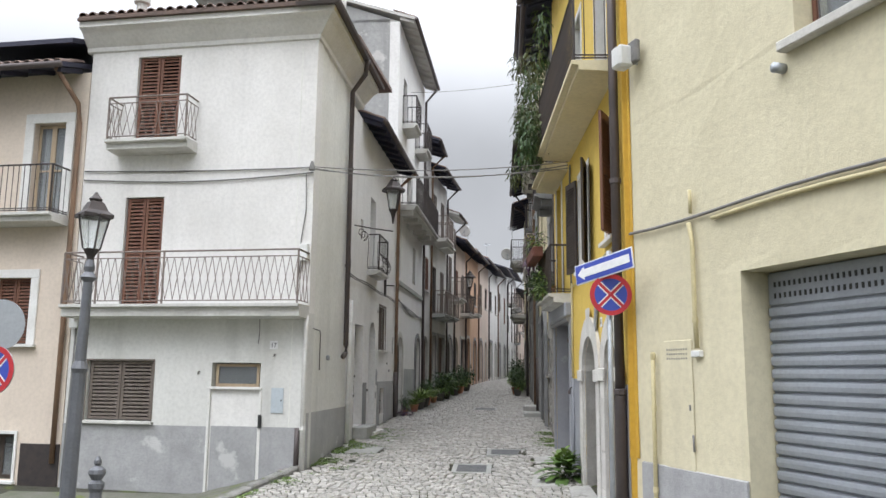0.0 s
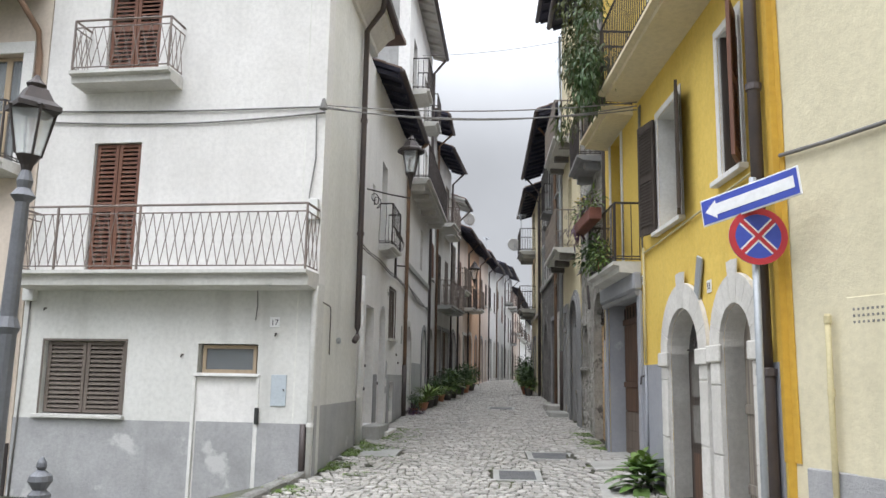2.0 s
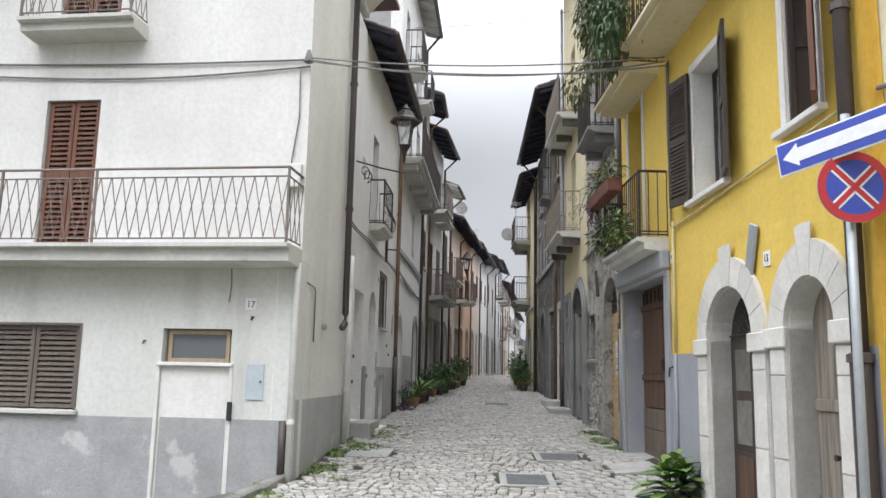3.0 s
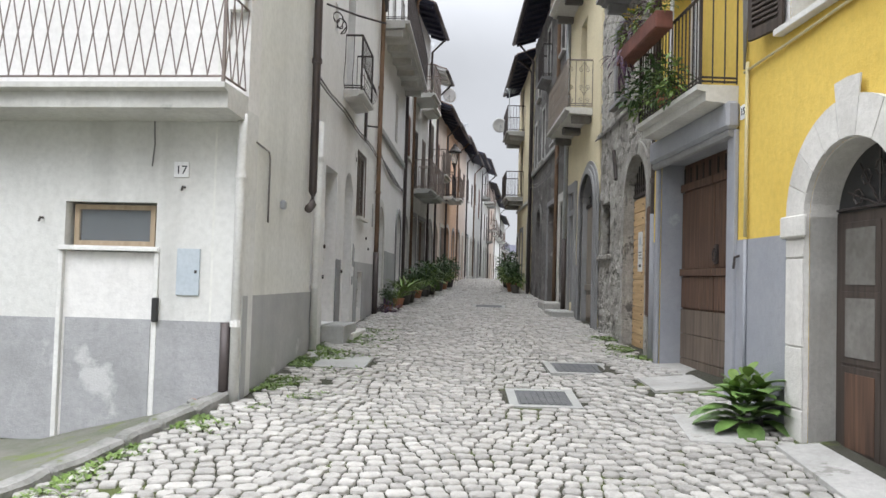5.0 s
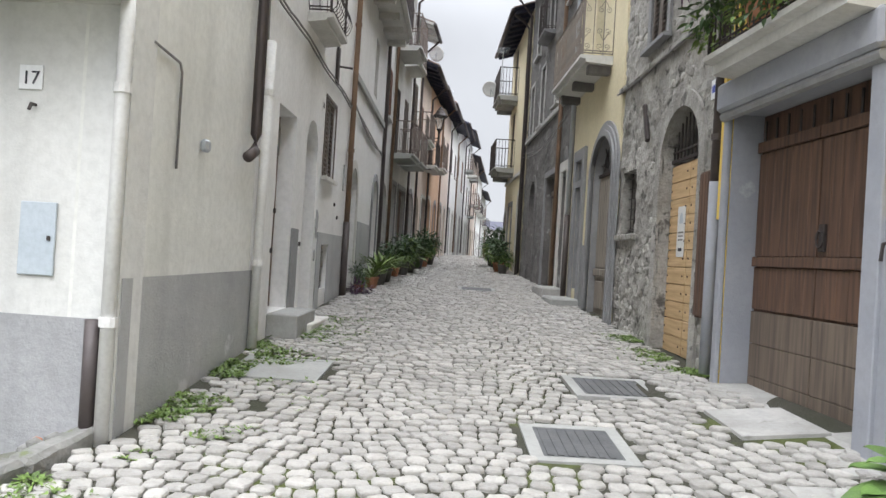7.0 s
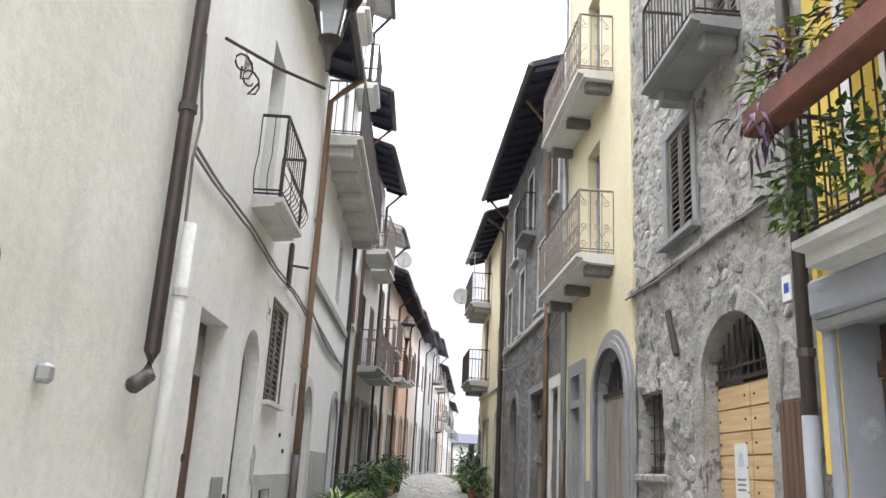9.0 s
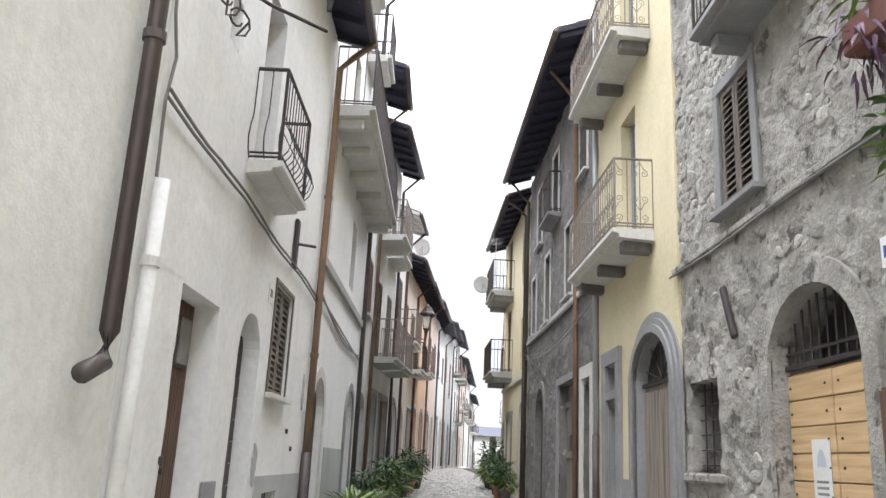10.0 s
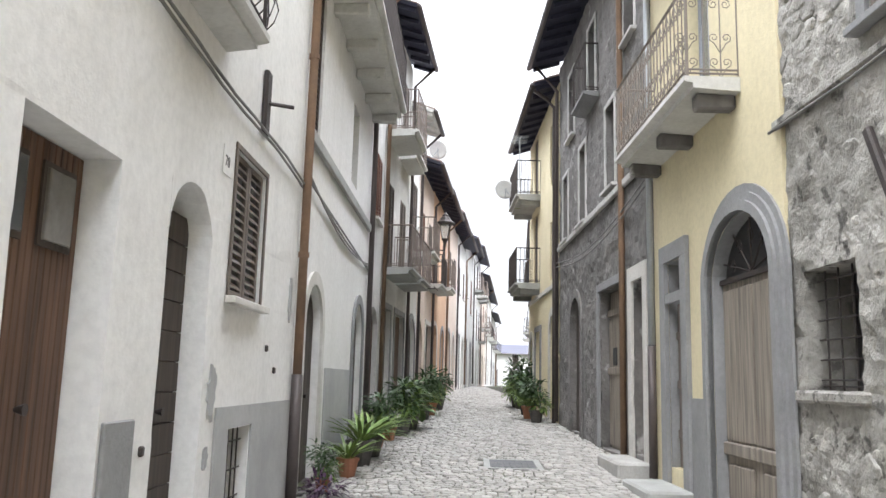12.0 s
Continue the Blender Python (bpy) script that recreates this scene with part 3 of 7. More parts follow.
def railing(parent, side, s0, s1, d0, d1, z0, z1, mat, kind="bars", pitch=0.11, r=0.008, ends=(True, True), front=True, fine=True):
    """A balcony railing: top and bottom rails, posts, and each bar of its own."""
    k = side.k
    corners = []
    runs = []
    if ends[0]:
        runs.append(((s0, d0), (s0, d1)))
    if front:
        runs.append(((s0, d1), (s1, d1)))
    if ends[1]:
        runs.append(((s1, d1), (s1, d0)))
    shared = {}
    for (a, b), (c, e) in runs:
        for z, rr in ((z1, 0.018), (z1 - 0.12 if kind == "zigzag" else z0 + 0.08, 0.011), (z0 + 0.06 if kind == "zigzag" else z0 + 0.04, 0.011)):
            part("top_rail" if z == z1 else "rail", tube(bmesh.new(), [(a, k * b, z), (c, k * e, z)], rr), mat, parent)
        run = math.hypot(c - a, e - b)
        n = max(1, int(run / pitch))
        ang = math.atan2(k * (e - b), c - a)
        if not fine:
            bm = bmesh.new()
            for i in range(n + 1):
                x, y = a + (c - a) * i / n, b + (e - b) * i / n
                tube(bm, [(x, k * y, z0 + 0.02), (x, k * y, z1)], r, 4)
            tagged(part("railing_infill", bm, mat, parent), kind="stuff")
            continue
        for i in range(n + 1):
            u = i / n
            x, y = a + (c - a) * u, b + (e - b) * u
            if kind == "zigzag":
                if i == n:
                    continue
                key = ("z", round(run / n, 3))
                if key not in shared:
                    bm = bmesh.new()
                    w = run / n
                    h0, h1 = 0.06, z1 - z0 - 0.12
                    tube(bm, [(0, 0, h0), (w, 0, h1)], r, 5)
                    tube(bm, [(w, 0.012, h0), (0, 0.012, h1)], r, 5)
                    shared[key] = part("bar", bm, mat, parent).data
                    ob = [o for o in bpy.data.objects if o.data == shared[key]][0]
                else:
                    ob = new("bar", shared[key])
                    ob.parent = parent
            elif kind == "scroll" and i % 2 == 1:
                key = ("s", 0)
                if key not in shared:
                    bm = bmesh.new()
                    hh = z1 - z0
                    tube(bm, [(0, 0, 0.04), (0, 0, hh)], r, 5)
                    for c0, sg in ((0.16, 1), (0.42, 1), (hh - 0.2, -1)):
                        for m in (-1, 1):
                            pts = []
                            for j in range(10):
                                t = j / 9
                                rad = 0.055 * (1 - 0.75 * t)
                                aa = -math.pi / 2 + t * 2.6 * math.pi
                                pts.append((m * (0.062 + rad * math.cos(aa)), 0, c0 + sg * rad * math.sin(aa)))
                            pts.insert(0, (0, 0, c0 - sg * 0.16))
                            tube(bm, pts, r * 0.75, 4)
                    shared[key] = part("scroll_bar", bm, mat, parent).data
                    ob = [o for o in bpy.data.objects if o.data == shared[key]][0]
                else:
                    ob = new("scroll_bar", shared[key])
                    ob.parent = parent
            else:
                key = ("b", 0)
                if key not in shared:
                    hh = z1 - z0
                    line = [(0, 0, 0.02), (0, 0, hh)] if kind != "belly" else [(0, 0, 0.02), (0, k * 0.07, 0.1), (0, k * 0.1, 0.2), (0, k * 0.06, 0.34), (0, 0, 0.46), (0, 0, hh)]
                    shared[key] = part("bar", tube(bmesh.new(), line, r, 5), mat, parent).data
                    ob = [o for o in bpy.data.objects if o.data == shared[key]][0]
                else:
                    ob = new("bar", shared[key])
                    ob.parent = parent
            ob.location = (x, k * y, z0)
            ob.rotation_euler = (0, 0, ang)
    for p, q in {(s0, d1), (s1, d1)}:
        part("post", boxed(p - 0.014, p + 0.014, k * q - 0.014, k * q + 0.014, z0, z1), mat, parent)


def balcony(h, side, s0, s1, deep, z, mat_slab, mat_rail, kind="bars", high=1.0, thick=0.14, pitch=0.11, label="", brackets=0, r=0.008, bracket_mat=None, fine=True):
    """A balcony slab, its lip and its railing."""
    k = side.k
    bm = bmesh.new()
    prism(bm, [(k * 0.002, z), (k * 0.002, z - thick - 0.03), (k * (deep - 0.09), z - thick), (k * (deep - 0.09), z - 0.07), (k * (deep - 0.03), z - 0.06), (k * deep, z - 0.05), (k * deep, z)], s0, s1)
    slab = part("balcony", bm, mat_slab, h, label)
    for i in range(brackets):
        s = s0 + 0.2 + (s1 - s0 - 0.4) * i / max(1, brackets - 1)
        part("bracket", boxed(s - 0.08, s + 0.08, k * 0.002, k * (deep - 0.16), z - thick - 0.17, z - thick - 0.005, bev=0.02), bracket_mat or mat_slab, slab)
    railing(slab, side, s0 + 0.03, s1 - 0.03, 0.01, deep - 0.04, z, z + high, mat_rail, kind, pitch, r, fine=fine)
    return slab


def pane_window(h, side, s0, s1, z0, z1, d, frame_mat, leaves=2, label="", curtain=False, bars=0):
    """A glazed window with its frame, d behind the wall's face."""
    k = side.k
    bm = bmesh.new()
    y0, y1 = -k * d, -k * (d + 0.05)
    w = (s1 - s0) / leaves
    for i in range(leaves):
        a, b = s0 + w * i, s0 + w * (i + 1)
        box(bm, a, a + 0.05, y0, y1, z0, z1)
        box(bm, b - 0.05, b, y0, y1, z0, z1)
        box(bm, a + 0.05, b - 0.05, y0, y1, z0, z0 + 0.06)
        box(bm, a + 0.05, b - 0.05, y0, y1, z1 - 0.05, z1)
        for j in range(bars):
            c = z0 + (z1 - z0) * (j + 1) / (bars + 1)
            box(bm, a + 0.05, b - 0.05, y0, y1, c - 0.015, c + 0.015)
    win = part("window", bm, frame_mat, h, label)
    for i in range(leaves):
        a, b = s0 + w * i, s0 + w * (i + 1)
        g = part("pane", boxed(a + 0.05, b - 0.05, -k * (d + 0.022), -k * (d + 0.028), z0 + 0.06, z1 - 0.05), GLASS, win)
        g.visible_shadow = False
    if curtain:
        bm = bmesh.new()
        n = 40
        prev = None
        for i in range(n + 1):
            x = s0 + 0.05 + (s1 - s0 - 0.1) * i / n
            y = -k * (d + 0.12 + 0.02 * math.sin(i * 1.3))
            v = [bm.verts.new((x, y, z0 + 0.05)), bm.verts.new((x, y, z1 - 0.04))]
            if prev:
                bm.faces.new((prev[0], v[0], v[1], prev[1]))
            prev = v
        part("curtain", bm, CURTAIN, win)
    return win


def grate(h, side, s0, s1, z0, z1, d, mat=None, nx=4, nz=4, label="iron window grate"):
    """Crossed bars in an opening."""
    k = side.k
    g = part("grate", tube(bmesh.new(), [(s0, -k * d, z0 + 0.03), (s1, -k * d, z0 + 0.03)], 0.008, 5), mat or IRON, h, label)
    for i in range(nx):
        s = s0 + (s1 - s0) * (i + 0.5) / nx
        part("bar", tube(bmesh.new(), [(s, -k * d, z0), (s, -k * d, z1)], 0.008, 5), mat or IRON, g)
    for j in range(nz):
        z = z0 + (z1 - z0) * (j + 0.5) / nz
        part("bar", tube(bmesh.new(), [(s0, -k * (d - 0.012), z), (s1, -k * (d - 0.012), z)], 0.008, 5), mat or IRON, g)
    return g


def pipe(h, side, pts, r, mat, name="drainpipe", label="", collars=()):
    k = side.k
    ob = part(name, tube(bmesh.new(), [(s, k * d, z) for s, d, z in pts], r, 10), mat, h, label, smooth=True)
    for s, d, z in collars:
        part("collar", tube(bmesh.new(), [(s, k * d, z - 0.03), (s, k * d, z + 0.03)], r * 1.25, 10), mat, ob)
    return ob


def surround(h, side, s0, s1, z0, z1, w, proud, mat, sill=True, label="", name="surround"):
    k = side.k
    ob = part(name, boxed(s0 - w, s1 + w, k * 0.002, k * proud, z1, z1 + w, bev=0.004), mat, h, label)
    part("jamb", boxed(s0 - w, s0, k * 0.002, k * proud, z0, z1 - 0.002, bev=0.004), mat, ob)
    part("jamb", boxed(s1, s1 + w, k * 0.002, k * proud, z0, z1 - 0.002, bev=0.004), mat, ob)
    if sill:
        part("sill", boxed(s0 - w - 0.04, s1 + w + 0.04, k * 0.003, k * (proud + 0.08), z0 - 0.06, z0 - 0.002, bev=0.006), mat, ob)
    return ob


def lining(h, side, s0, s1, z0, z1, rise, mat, depth, t=0.012):
    """A thin lining of the opening's reveals."""
    k = side.k
    bm = bmesh.new()
    if rise:
        rim(bm, s0 + t, s1 - t, z0, z1 - rise, z1 - t, t, k * 0.0, -k * depth)
    else:
        part("reveal", boxed(s0, s0 + t, 0, -k * depth, z0, z1), mat, h)
        part("reveal", boxed(s1 - t, s1, 0, -k * depth, z0, z1), mat, h)
        box(bm, s0 + t, s1 - t, 0, -k * depth, z1 - t, z1)
    return part("reveal", bm, mat, h)


# ---- the ground, one sheet to the horizon
def ground_sheet():
    xs = sorted({-300, -120, -60, -30, -18, -12, 8, 12, 20, 40, 100, 300} | {round(-9 + 0.25 * i, 2) for i in range(61)})
    ys = sorted({-300, -100, -50, -25, -14, 60, 70, 85, 110, 160, 400} | {round(-8 + 0.3 * i, 2) for i in range(210)})
    verts = [(x, y, ground_z(x, y) + 0.006) for y in ys for x in xs]
    n = len(xs)
    faces = [(j * n + i, j * n + i + 1, (j + 1) * n + i + 1, (j + 1) * n + i) for j in range(len(ys) - 1) for i in range(n - 1)]
    me = bpy.data.meshes.new("ground")
    me.from_pydata(verts, [], faces)
    for f in me.polygons:
        f.use_smooth = True
    me.materials.append(EARTH)
    return tagged(new("ground", me), "mossy dark earth between the cobblestones", "ground", kind="structure")


GROUND = ground_sheet()


def swing(h, own, other, since):
    """Turns the parts made since then from the house's own front to its other front."""
    for c in h.children:
        if c not in since:
            c.matrix_basis = own.m.inverted() @ other.m @ c.matrix_basis


# ---- the white corner house
h = house(FRONT, "white plastered corner house with brown shutters")
wall(h, FRONT, 0.0, 4.84, -1.0, 2.95, [(3.05, 4.42, 0.92, 2.04, 0), (0.9, 1.86, -0.9, 2.02, 0)], STAINW, label="stained greyish white plaster")
wall(h, FRONT, 0.0, 4.84, 2.95, 8.6, [(3.05, 3.87, 3.1, 5.24, 0), (2.87, 3.81, 6.3, 8.16, 0)], WHITE)
part("dado", boxed(0.002, 0.895, 0.003, 0.012, -1.0, 0.86), DADO_L, h, "grey cement band along the wall's foot")
part("dado", boxed(1.865, 4.84, 0.003, 0.012, -1.0, 0.85), DADO_L, h, "grey cement band along the wall's foot")
part("side_wall", boxed(4.54, 4.84, -0.33, -7, -1, 8.6), WHITE, h)
part("storey_floor", boxed(0.4, 4.5, -0.34, -2.0, 2.6, 2.8), INSIDE, h)
part("storey_floor", boxed(0.4, 4.5, -0.34, -2.0, 5.6, 5.8), INSIDE, h)
# ground-floor louvred window
shutter(h, FRONT, 3.07, 4.40, 0.94, 2.03, -0.06, GREYB, 2, 1, "closed grey-brown louvred shutter")
part("sill", boxed(2.98, 4.5, 0.003, 0.09, 0.86, 0.915, bev=0.006), SLABM, h, "pale stone window sill")
surround(h, FRONT, 3.05, 4.42, 0.92, 2.04, 0.035, 0.012, GREYB, sill=False)
# white door with a light above
surround(h, FRONT, 0.9, 1.86, -0.9, 1.53, 0.05, 0.02, WPIPE, sill=False, name="door_frame")
d = part("door", boxed(0.9, 1.86, -0.03, -0.08, -0.9, 1.52), WHITE, h, "white metal door, grey towards its foot")
part("panel", boxed(0.93, 1.83, -0.02, -0.031, -0.85, 0.86), DADO_L, d)
part("ledge", boxed(0.86, 1.9, 0.003, 0.05, 1.53, 1.565, bev=0.004), WPIPE, h, "white ledge over the door")
pane_window(h, FRONT, 0.96, 1.82, 1.575, 2.0, 0.10, FRAMEW, 1, "shallow pine-framed window over the door")
lock = part("lock_box", boxed(0.83, 0.89, 0.013, 0.06, 0.84, 1.08, bev=0.01), BLACK, h, "black lock box")
# the two shuttered balcony doors
shutter(h, FRONT, 3.07, 3.85, 3.1, 5.22, -0.05, BROWN, 2, 2, "closed reddish-brown louvred shutter")
shutter(h, FRONT, 2.89, 3.79, 6.31, 8.15, -0.05, BROWN, 2, 2, "closed reddish-brown louvred shutter")
bal = balcony(h, FRONT, 0.0, 4.72, 0.62, 3.08, SLABM, BRAIL, "zigzag", 0.98, 0.22, 0.15, "long concrete balcony with a brown lattice railing", r=0.007)
for s in (2.65, 4.0):
    part("post", boxed(s - 0.014, s + 0.014, 0.566, 0.594, 3.08, 4.06), BRAIL, bal)
balcony(h, FRONT, 2.42, 4.12, 0.5, 6.3, SLABM, BRAIL, "zigzag", 0.85, 0.18, 0.15, "small concrete balcony with a brown lattice railing", r=0.007)
# house number
plate = part("number_plate", boxed(0.578, 0.733, 0.003, 0.014, 2.275, 2.43, bev=0.003), SWHITE, h, "white enamel house number plate reading 17")
words("17", 0.12, INK, plate, Matrix.Translation((0.655, 0.016, 2.345)) @ Matrix.Rotation(math.pi, 4, "Z") @ Matrix.Rotation(math.pi / 2, 4, "X"))
part("meter_box", boxed(0.428, 0.664, 0.003, 0.02, 1.11, 1.57, bev=0.004), BOXM, h, "pale blue metal meter door")
part("meter_latch", boxed(0.455, 0.475, 0.021, 0.03, 1.33, 1.36), IRON, h)
part("junction_box", boxed(4.62, 4.82, 0.003, 0.12, 2.66, 2.86, bev=0.01), PLASTIC, h, "white junction box")
for s, z in ((0.62, 2.18), (2.1, 1.85), (4.45, 2.55)):
    part("hook", tube(bmesh.new(), [(s, 0.0, z), (s, 0.05, z), (s, 0.07, z - 0.04)], 0.012, 5), IRON, h)
part("cable", tube(bmesh.new(), [(0.95, 0.02, 2.83), (0.94, 0.015, 2.6), (0.96, 0.015, 2.38)], 0.008, 4), CABLE, h)
pipe(h, FRONT, [(4.72, 0.03, 2.66), (4.74, 0.03, 1.4), (4.78, 0.03, -0.4)], 0.014, CABLE, "cable")
# cables that run across the wall
for z0, z1, sag in ((5.80, 5.72, 0.03), (5.62, 5.62, 0.10)):
    pts = [(4.8 - 4.8 * i / 12, 0.03, z0 + (z1 - z0) * i / 12 - sag * math.sin(math.pi * i / 12)) for i in range(13)]
    pipe(h, FRONT, pts, 0.014, CABLE, "cable", "grey cable along the wall")
pipe(h, FRONT, [(0.14, 0.03, 5.6), (0.12, 0.025, 4.9), (0.2, 0.02, 4.3), (0.2, 0.02, 3.7)], 0.010, CABLE, "cable")
part("hose_box", boxed(0.04, 0.2, 0.003, 0.09, 3.92, 4.24, bev=0.01), PLASTIC, h, "white wall box with small buttons")
pipe(h, FRONT, [(0.03, 0.05, 2.9), (0.03, 0.05, 2.6), (0.03, 0.05, 0.02)], 0.045, WPIPE, "drainpipe", "white corner drainpipe", ((0.03, 0.05, 0.85), (0.03, 0.05, 2.3)))
pipe(h, FRONT, [(0.13, 0.04, 0.86), (0.13, 0.04, 0.12)], 0.05, DPIPE, "pipe_sleeve", "dark pipe stub at the wall's foot")
part("insulator", lathe(bmesh.new(), (0.0, 0.12, 5.68), [(0.01, -0.06), (0.07, -0.03), (0.05, 0.05), (0.02, 0.14)], 8), CABLE, h, "cable anchor on the corner")
# cornice and roof over the front
def round_corner(profile, far, along):
    """A moulding that runs along the front, turns the street corner with a mitre and goes on along the side."""
    corner = Vector((-2.24, 12.85, 0))
    n1, n2 = FRONT.m.to_3x3() @ Vector((0, 1, 0)), LEFT.m.to_3x3() @ Vector((0, -1, 0))
    mitre = (n1 + n2) / (1 + n1.dot(n2))
    stops = [(corner + FRONT.m.to_3x3() @ Vector((far, 0, 0)), n1), (corner, mitre), (corner + LEFT.m.to_3x3() @ Vector((along, 0, 0)), n2)]
    back = FRONT.m.inverted()
    bm = bmesh.new()
    rows = [[bm.verts.new(back @ (c + n * d + Vector((0, 0, z)))) for d, z in profile] for c, n in stops]
    m = len(profile)
    for p, q in zip(rows, rows[1:]):
        for k in range(m):
            bm.faces.new((p[k], p[(k + 1) % m], q[(k + 1) % m], q[k]))
    bm.faces.new(rows[0])
    bm.faces.new(rows[-1])
    return bm


COVE = [(0.003, 8.30), (0.05, 8.32), (0.06, 8.40), (0.10, 8.44), (0.17, 8.52), (0.27, 8.64), (0.36, 8.70), (0.40, 8.71), (0.40, 8.82), (-0.2, 8.82), (-0.2, 8.30)]
part("cornice", round_corner(COVE, 4.95, 4.2), WHITE, h, "deep white coved cornice")
part("roof_edge", round_corner([(0.47, 8.825), (0.47, 8.875), (-0.2, 8.98), (-0.2, 8.825)], 4.95, 4.2), TILE, h, "thin tiled roof edge")
part("gutter", round_corner([(0.44, 8.80), (0.53, 8.80), (0.55, 8.86), (0.50, 8.88), (0.475, 8.86)], 0.3, 4.2), DPIPE, h)
roof(h, FRONT, 0.1, 4.95, 8.83, 0.42, 6.5, TILE, False, False, True, 0.24)
ch = part("chimney", boxed(-0.1, 0.45, -1.4, -1.0, 9.2, 10.3), WHITE, h, "plastered chimney")
for i in range(3):
    part("chimney_cap", boxed(-0.18, 0.53, -1.48, -0.92, 10.3 + 0.14 * i, 10.38 + 0.14 * i), TILE, ch)
part("flue", lathe(bmesh.new(), (4.2, -0.6, 9.2), [(0.11, 0), (0.11, 0.42), (0.17, 0.44), (0.17, 0.58), (0.06, 0.66)], 10), SLABM, h, "round roof flue")
since = set(h.children)
wall(h, LEFT, 0.0, 3.11, -1.0, 8.6, [], LIME, name="wall", label="greyish lime-plastered side wall")
part("dado", prism(bmesh.new(), [(-0.003, -1.0), (-0.014, -1.0), (-0.014, 1.12), (-0.003, 1.12)], 0.01, 3.44), DADO, h, "grey cement band along the wall's foot")
pipe(h, LEFT, [(2.3, 0.5, 8.82), (2.5, 0.42, 8.55), (2.68, 0.09, 8.2), (2.7, 0.09, 6), (2.72, 0.09, 2.45), (2.67, 0.1, 2.28), (2.45, 0.1, 2.2)], 0.055, DPIPE, "drainpipe", "dark brown drainpipe with a bent foot", ((2.71, 0.09, 4.2), (2.7, 0.09, 6.4)))
part("wall_vent", boxed(1.34, 1.44, -0.003, -0.07, 2.1, 2.2, bev=0.02), SGREY, h, "small grey wall vent")
pipe(h, LEFT, [(0.25, 0.02, 2.68), (0.75, 0.02, 2.66), (0.8, 0.02, 2.6), (0.8, 0.02, 1.9)], 0.010, CABLE, "cable")
swing(h, FRONT, LEFT, since)

rubble = tagged(new("fallen_rubble"), "broken bricks and dark stones at the foot of the corner", "rubble")
rng = random.Random(14)
for i in range(9):
    bm = bmesh.new()
    bmesh.ops.create_icosphere(bm, subdivisions=1, radius=rng.uniform(0.035, 0.075))
    for v in bm.verts:
        v.co *= 1 + 0.35 * noise.noise(v.co * 14 + Vector((i * 5.0, 0, 0)))
        v.co.z *= 0.7
    x, y = -2.42 - rng.uniform(0, 0.34), 12.79 + rng.uniform(-0.05, 0.03)
    part("brick_piece" if i % 3 == 0 else "stone", bm, TERRA if i % 3 == 0 else KERB, rubble).location = (x, y, ground_z(x, y) + 0.05 + rng.uniform(0, 0.05))

# ---- the beige house beside it
h = house(FRONT, "beige plastered house with white window surrounds")
BEIGE = material("beige_plaster", (0.69, 0.595, 0.50), (0.61, 0.525, 0.44), 0.8, 14, 0.9, 0.3, 45, streak=0.2)
wall(h, FRONT, 4.86, 9.5, -1.0, 7.9, [(5.3, 6.02, 4.9, 6.85, 0), (5.78, 6.6, 2.35, 3.66, 0), (5.85, 6.7, -0.25, 0.62, 0)], BEIGE)
shell(h, FRONT, 4.87, 9.5, -1, 7.9, BEIGE)
surround(h, FRONT, 5.3, 6.02, 4.9, 6.85, 0.2, 0.04, WPIPE, sill=False)
surround(h, FRONT, 5.78, 6.6, 2.35, 3.66, 0.17, 0.04, WPIPE)
surround(h, FRONT, 5.85, 6.7, -0.25, 0.62, 0.06, 0.03, WPIPE)
pane_window(h, FRONT, 5.32, 6.0, 4.92, 6.83, 0.12, FRAMEW, 2, "french window with a white curtain", True, 1)
shutter(h, FRONT, 5.8, 6.58, 2.37, 3.65, -0.1, BROWN, 2, 1, "closed brown shutter")
pane_window(h, FRONT, 5.87, 6.68, -0.23, 0.6, 0.2, DARKB, 2, "dark ground-floor window")
balcony(h, FRONT, 5.1, 7.6, 0.6, 4.88, SLABM, IRON, "bars", 0.95, 0.16, 0.12, "concrete balcony with a dark iron railing")
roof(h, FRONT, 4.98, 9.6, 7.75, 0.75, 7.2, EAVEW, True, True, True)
roof2 = roof(h, FRONT, 4.98, 9.6, 8.35, 0.5, 7.0, EAVEW, False, False, False)
pipe(h, FRONT, [(5.15, 0.7, 7.75), (5.02, 0.1, 7.2), (4.98, 0.07, 6.8), (4.98, 0.07, 3), (4.98, 0.07, 0.1)], 0.05, RPIPE, "drainpipe", "brown drainpipe at the joint of two houses")
part("dado", boxed(4.87, 5.7, 0.003, 0.03, -1, 0.45), IRON, h, "dark stone band at the wall's foot")

# ---- cream house along the street
h = house(LEFT, "cream-white plastered house with a narrow arched doorway")
wall(h, LEFT, 3.12, 9.56, -0.5, 8.1, [(4.05, 5.02, 0.62, 3.01, 0), (5.76, 6.62, 0.5, 3.17, 0.38), (7.08, 8.03, 2.49, 3.68, 0), (7.3, 7.98, 0.75, 1.45, 0), (4.38, 4.66, 5.15, 5.6, 0), (5.55, 6.3, 4.42, 6.4, 0)], CREAMW, step=0.5, rough=0.008)
shell(h, LEFT, 3.13, 9.56, -0.5, 8.1, CREAMW)
d = door(h, LEFT, 4.06, 5.01, 0.63, 3.0, -0.2, DOORW, 16, True, "brown plank door with two small panes")
for a in (4.16, 4.62):
    part("door_pane", boxed(a, a + 0.26, 0.165, 0.195, 2.5, 2.86, bev=0.006), GLASS if a < 4.5 else DIMG, d)
    part("pane_frame", boxed(a - 0.03, a + 0.29, 0.185, 0.199, 2.47, 2.89), DARKB, d)
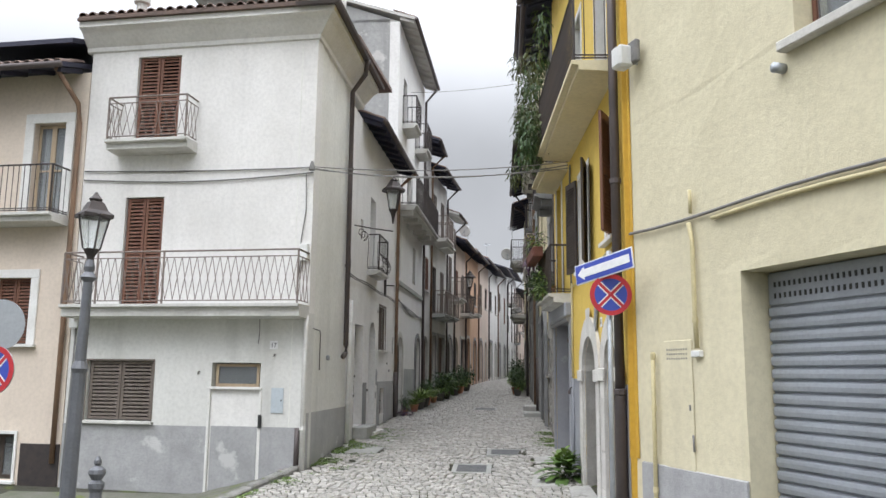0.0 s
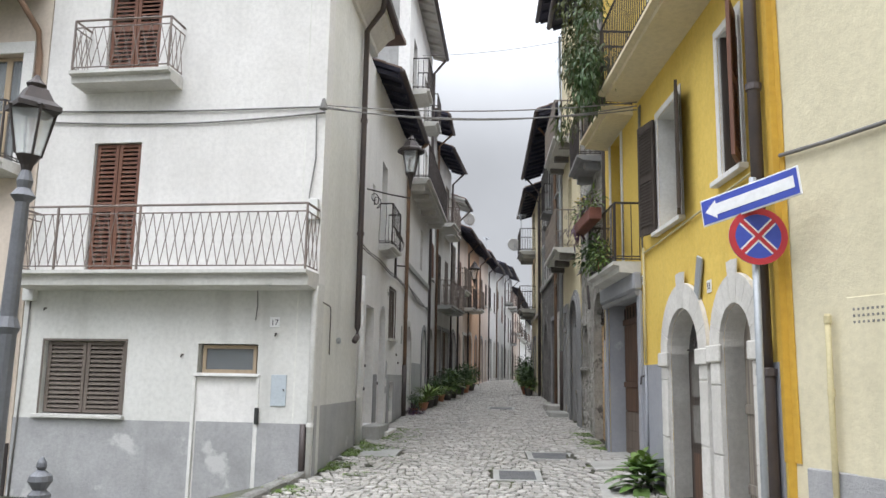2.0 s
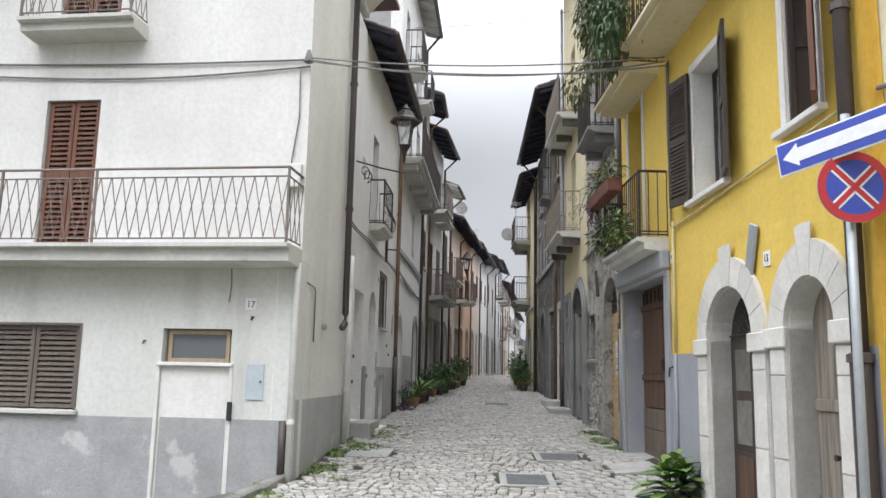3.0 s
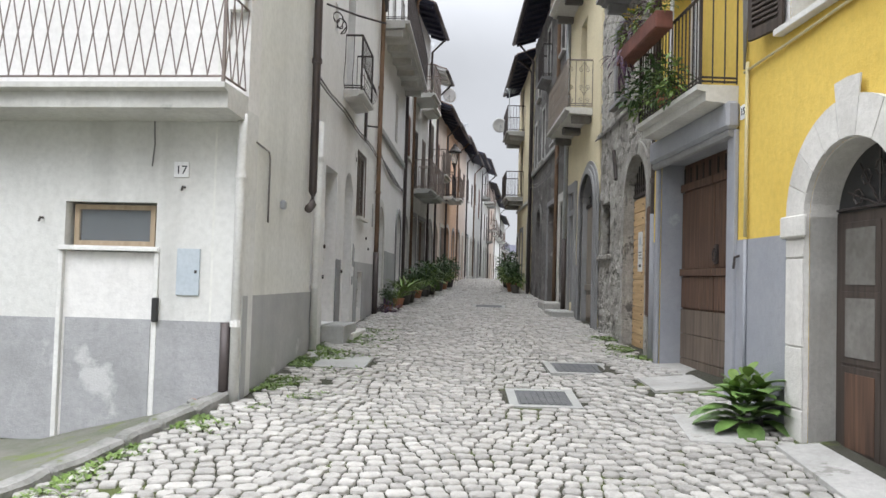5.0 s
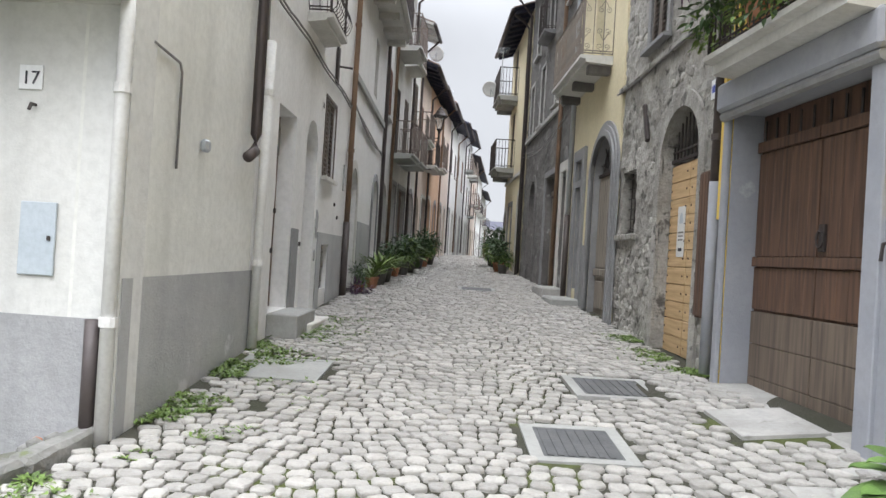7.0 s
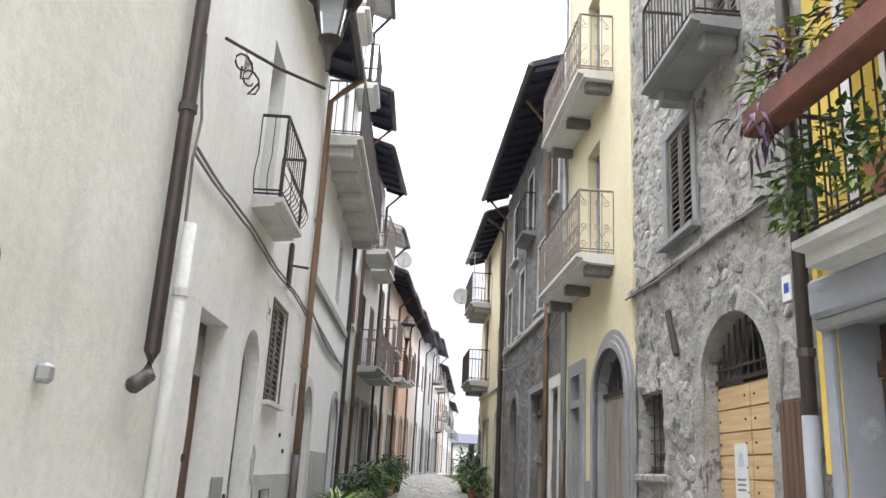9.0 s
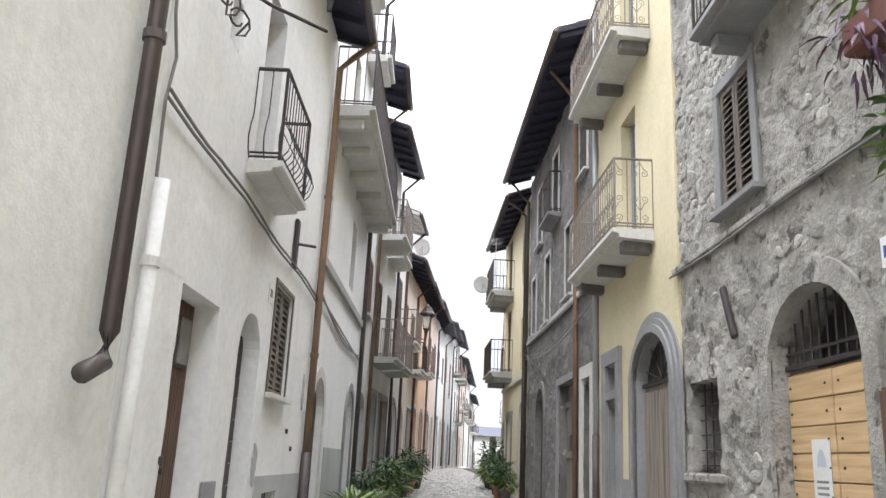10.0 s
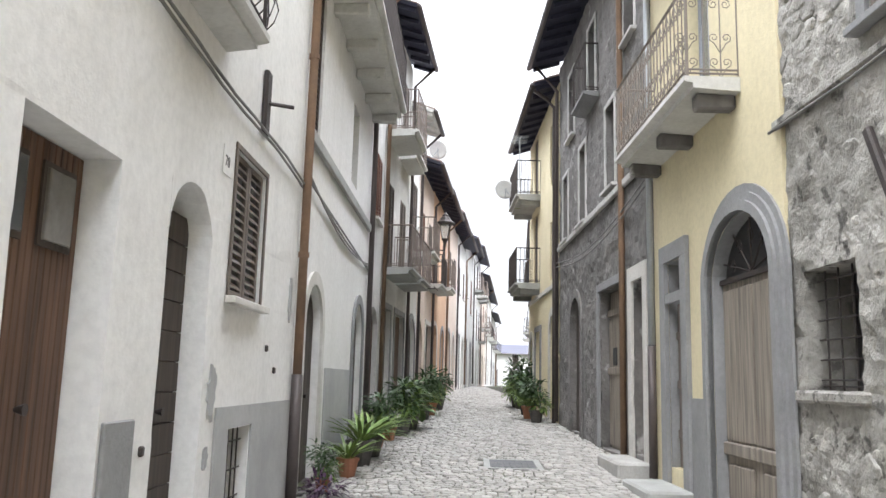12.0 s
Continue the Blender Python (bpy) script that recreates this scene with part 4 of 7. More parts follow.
door(h, LEFT, 5.77, 6.61, 0.5, 3.0, -0.17, DARKB, 12, False, "dark plank door deep in an arched niche")
shutter(h, LEFT, 7.1, 8.01, 2.5, 3.67, -0.02, GREYB, 2, 1, "closed grey-brown louvred shutter")
surround(h, LEFT, 7.08, 8.03, 2.49, 3.68, 0.05, 0.02, GREYB, sill=False)
part("sill", boxed(7.0, 8.12, -0.003, -0.09, 2.43, 2.487, bev=0.006), TRIM, h, "pale stone sill")
grate(h, LEFT, 7.3, 7.98, 0.75, 1.45, 0.08, nx=5, nz=3)
part("backing", boxed(7.3, 7.98, 0.25, 0.28, 0.75, 1.45), DARKB, h)
pane_window(h, LEFT, 5.57, 6.28, 4.44, 6.38, 0.2, GREYB, 2, "glazed balcony door")
part("dado", prism(bmesh.new(), [(-0.003, -0.5), (-0.02, -0.5), (-0.02, 1.63), (-0.003, 1.63)], 6.95, 7.29), DADO, h, "grey cement band along the wall's foot")
part("dado", prism(bmesh.new(), [(-0.003, -0.5), (-0.02, -0.5), (-0.02, 1.63), (-0.003, 1.63)], 7.99, 9.5), DADO, h, "grey cement band along the wall's foot")
part("dado", prism(bmesh.new(), [(-0.003, 1.46), (-0.02, 1.46), (-0.02, 1.63), (-0.003, 1.63)], 7.29, 7.99), DADO, h)
part("jamb_block", boxed(5.04, 5.42, -0.003, -0.03, 0.3, 1.62, bev=0.008), GTRIM, h, "grey granite jamb block")
st = part("doorstep", boxed(3.98, 5.12, -0.003, -0.36, 0.2, 0.62, bev=0.015), CONC, h, "worn grey doorstep")
part("upper_step", boxed(4.6, 5.9, -0.003, -0.42, 0.15, 0.47, bev=0.015), TRIM, h, "pale stone step")
pipe(h, LEFT, [(3.2, 0.07, 3.48), (3.18, 0.07, 2.0), (3.15, 0.07, 0.3)], 0.05, WPIPE, "drainpipe", "white drainpipe", ((3.19, 0.07, 2.95), (3.165, 0.07, 1.2)))
part("wall_conduit", tube(bmesh.new(), [(3.2, -0.03, 3.5), (3.16, -0.03, 4.0), (3.24, -0.03, 4.35), (3.12, -0.03, 4.6), (3.05, -0.03, 5.0)], 0.012, 5), CABLE, h)
sb = balcony(h, LEFT, 5.3, 6.62, 0.33, 4.44, SLABM, IRON, "belly", 0.92, 0.1, 0.12, "tiny balcony with a thin iron railing", r=0.006)
for dz in (0.3, 0.42):
    part("rail", tube(bmesh.new(), [(5.33, -0.29, 4.44 + dz), (6.59, -0.29, 4.44 + dz)], 0.006, 5), IRON, sb)
# thick cable bundle that climbs along the wall
rng = random.Random(3)
for off in (0.0, 0.035):
    pts = []
    for i in range(22):
        s = 3.16 + 6.35 * i / 21
        z = 4.05 - 0.07 * (s - 3.16) / 6.35 - 0.02 * math.sin(s * 2.1)
        pts.append((s, 0.035 + off * 0.5, z + off + rng.uniform(-0.008, 0.008)))
    pipe(h, LEFT, pts, 0.012, CABLE, "cable", "grey cable bundle along the wall")
part("shutter_stop", boxed(7.72, 7.86, -0.003, -0.05, 4.02, 4.62, bev=0.01), IRON, h, "dark iron bracket plate")
part("bracket_pin", tube(bmesh.new(), [(7.79, -0.04, 4.32), (7.9, -0.25, 4.32)], 0.018, 6), IRON, h)
num = part("number_plate", boxed(6.72, 6.92, -0.003, -0.008, 3.4, 3.62), CREAMW, h, "faint house number 78")
words("78", 0.12, CABLE, num, Matrix.Translation((6.82, -0.011, 3.5)) @ Matrix.Rotation(math.pi / 2, 4, "X"))
for s, z in ((3.95, 1.3), (4.0, 1.75), (5.55, 1.4), (8.35, 2.1), (8.7, 1.9)):
    part("hook", boxed(s, s + 0.045, -0.003, -0.03, z, z + 0.06, bev=0.008), IRON, h)
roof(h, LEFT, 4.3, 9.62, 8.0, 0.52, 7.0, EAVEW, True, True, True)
pipe(h, LEFT, [(9.5, 0.6, 8.0), (9.5, 0.3, 7.75), (9.52, 0.09, 7.55), (9.53, 0.08, 4.5), (9.53, 0.08, 1.9)], 0.05, RPIPE, "drainpipe", "rusty brown drainpipe", ((9.53, 0.08, 5.5), (9.53, 0.08, 3.2)))
pipe(h, LEFT, [(9.53, 0.08, 1.9), (9.53, 0.08, 0.45)], 0.062, DPIPE, "pipe_sleeve", "dark iron drainpipe foot")



def patch(h, side, s, z, w, hgt, mat, seed, label="worn patch in the plaster"):
    """A thin uneven patch of older plaster on a wall."""
    rng = random.Random(seed)
    n = 22
    pts = []
    for i in range(n):
        a = 2 * math.pi * i / n
        q = rng.uniform(0.62, 1.08)
        e = (abs(math.cos(a)) ** 4 + abs(math.sin(a)) ** 4) ** -0.25
        pts.append((s + w / 2 * q * e * math.cos(a), z + hgt / 2 * q * e * math.sin(a)))
    bm = bmesh.new()
    f = [bm.verts.new((x, side.k * 0.017, y)) for x, y in pts]
    g = [bm.verts.new((x, -side.k * 0.02, y)) for x, y in pts]
    bm.faces.new(f)
    for i in range(n):
        bm.faces.new((f[i], f[(i + 1) % n], g[(i + 1) % n], g[i]))
    part("plaster_patch", bm, mat, h, label)


patch(h, LEFT, 6.82, 1.75, 0.2, 0.42, DADO, 1)
patch(h, LEFT, 6.78, 1.28, 0.09, 0.16, DADO, 2)
patch(h, LEFT, 9.3, 2.7, 0.12, 0.5, DADO, 7)

# ---- wall lantern on its scrolled arm
lan = new("wall_lantern")
lan.matrix_world = LEFT.m
tagged(lan, "black four-sided street lantern on a scrolled wall bracket", "street lamp")
LS, LZ = 4.45, 5.82
part("arm", tube(bmesh.new(), [(3.6, -0.02, 5.28), (4.1, -0.4, 5.28), (LS, -0.78, 5.28)], 0.015, 6), IRON, lan)
for c in (3.75, 4.05):
    pts = [(c + 0.0, -0.15 - 0.3 * (c - 3.75), 5.1)]
    for j in range(12):
        t = j / 11
        rad = 0.14 * (1 - 0.7 * t)
        a = -math.pi / 2 + t * 2.4 * math.pi
        pts.append((c + rad * math.cos(a) * 0.8, -0.15 - rad * math.cos(a) * 0.6, 5.12 + rad * math.sin(a)))
    part("scroll", tube(bmesh.new(), pts, 0.01, 5), IRON, lan)


def lantern_head(parent, at, s=1.0, glass_mat=None):
    """A four-sided tapering lantern: foot, bars, panes, roof and finial."""
    x, y, z = at
    lathe_parts = part("lantern_foot", lathe(bmesh.new(), (x, y, z - 0.1 * s), [(0.02, -0.25 * s), (0.035 * s, -0.1 * s), (0.06 * s, 0), (0.12 * s, 0.1 * s)], 8), IRON, parent)
    lo, hi, hgt = 0.12 * s, 0.22 * s, 0.48 * s
    for a in range(4):
        t = math.pi / 4 + a * math.pi / 2
        u = t + math.pi / 2
        p, q = (x + lo * math.cos(t), y + lo * math.sin(t), z), (x + hi * math.cos(t), y + hi * math.sin(t), z + hgt)
        p2, q2 = (x + lo * math.cos(u), y + lo * math.sin(u), z), (x + hi * math.cos(u), y + hi * math.sin(u), z + hgt)
        part("corner_bar", tube(bmesh.new(), [p, q], 0.013 * s, 5), IRON, parent)
        part("rim_bar", tube(bmesh.new(), [q, q2], 0.02 * s, 5), IRON, parent)
        bm = bmesh.new()
        inner = [Vector(v) for v in (p, p2, q2, q)]
        c = sum(inner, Vector()) / 4
        c.x, c.y = x, y
        outer = [bm.verts.new(v + (Vector((x, y, v.z)) - v) * 0.06) for v in inner]
        back = [bm.verts.new(v + (Vector((x, y, v.z)) - v) * 0.09) for v in inner]
        bm.faces.new(outer)
        bm.faces.new(back)
        for j in range(4):
            bm.faces.new((outer[j], outer[(j + 1) % 4], back[(j + 1) % 4], back[j]))
        part("pane", bm, LGLASS, parent).visible_shadow = False
    part("hood", lathe(bmesh.new(), (x, y, z + hgt), [(0.29 * s, -0.03 * s), (0.29 * s, 0.02 * s), (0.2 * s, 0.08 * s), (0.13 * s, 0.2 * s), (0.09 * s, 0.22 * s)], 4 if s < 0.9 else 8), IRON, parent)
    part("finial", lathe(bmesh.new(), (x, y, z + hgt + 0.2 * s), [(0.07 * s, 0), (0.1 * s, 0.05 * s), (0.05 * s, 0.1 * s), (0.02 * s, 0.15 * s)], 8), IRON, parent)


lantern_head(lan, (LS, -0.78, LZ), 1.0)

# ---- the taller house beyond, with the long balcony
h = house(LEFT, "tall whitish house with a long concrete balcony and grey gable")
TALL = 13.1
wall(h, LEFT, 9.6, 15.95, 0.0, TALL, [(10.1, 11.2, 0.4, 3.0, 0.5), (14.2, 15.35, 0.5, 3.15, 0.5), (9.9, 10.55, 4.85, 6.75, 0), (11.9, 12.7, 7.12, 9.2, 0), (14.2, 15.0, 7.12, 9.2, 0), (10.6, 11.4, 9.95, 11.6, 0), (13.6, 14.4, 9.95, 11.6, 0), (13.3, 14.0, 5.0, 6.3, 0)], CREAMW, step=0.6, rough=0.008)
shell(h, LEFT, 9.62, 15.95, 0.0, TALL + 0.1, CREAMW, gable=GABLE)
part("gable", prism(bmesh.new(), [(0.0, TALL), (3.5, TALL + 1.25), (7, TALL + 0.2), (7, TALL)], 9.62, 9.9), GABLE, h, "rough grey rendered gable")
for a, b in ((10.1, 11.2), (14.2, 15.35)):
    part("arch_surround", rim(bmesh.new(), a, b, 0.4, 2.5 if a < 12 else 2.65, 3.0 if a < 12 else 3.15, 0.16, -0.002, -0.035), GTRIM if a > 12 else TRIM, h, "stone arch round a doorway")
    door(h, LEFT, a, b, 0.45, 3.1, -0.09, DARKB, 6, True, "dark wooden door in an arch")
part("dado", boxed(11.65, 13.95, -0.003, -0.02, 0.2, 2.0), DADO, h, "dark grey cement band")
part("string_course", boxed(9.75, 15.7, -0.002, -0.07, 4.6, 4.74, bev=0.01), CONC, h, "weathered string course")
shutter(h, LEFT, 9.92, 10.53, 4.87, 6.73, -0.03, DARKB, 2, 1, "dark louvred shutter")
shutter(h, LEFT, 13.32, 13.98, 5.0, 6.3, -0.1, GREYB, 1, 1, "grey shutter")
for a, b, c, d in ((11.9, 12.7, 7.12, 9.2), (14.2, 15.0, 7.12, 9.2), (10.6, 11.4, 9.95, 11.6), (13.6, 14.4, 9.95, 11.6)):
    shutter(h, LEFT, a + 0.01, b - 0.01, c + 0.01, d - 0.01, -0.1, DARKB, 2, 1, "dark louvred shutter")
balcony(h, LEFT, 9.75, 15.9, 0.64, 7.08, SLABM, IRON, "bars", 1.0, 0.16, 0.12, "long concrete balcony with an iron railing", brackets=6)
balcony(h, LEFT, 10.4, 11.6, 0.5, 9.93, SLABM, IRON, "bars", 0.95, 0.14, 0.12, "small concrete balcony")
balcony(h, LEFT, 13.4, 14.6, 0.5, 9.93, SLABM, IRON, "bars", 0.95, 0.14, 0.12, "small concrete balcony")
roof(h, LEFT, 9.5, 16.0, TALL, 0.5, 7.0, SLABM, True, True, True)
pipe(h, LEFT, [(15.75, 0.5, TALL - 0.1), (15.75, 0.09, TALL - 0.6), (15.75, 0.08, 7.2), (15.75, 0.08, 0.6)], 0.05, DPIPE, "drainpipe", "dark brown drainpipe")
for off in (0.0, 0.06, 0.11):
    pts = [(9.6 + 6.1 * i / 14, 0.04, 4.12 - off * 2.2 * math.sin(math.pi * i / 14) - 0.25 * i / 14 + off) for i in range(15)]
    pipe(h, LEFT, pts, 0.013, CABLE, "cable", "sagging grey cables on the wall")


# ---- further houses
def row_house(side, s0, s1, zb, top, mat, seed, label, eave=0.6, soffit=EAVEW, balconies=True, base=None, fine=True):
    """A three-storey street house: doors below, shuttered windows and balconies above."""
    rng = random.Random(seed)
    h = house(side, label)
    w = s1 - s0
    n = max(1, int(w / (1.75 if fine else 2.6)))
    floors = max(2, int((top - zb) / 2.9))
    fh = (top - zb) / floors
    holes, doors, wins = [], [], []
    for i in range(n):
        c = s0 + w * (i + 0.5) / n + rng.uniform(-0.2, 0.2)
        half = rng.choice((0.5, 0.55, 0.75))
        rise = rng.choice((0, 0.4, half))
        holes.append((c - half, c + half, zb + 0.2, zb + 2.55, rise))
        doors.append(holes[-1])
        for f in range(1, floors):
            z = zb + fh * f + 0.25
            tall = rng.random() < 0.75
            hole = (c - 0.42, c + 0.42, z if tall else z + 0.7, z + 2.05, 0)
            holes.append(hole)
            wins.append((hole, tall))
    wall(h, side, s0, s1, zb - 0.8, top, holes, mat, step=0.7, rough=0.012)
    shell(h, side, s0 + 0.01, s1, zb - 0.8, top, mat)
    k = side.k
    for a, b, c, d, rise in doors:
        door(h, side, a, b, c, d, -0.10, rng.choice((DARKB, OLDW, DOORW)), 4 if fine else 2, True, "old wooden street door", knob=False)
        if rng.random() < 0.6:
            if rise:
                part("arch_surround", rim(bmesh.new(), a, b, c - 0.3, d - rise, d, 0.15, k * 0.002, k * 0.03), rng.choice((TRIM, GTRIM)), h)
            else:
                surround(h, side, a, b, c - 0.3, d, 0.14, 0.03, rng.choice((TRIM, GTRIM)), sill=False)
    for (a, b, c, d, _), tall in wins:
        shutter(h, side, a + 0.01, b - 0.01, c + 0.01, d - 0.01, 0.02, rng.choice((DARKB, GREYB, BROWN)), 2, 1, "closed louvred shutter", fine=fine)
        if tall and balconies and rng.random() < 0.9:
            balcony(h, side, a - 0.4, b + 0.4, rng.uniform(0.5, 0.75), c, rng.choice((SLABM, CONC)), rng.choice((IRON, IRON, BRAIL)), "bars", 0.95, 0.14, 0.14, "small balcony with an iron railing", fine=fine)
        else:
            part("sill", boxed(a - 0.1, b + 0.1, k * 0.003, k * 0.09, c - 0.06, c - 0.003), TRIM, h)
    if base:
        for x0, x1 in zip([s0] + [q[1] + 0.16 for q in doors], [q[0] - 0.16 for q in doors] + [s1]):
            if x1 - x0 > 0.1:
                part("dado", boxed(x0, x1, k * 0.003, k * 0.02, zb - 0.8, zb + 1.3), base, h, "cement band along the wall's foot")
    roof(h, side, s0, s1, top, eave, 7.0, soffit, fine, True, fine)
    pipe(h, side, [(s1 - 0.15, eave, top), (s1 - 0.15, 0.09, top - 0.5), (s1 - 0.15, 0.08, zb + 0.2)], 0.045, rng.choice((DPIPE, RPIPE)), "drainpipe", "street drainpipe")
    return h


row_house(LEFT, 16.0, 18.4, 0.78, 11.0, GREYP, 5, "narrow grey weathered house with a dark balcony")
row_house(LFAR, 0.1, 4.0, 0.9, 10.4, GREYP, 8, "grey weathered house with balconies", base=DADO)
row_house(LFAR, 4.0, 6.2, 1.0, 9.2, CREAMW, 12, "narrow whitish house with a pale eave", soffit=CREAMW)
row_house(LFAR, 6.2, 10.0, 1.1, 8.3, PINK, 13, "pinkish plastered house with balconies")
row_house(LFAR, 10.0, 15.2, 1.25, 8.4, ORANGE, 21, "orange plastered house with balconies")
row_house(LFAR, 15.2, 20.4, 1.35, 8.7, PINK, 27, "faded pink plastered house with balconies")
row_house(LFAR, 20.4, 26.0, 1.45, 8.8, CREAMW, 34, "whitish house with small balconies", fine=False)
row_house(LFAR, 26.0, 33.0, 1.5, 9.6, GREYP, 55, "grey house far down the street", fine=False)
row_house(LFAR, 33.0, 42.0, 1.45, 10.3, CREAMW, 89, "white house far down the street", fine=False)
row_house(LFAR, 42.0, 52.0, 1.4, 9.6, PINK, 90, "pale pink house far down the street", fine=False)
row_house(LFAR, 52.0, 64.0, 1.35, 9.5, CREAMW, 92, "white house far down the street", fine=False)
row_house(LFAR, 64.0, 78.0, 1.3, 8.6, GREYP, 93, "grey house far down the street", fine=False)
row_house(RFAR, 0.0, 8.0, 1.2, 8.6, GREYP, 61, "grey house set back behind the balconies", fine=False)
row_house(RFAR, 8.0, 20.0, 1.35, 8.8, CREAMW, 71, "pale house far down the street", fine=False)
row_house(RFAR, 20.0, 40.0, 1.35, 8.6, GREYP, 81, "grey house far down the street", fine=False)
END = Side((11.0, 118.0), (1, 0.1), -1)
row_house(END, 0, 14, 1.1, 5.4, CREAMW, 91, "low white house that closes the street", balconies=False, fine=False)


# ---- the pale yellow house with the roller door
h = house(PALES, "pale yellow rendered house with a grey roller door")
wall(h, PALES, -0.16, 9.0, -1.0, 10.5, [(1.87, 5.0, -0.6, 2.89, 0), (2.78, 3.9, 4.93, 6.6, 0)], PALE, depth=0.4, step=0.5, rough=0.01)
shell(h, PALES, 0.01, 9.0, -1.0, 10.5, PALE, back=6)
bm = bmesh.new()
f = [bm.verts.new((x, -0.0135, z)) for x, z in ((-0.155, 0.9), (-0.06, 0.9), (-0.12, 10.2), (-0.155, 10.2))]
g = [bm.verts.new((v.co.x, -0.004, v.co.z)) for v in f]
bm.faces.new(f)
for j in range(4):
    bm.faces.new((f[j], f[(j + 1) % 4], g[(j + 1) % 4], g[j]))
part("corner_paint", bm, OCHRE, h, "ochre paint that runs on round the corner")
part("plinth", prism(bmesh.new(), [(-0.003, -1.0), (-0.03, -1.0), (-0.03, 0.87), (-0.003, 0.88)], 0.02, 1.86), DADO_L, h, "grey cement plinth")
rd = part("roller_door", boxed(1.88, 4.99, 0.33, 0.36, -0.6, 2.88), SHEET, h, "grey corrugated roller door")
n = 26
for i in range(n):
    z = -0.55 + 3.1 * i / n
    bm = bmesh.new()
    prism(bm, [(0.329, z), (0.29, z + 0.02), (0.285, z + 0.06), (0.29, z + 0.095), (0.329, z + 0.112)], 1.9, 4.97)
    part("slat", bm, SHEET, rd)
bm = boxed(1.9, 4.97, 0.30, 0.33, 2.56, 2.86)
part("vent_strip", bm, SHEET, rd)
bm = bmesh.new()
for i in range(44):
    for j in range(2):
        s = 1.98 + 0.067 * i
        box(bm, s, s + 0.025, 0.294, 0.299, 2.62 + 0.11 * j, 2.67 + 0.11 * j)
tagged(part("vent_strip_slots", bm, BLACK, rd, "rows of dark vent slots"), kind="stuff")
pane_window(h, PALES, 2.8, 3.88, 4.95, 6.58, 0.2, BROWN, 2, "brown-framed upper window")
part("sill", boxed(2.66, 4.02, -0.003, -0.12, 4.83, 4.925, bev=0.01), TRIM, h, "pale stone sill")
pipe(h, PALES, [(2.62, 0.12, 4.7), (2.62, 0.0, 4.7)], 0.05, SGREY, "beam_end", "grey pipe stub under the sill")
# conduits and cables
for dz in (0.0, 0.075):
    pts = [(-0.1 + 8.6 * i / 16, 0.04, 3.58 - dz - 0.004 * i - 0.02 * math.sin(i * 0.9)) for i in range(17)]
    if dz:
        pts = [p for p in pts if p[0] > 1.1]
    pipe(h, PALES, pts, 0.022 if dz else 0.018, YPIPE if dz else CABLE, "conduit", "conduit that runs along the wall")
pipe(h, PALES, [(1.16, 0.05, 3.86), (1.16, 0.05, 3.6)], 0.02, YPIPE, "conduit", "conduit stub")
pipe(h, PALES, [(1.12, 0.05, 3.5), (1.17, 0.05, 3.3), (1.17, 0.05, 2.5), (1.19, 0.05, 2.15)], 0.026, YPIPE, "conduit", "yellow-painted conduit down the wall", ((1.17, 0.05, 2.45),))
part("outlet_box", boxed(1.08, 1.24, -0.003, -0.06, 2.06, 2.13, bev=0.01), PLASTIC, h)
gp = pipe(h, PALES, [(0.36, 0.06, 2.13), (0.35, 0.06, 1.4), (0.34, 0.06, -0.2)], 0.025, YPIPE, "gas_pipe", "yellow-painted gas pipe with a valve", ((0.355, 0.06, 1.5), (0.36, 0.06, 2.08), (0.345, 0.06, 0.6)))
mp = part("meter_panel", boxed(0.52, 1.04, -0.003, -0.018, 0.87, 2.25, bev=0.006), PALE, h, "painted metal meter panel")
bm = bmesh.new()
for i in range(9):
    for j in range(3):
        box(bm, 0.58 + 0.045 * i, 0.6 + 0.045 * i, -0.0185, -0.021, 2.04 + 0.05 * j, 2.06 + 0.05 * j)
tagged(part("vent_strip_slots", bm, CABLE, mp), kind="stuff")
part("latch", boxed(0.98, 1.0, -0.019, -0.03, 1.5, 1.56), CABLE, mp)
pipe(h, PALES, [(1.04, 0.03, 1.25), (1.05, 0.03, 1.08)], 0.012, CABLE, "pipe_stub")
fl = new("floodlight")
fl.matrix_world = PALES.m
tagged(fl, "small grey floodlight box on a wall bracket", "floodlight")
part("lamp_box", boxed(-0.02, 0.2, -0.1, -0.3, 5.62, 5.9, bev=0.03), PLASTIC, fl)
part("bracket", tube(bmesh.new(), [(0.12, 0.0, 5.7), (0.1, -0.12, 5.72)], 0.02, 6), SGREY, fl)
part("hood", boxed(0.12, 0.3, -0.06, -0.14, 5.66, 5.95, bev=0.02), CABLE, fl)
roof(h, PALES, 0.0, 9.0, 10.5, 0.6, 6.0)

# ---- the yellow house
h = house(RIGHT, "bright yellow house with two stone arches and a blue-grey foot")
AB, AA = (0.72, 1.60, 2.36), (2.30, 3.56, 2.46)
wall(h, RIGHT, 0.14, 7.5, -0.6, 10.2, [(AB[0], AB[1], -0.3, AB[2], 0.42), (AA[0], AA[1], -0.2, AA[2], 0.54), (2.9, 3.92, 3.6, 5.2, 0), (0.85, 1.45, 3.7, 5.3, 0), (5.15, 7.38, 0.1, 2.9, 0), (6.2, 7.0, 3.3, 5.72, 0), (1.2, 2.0, 6.0, 8.1, 0), (3.4, 4.2, 6.0, 8.1, 0)], YELLOW, step=0.5, rough=0.008)
shell(h, RIGHT, 0.15, 7.5, -0.6, 10.2, YELLOW, back=6)
part("corner_strip", boxed(0.142, 0.24, 0.002, 0.012, 0.9, 10.2), OCHRE, h, "ochre strip at the corner")
part("corner_strip", boxed(0.126, 0.138, 0.012, -0.06, -0.6, 10.2), OCHRE, h, "ochre strip at the corner")
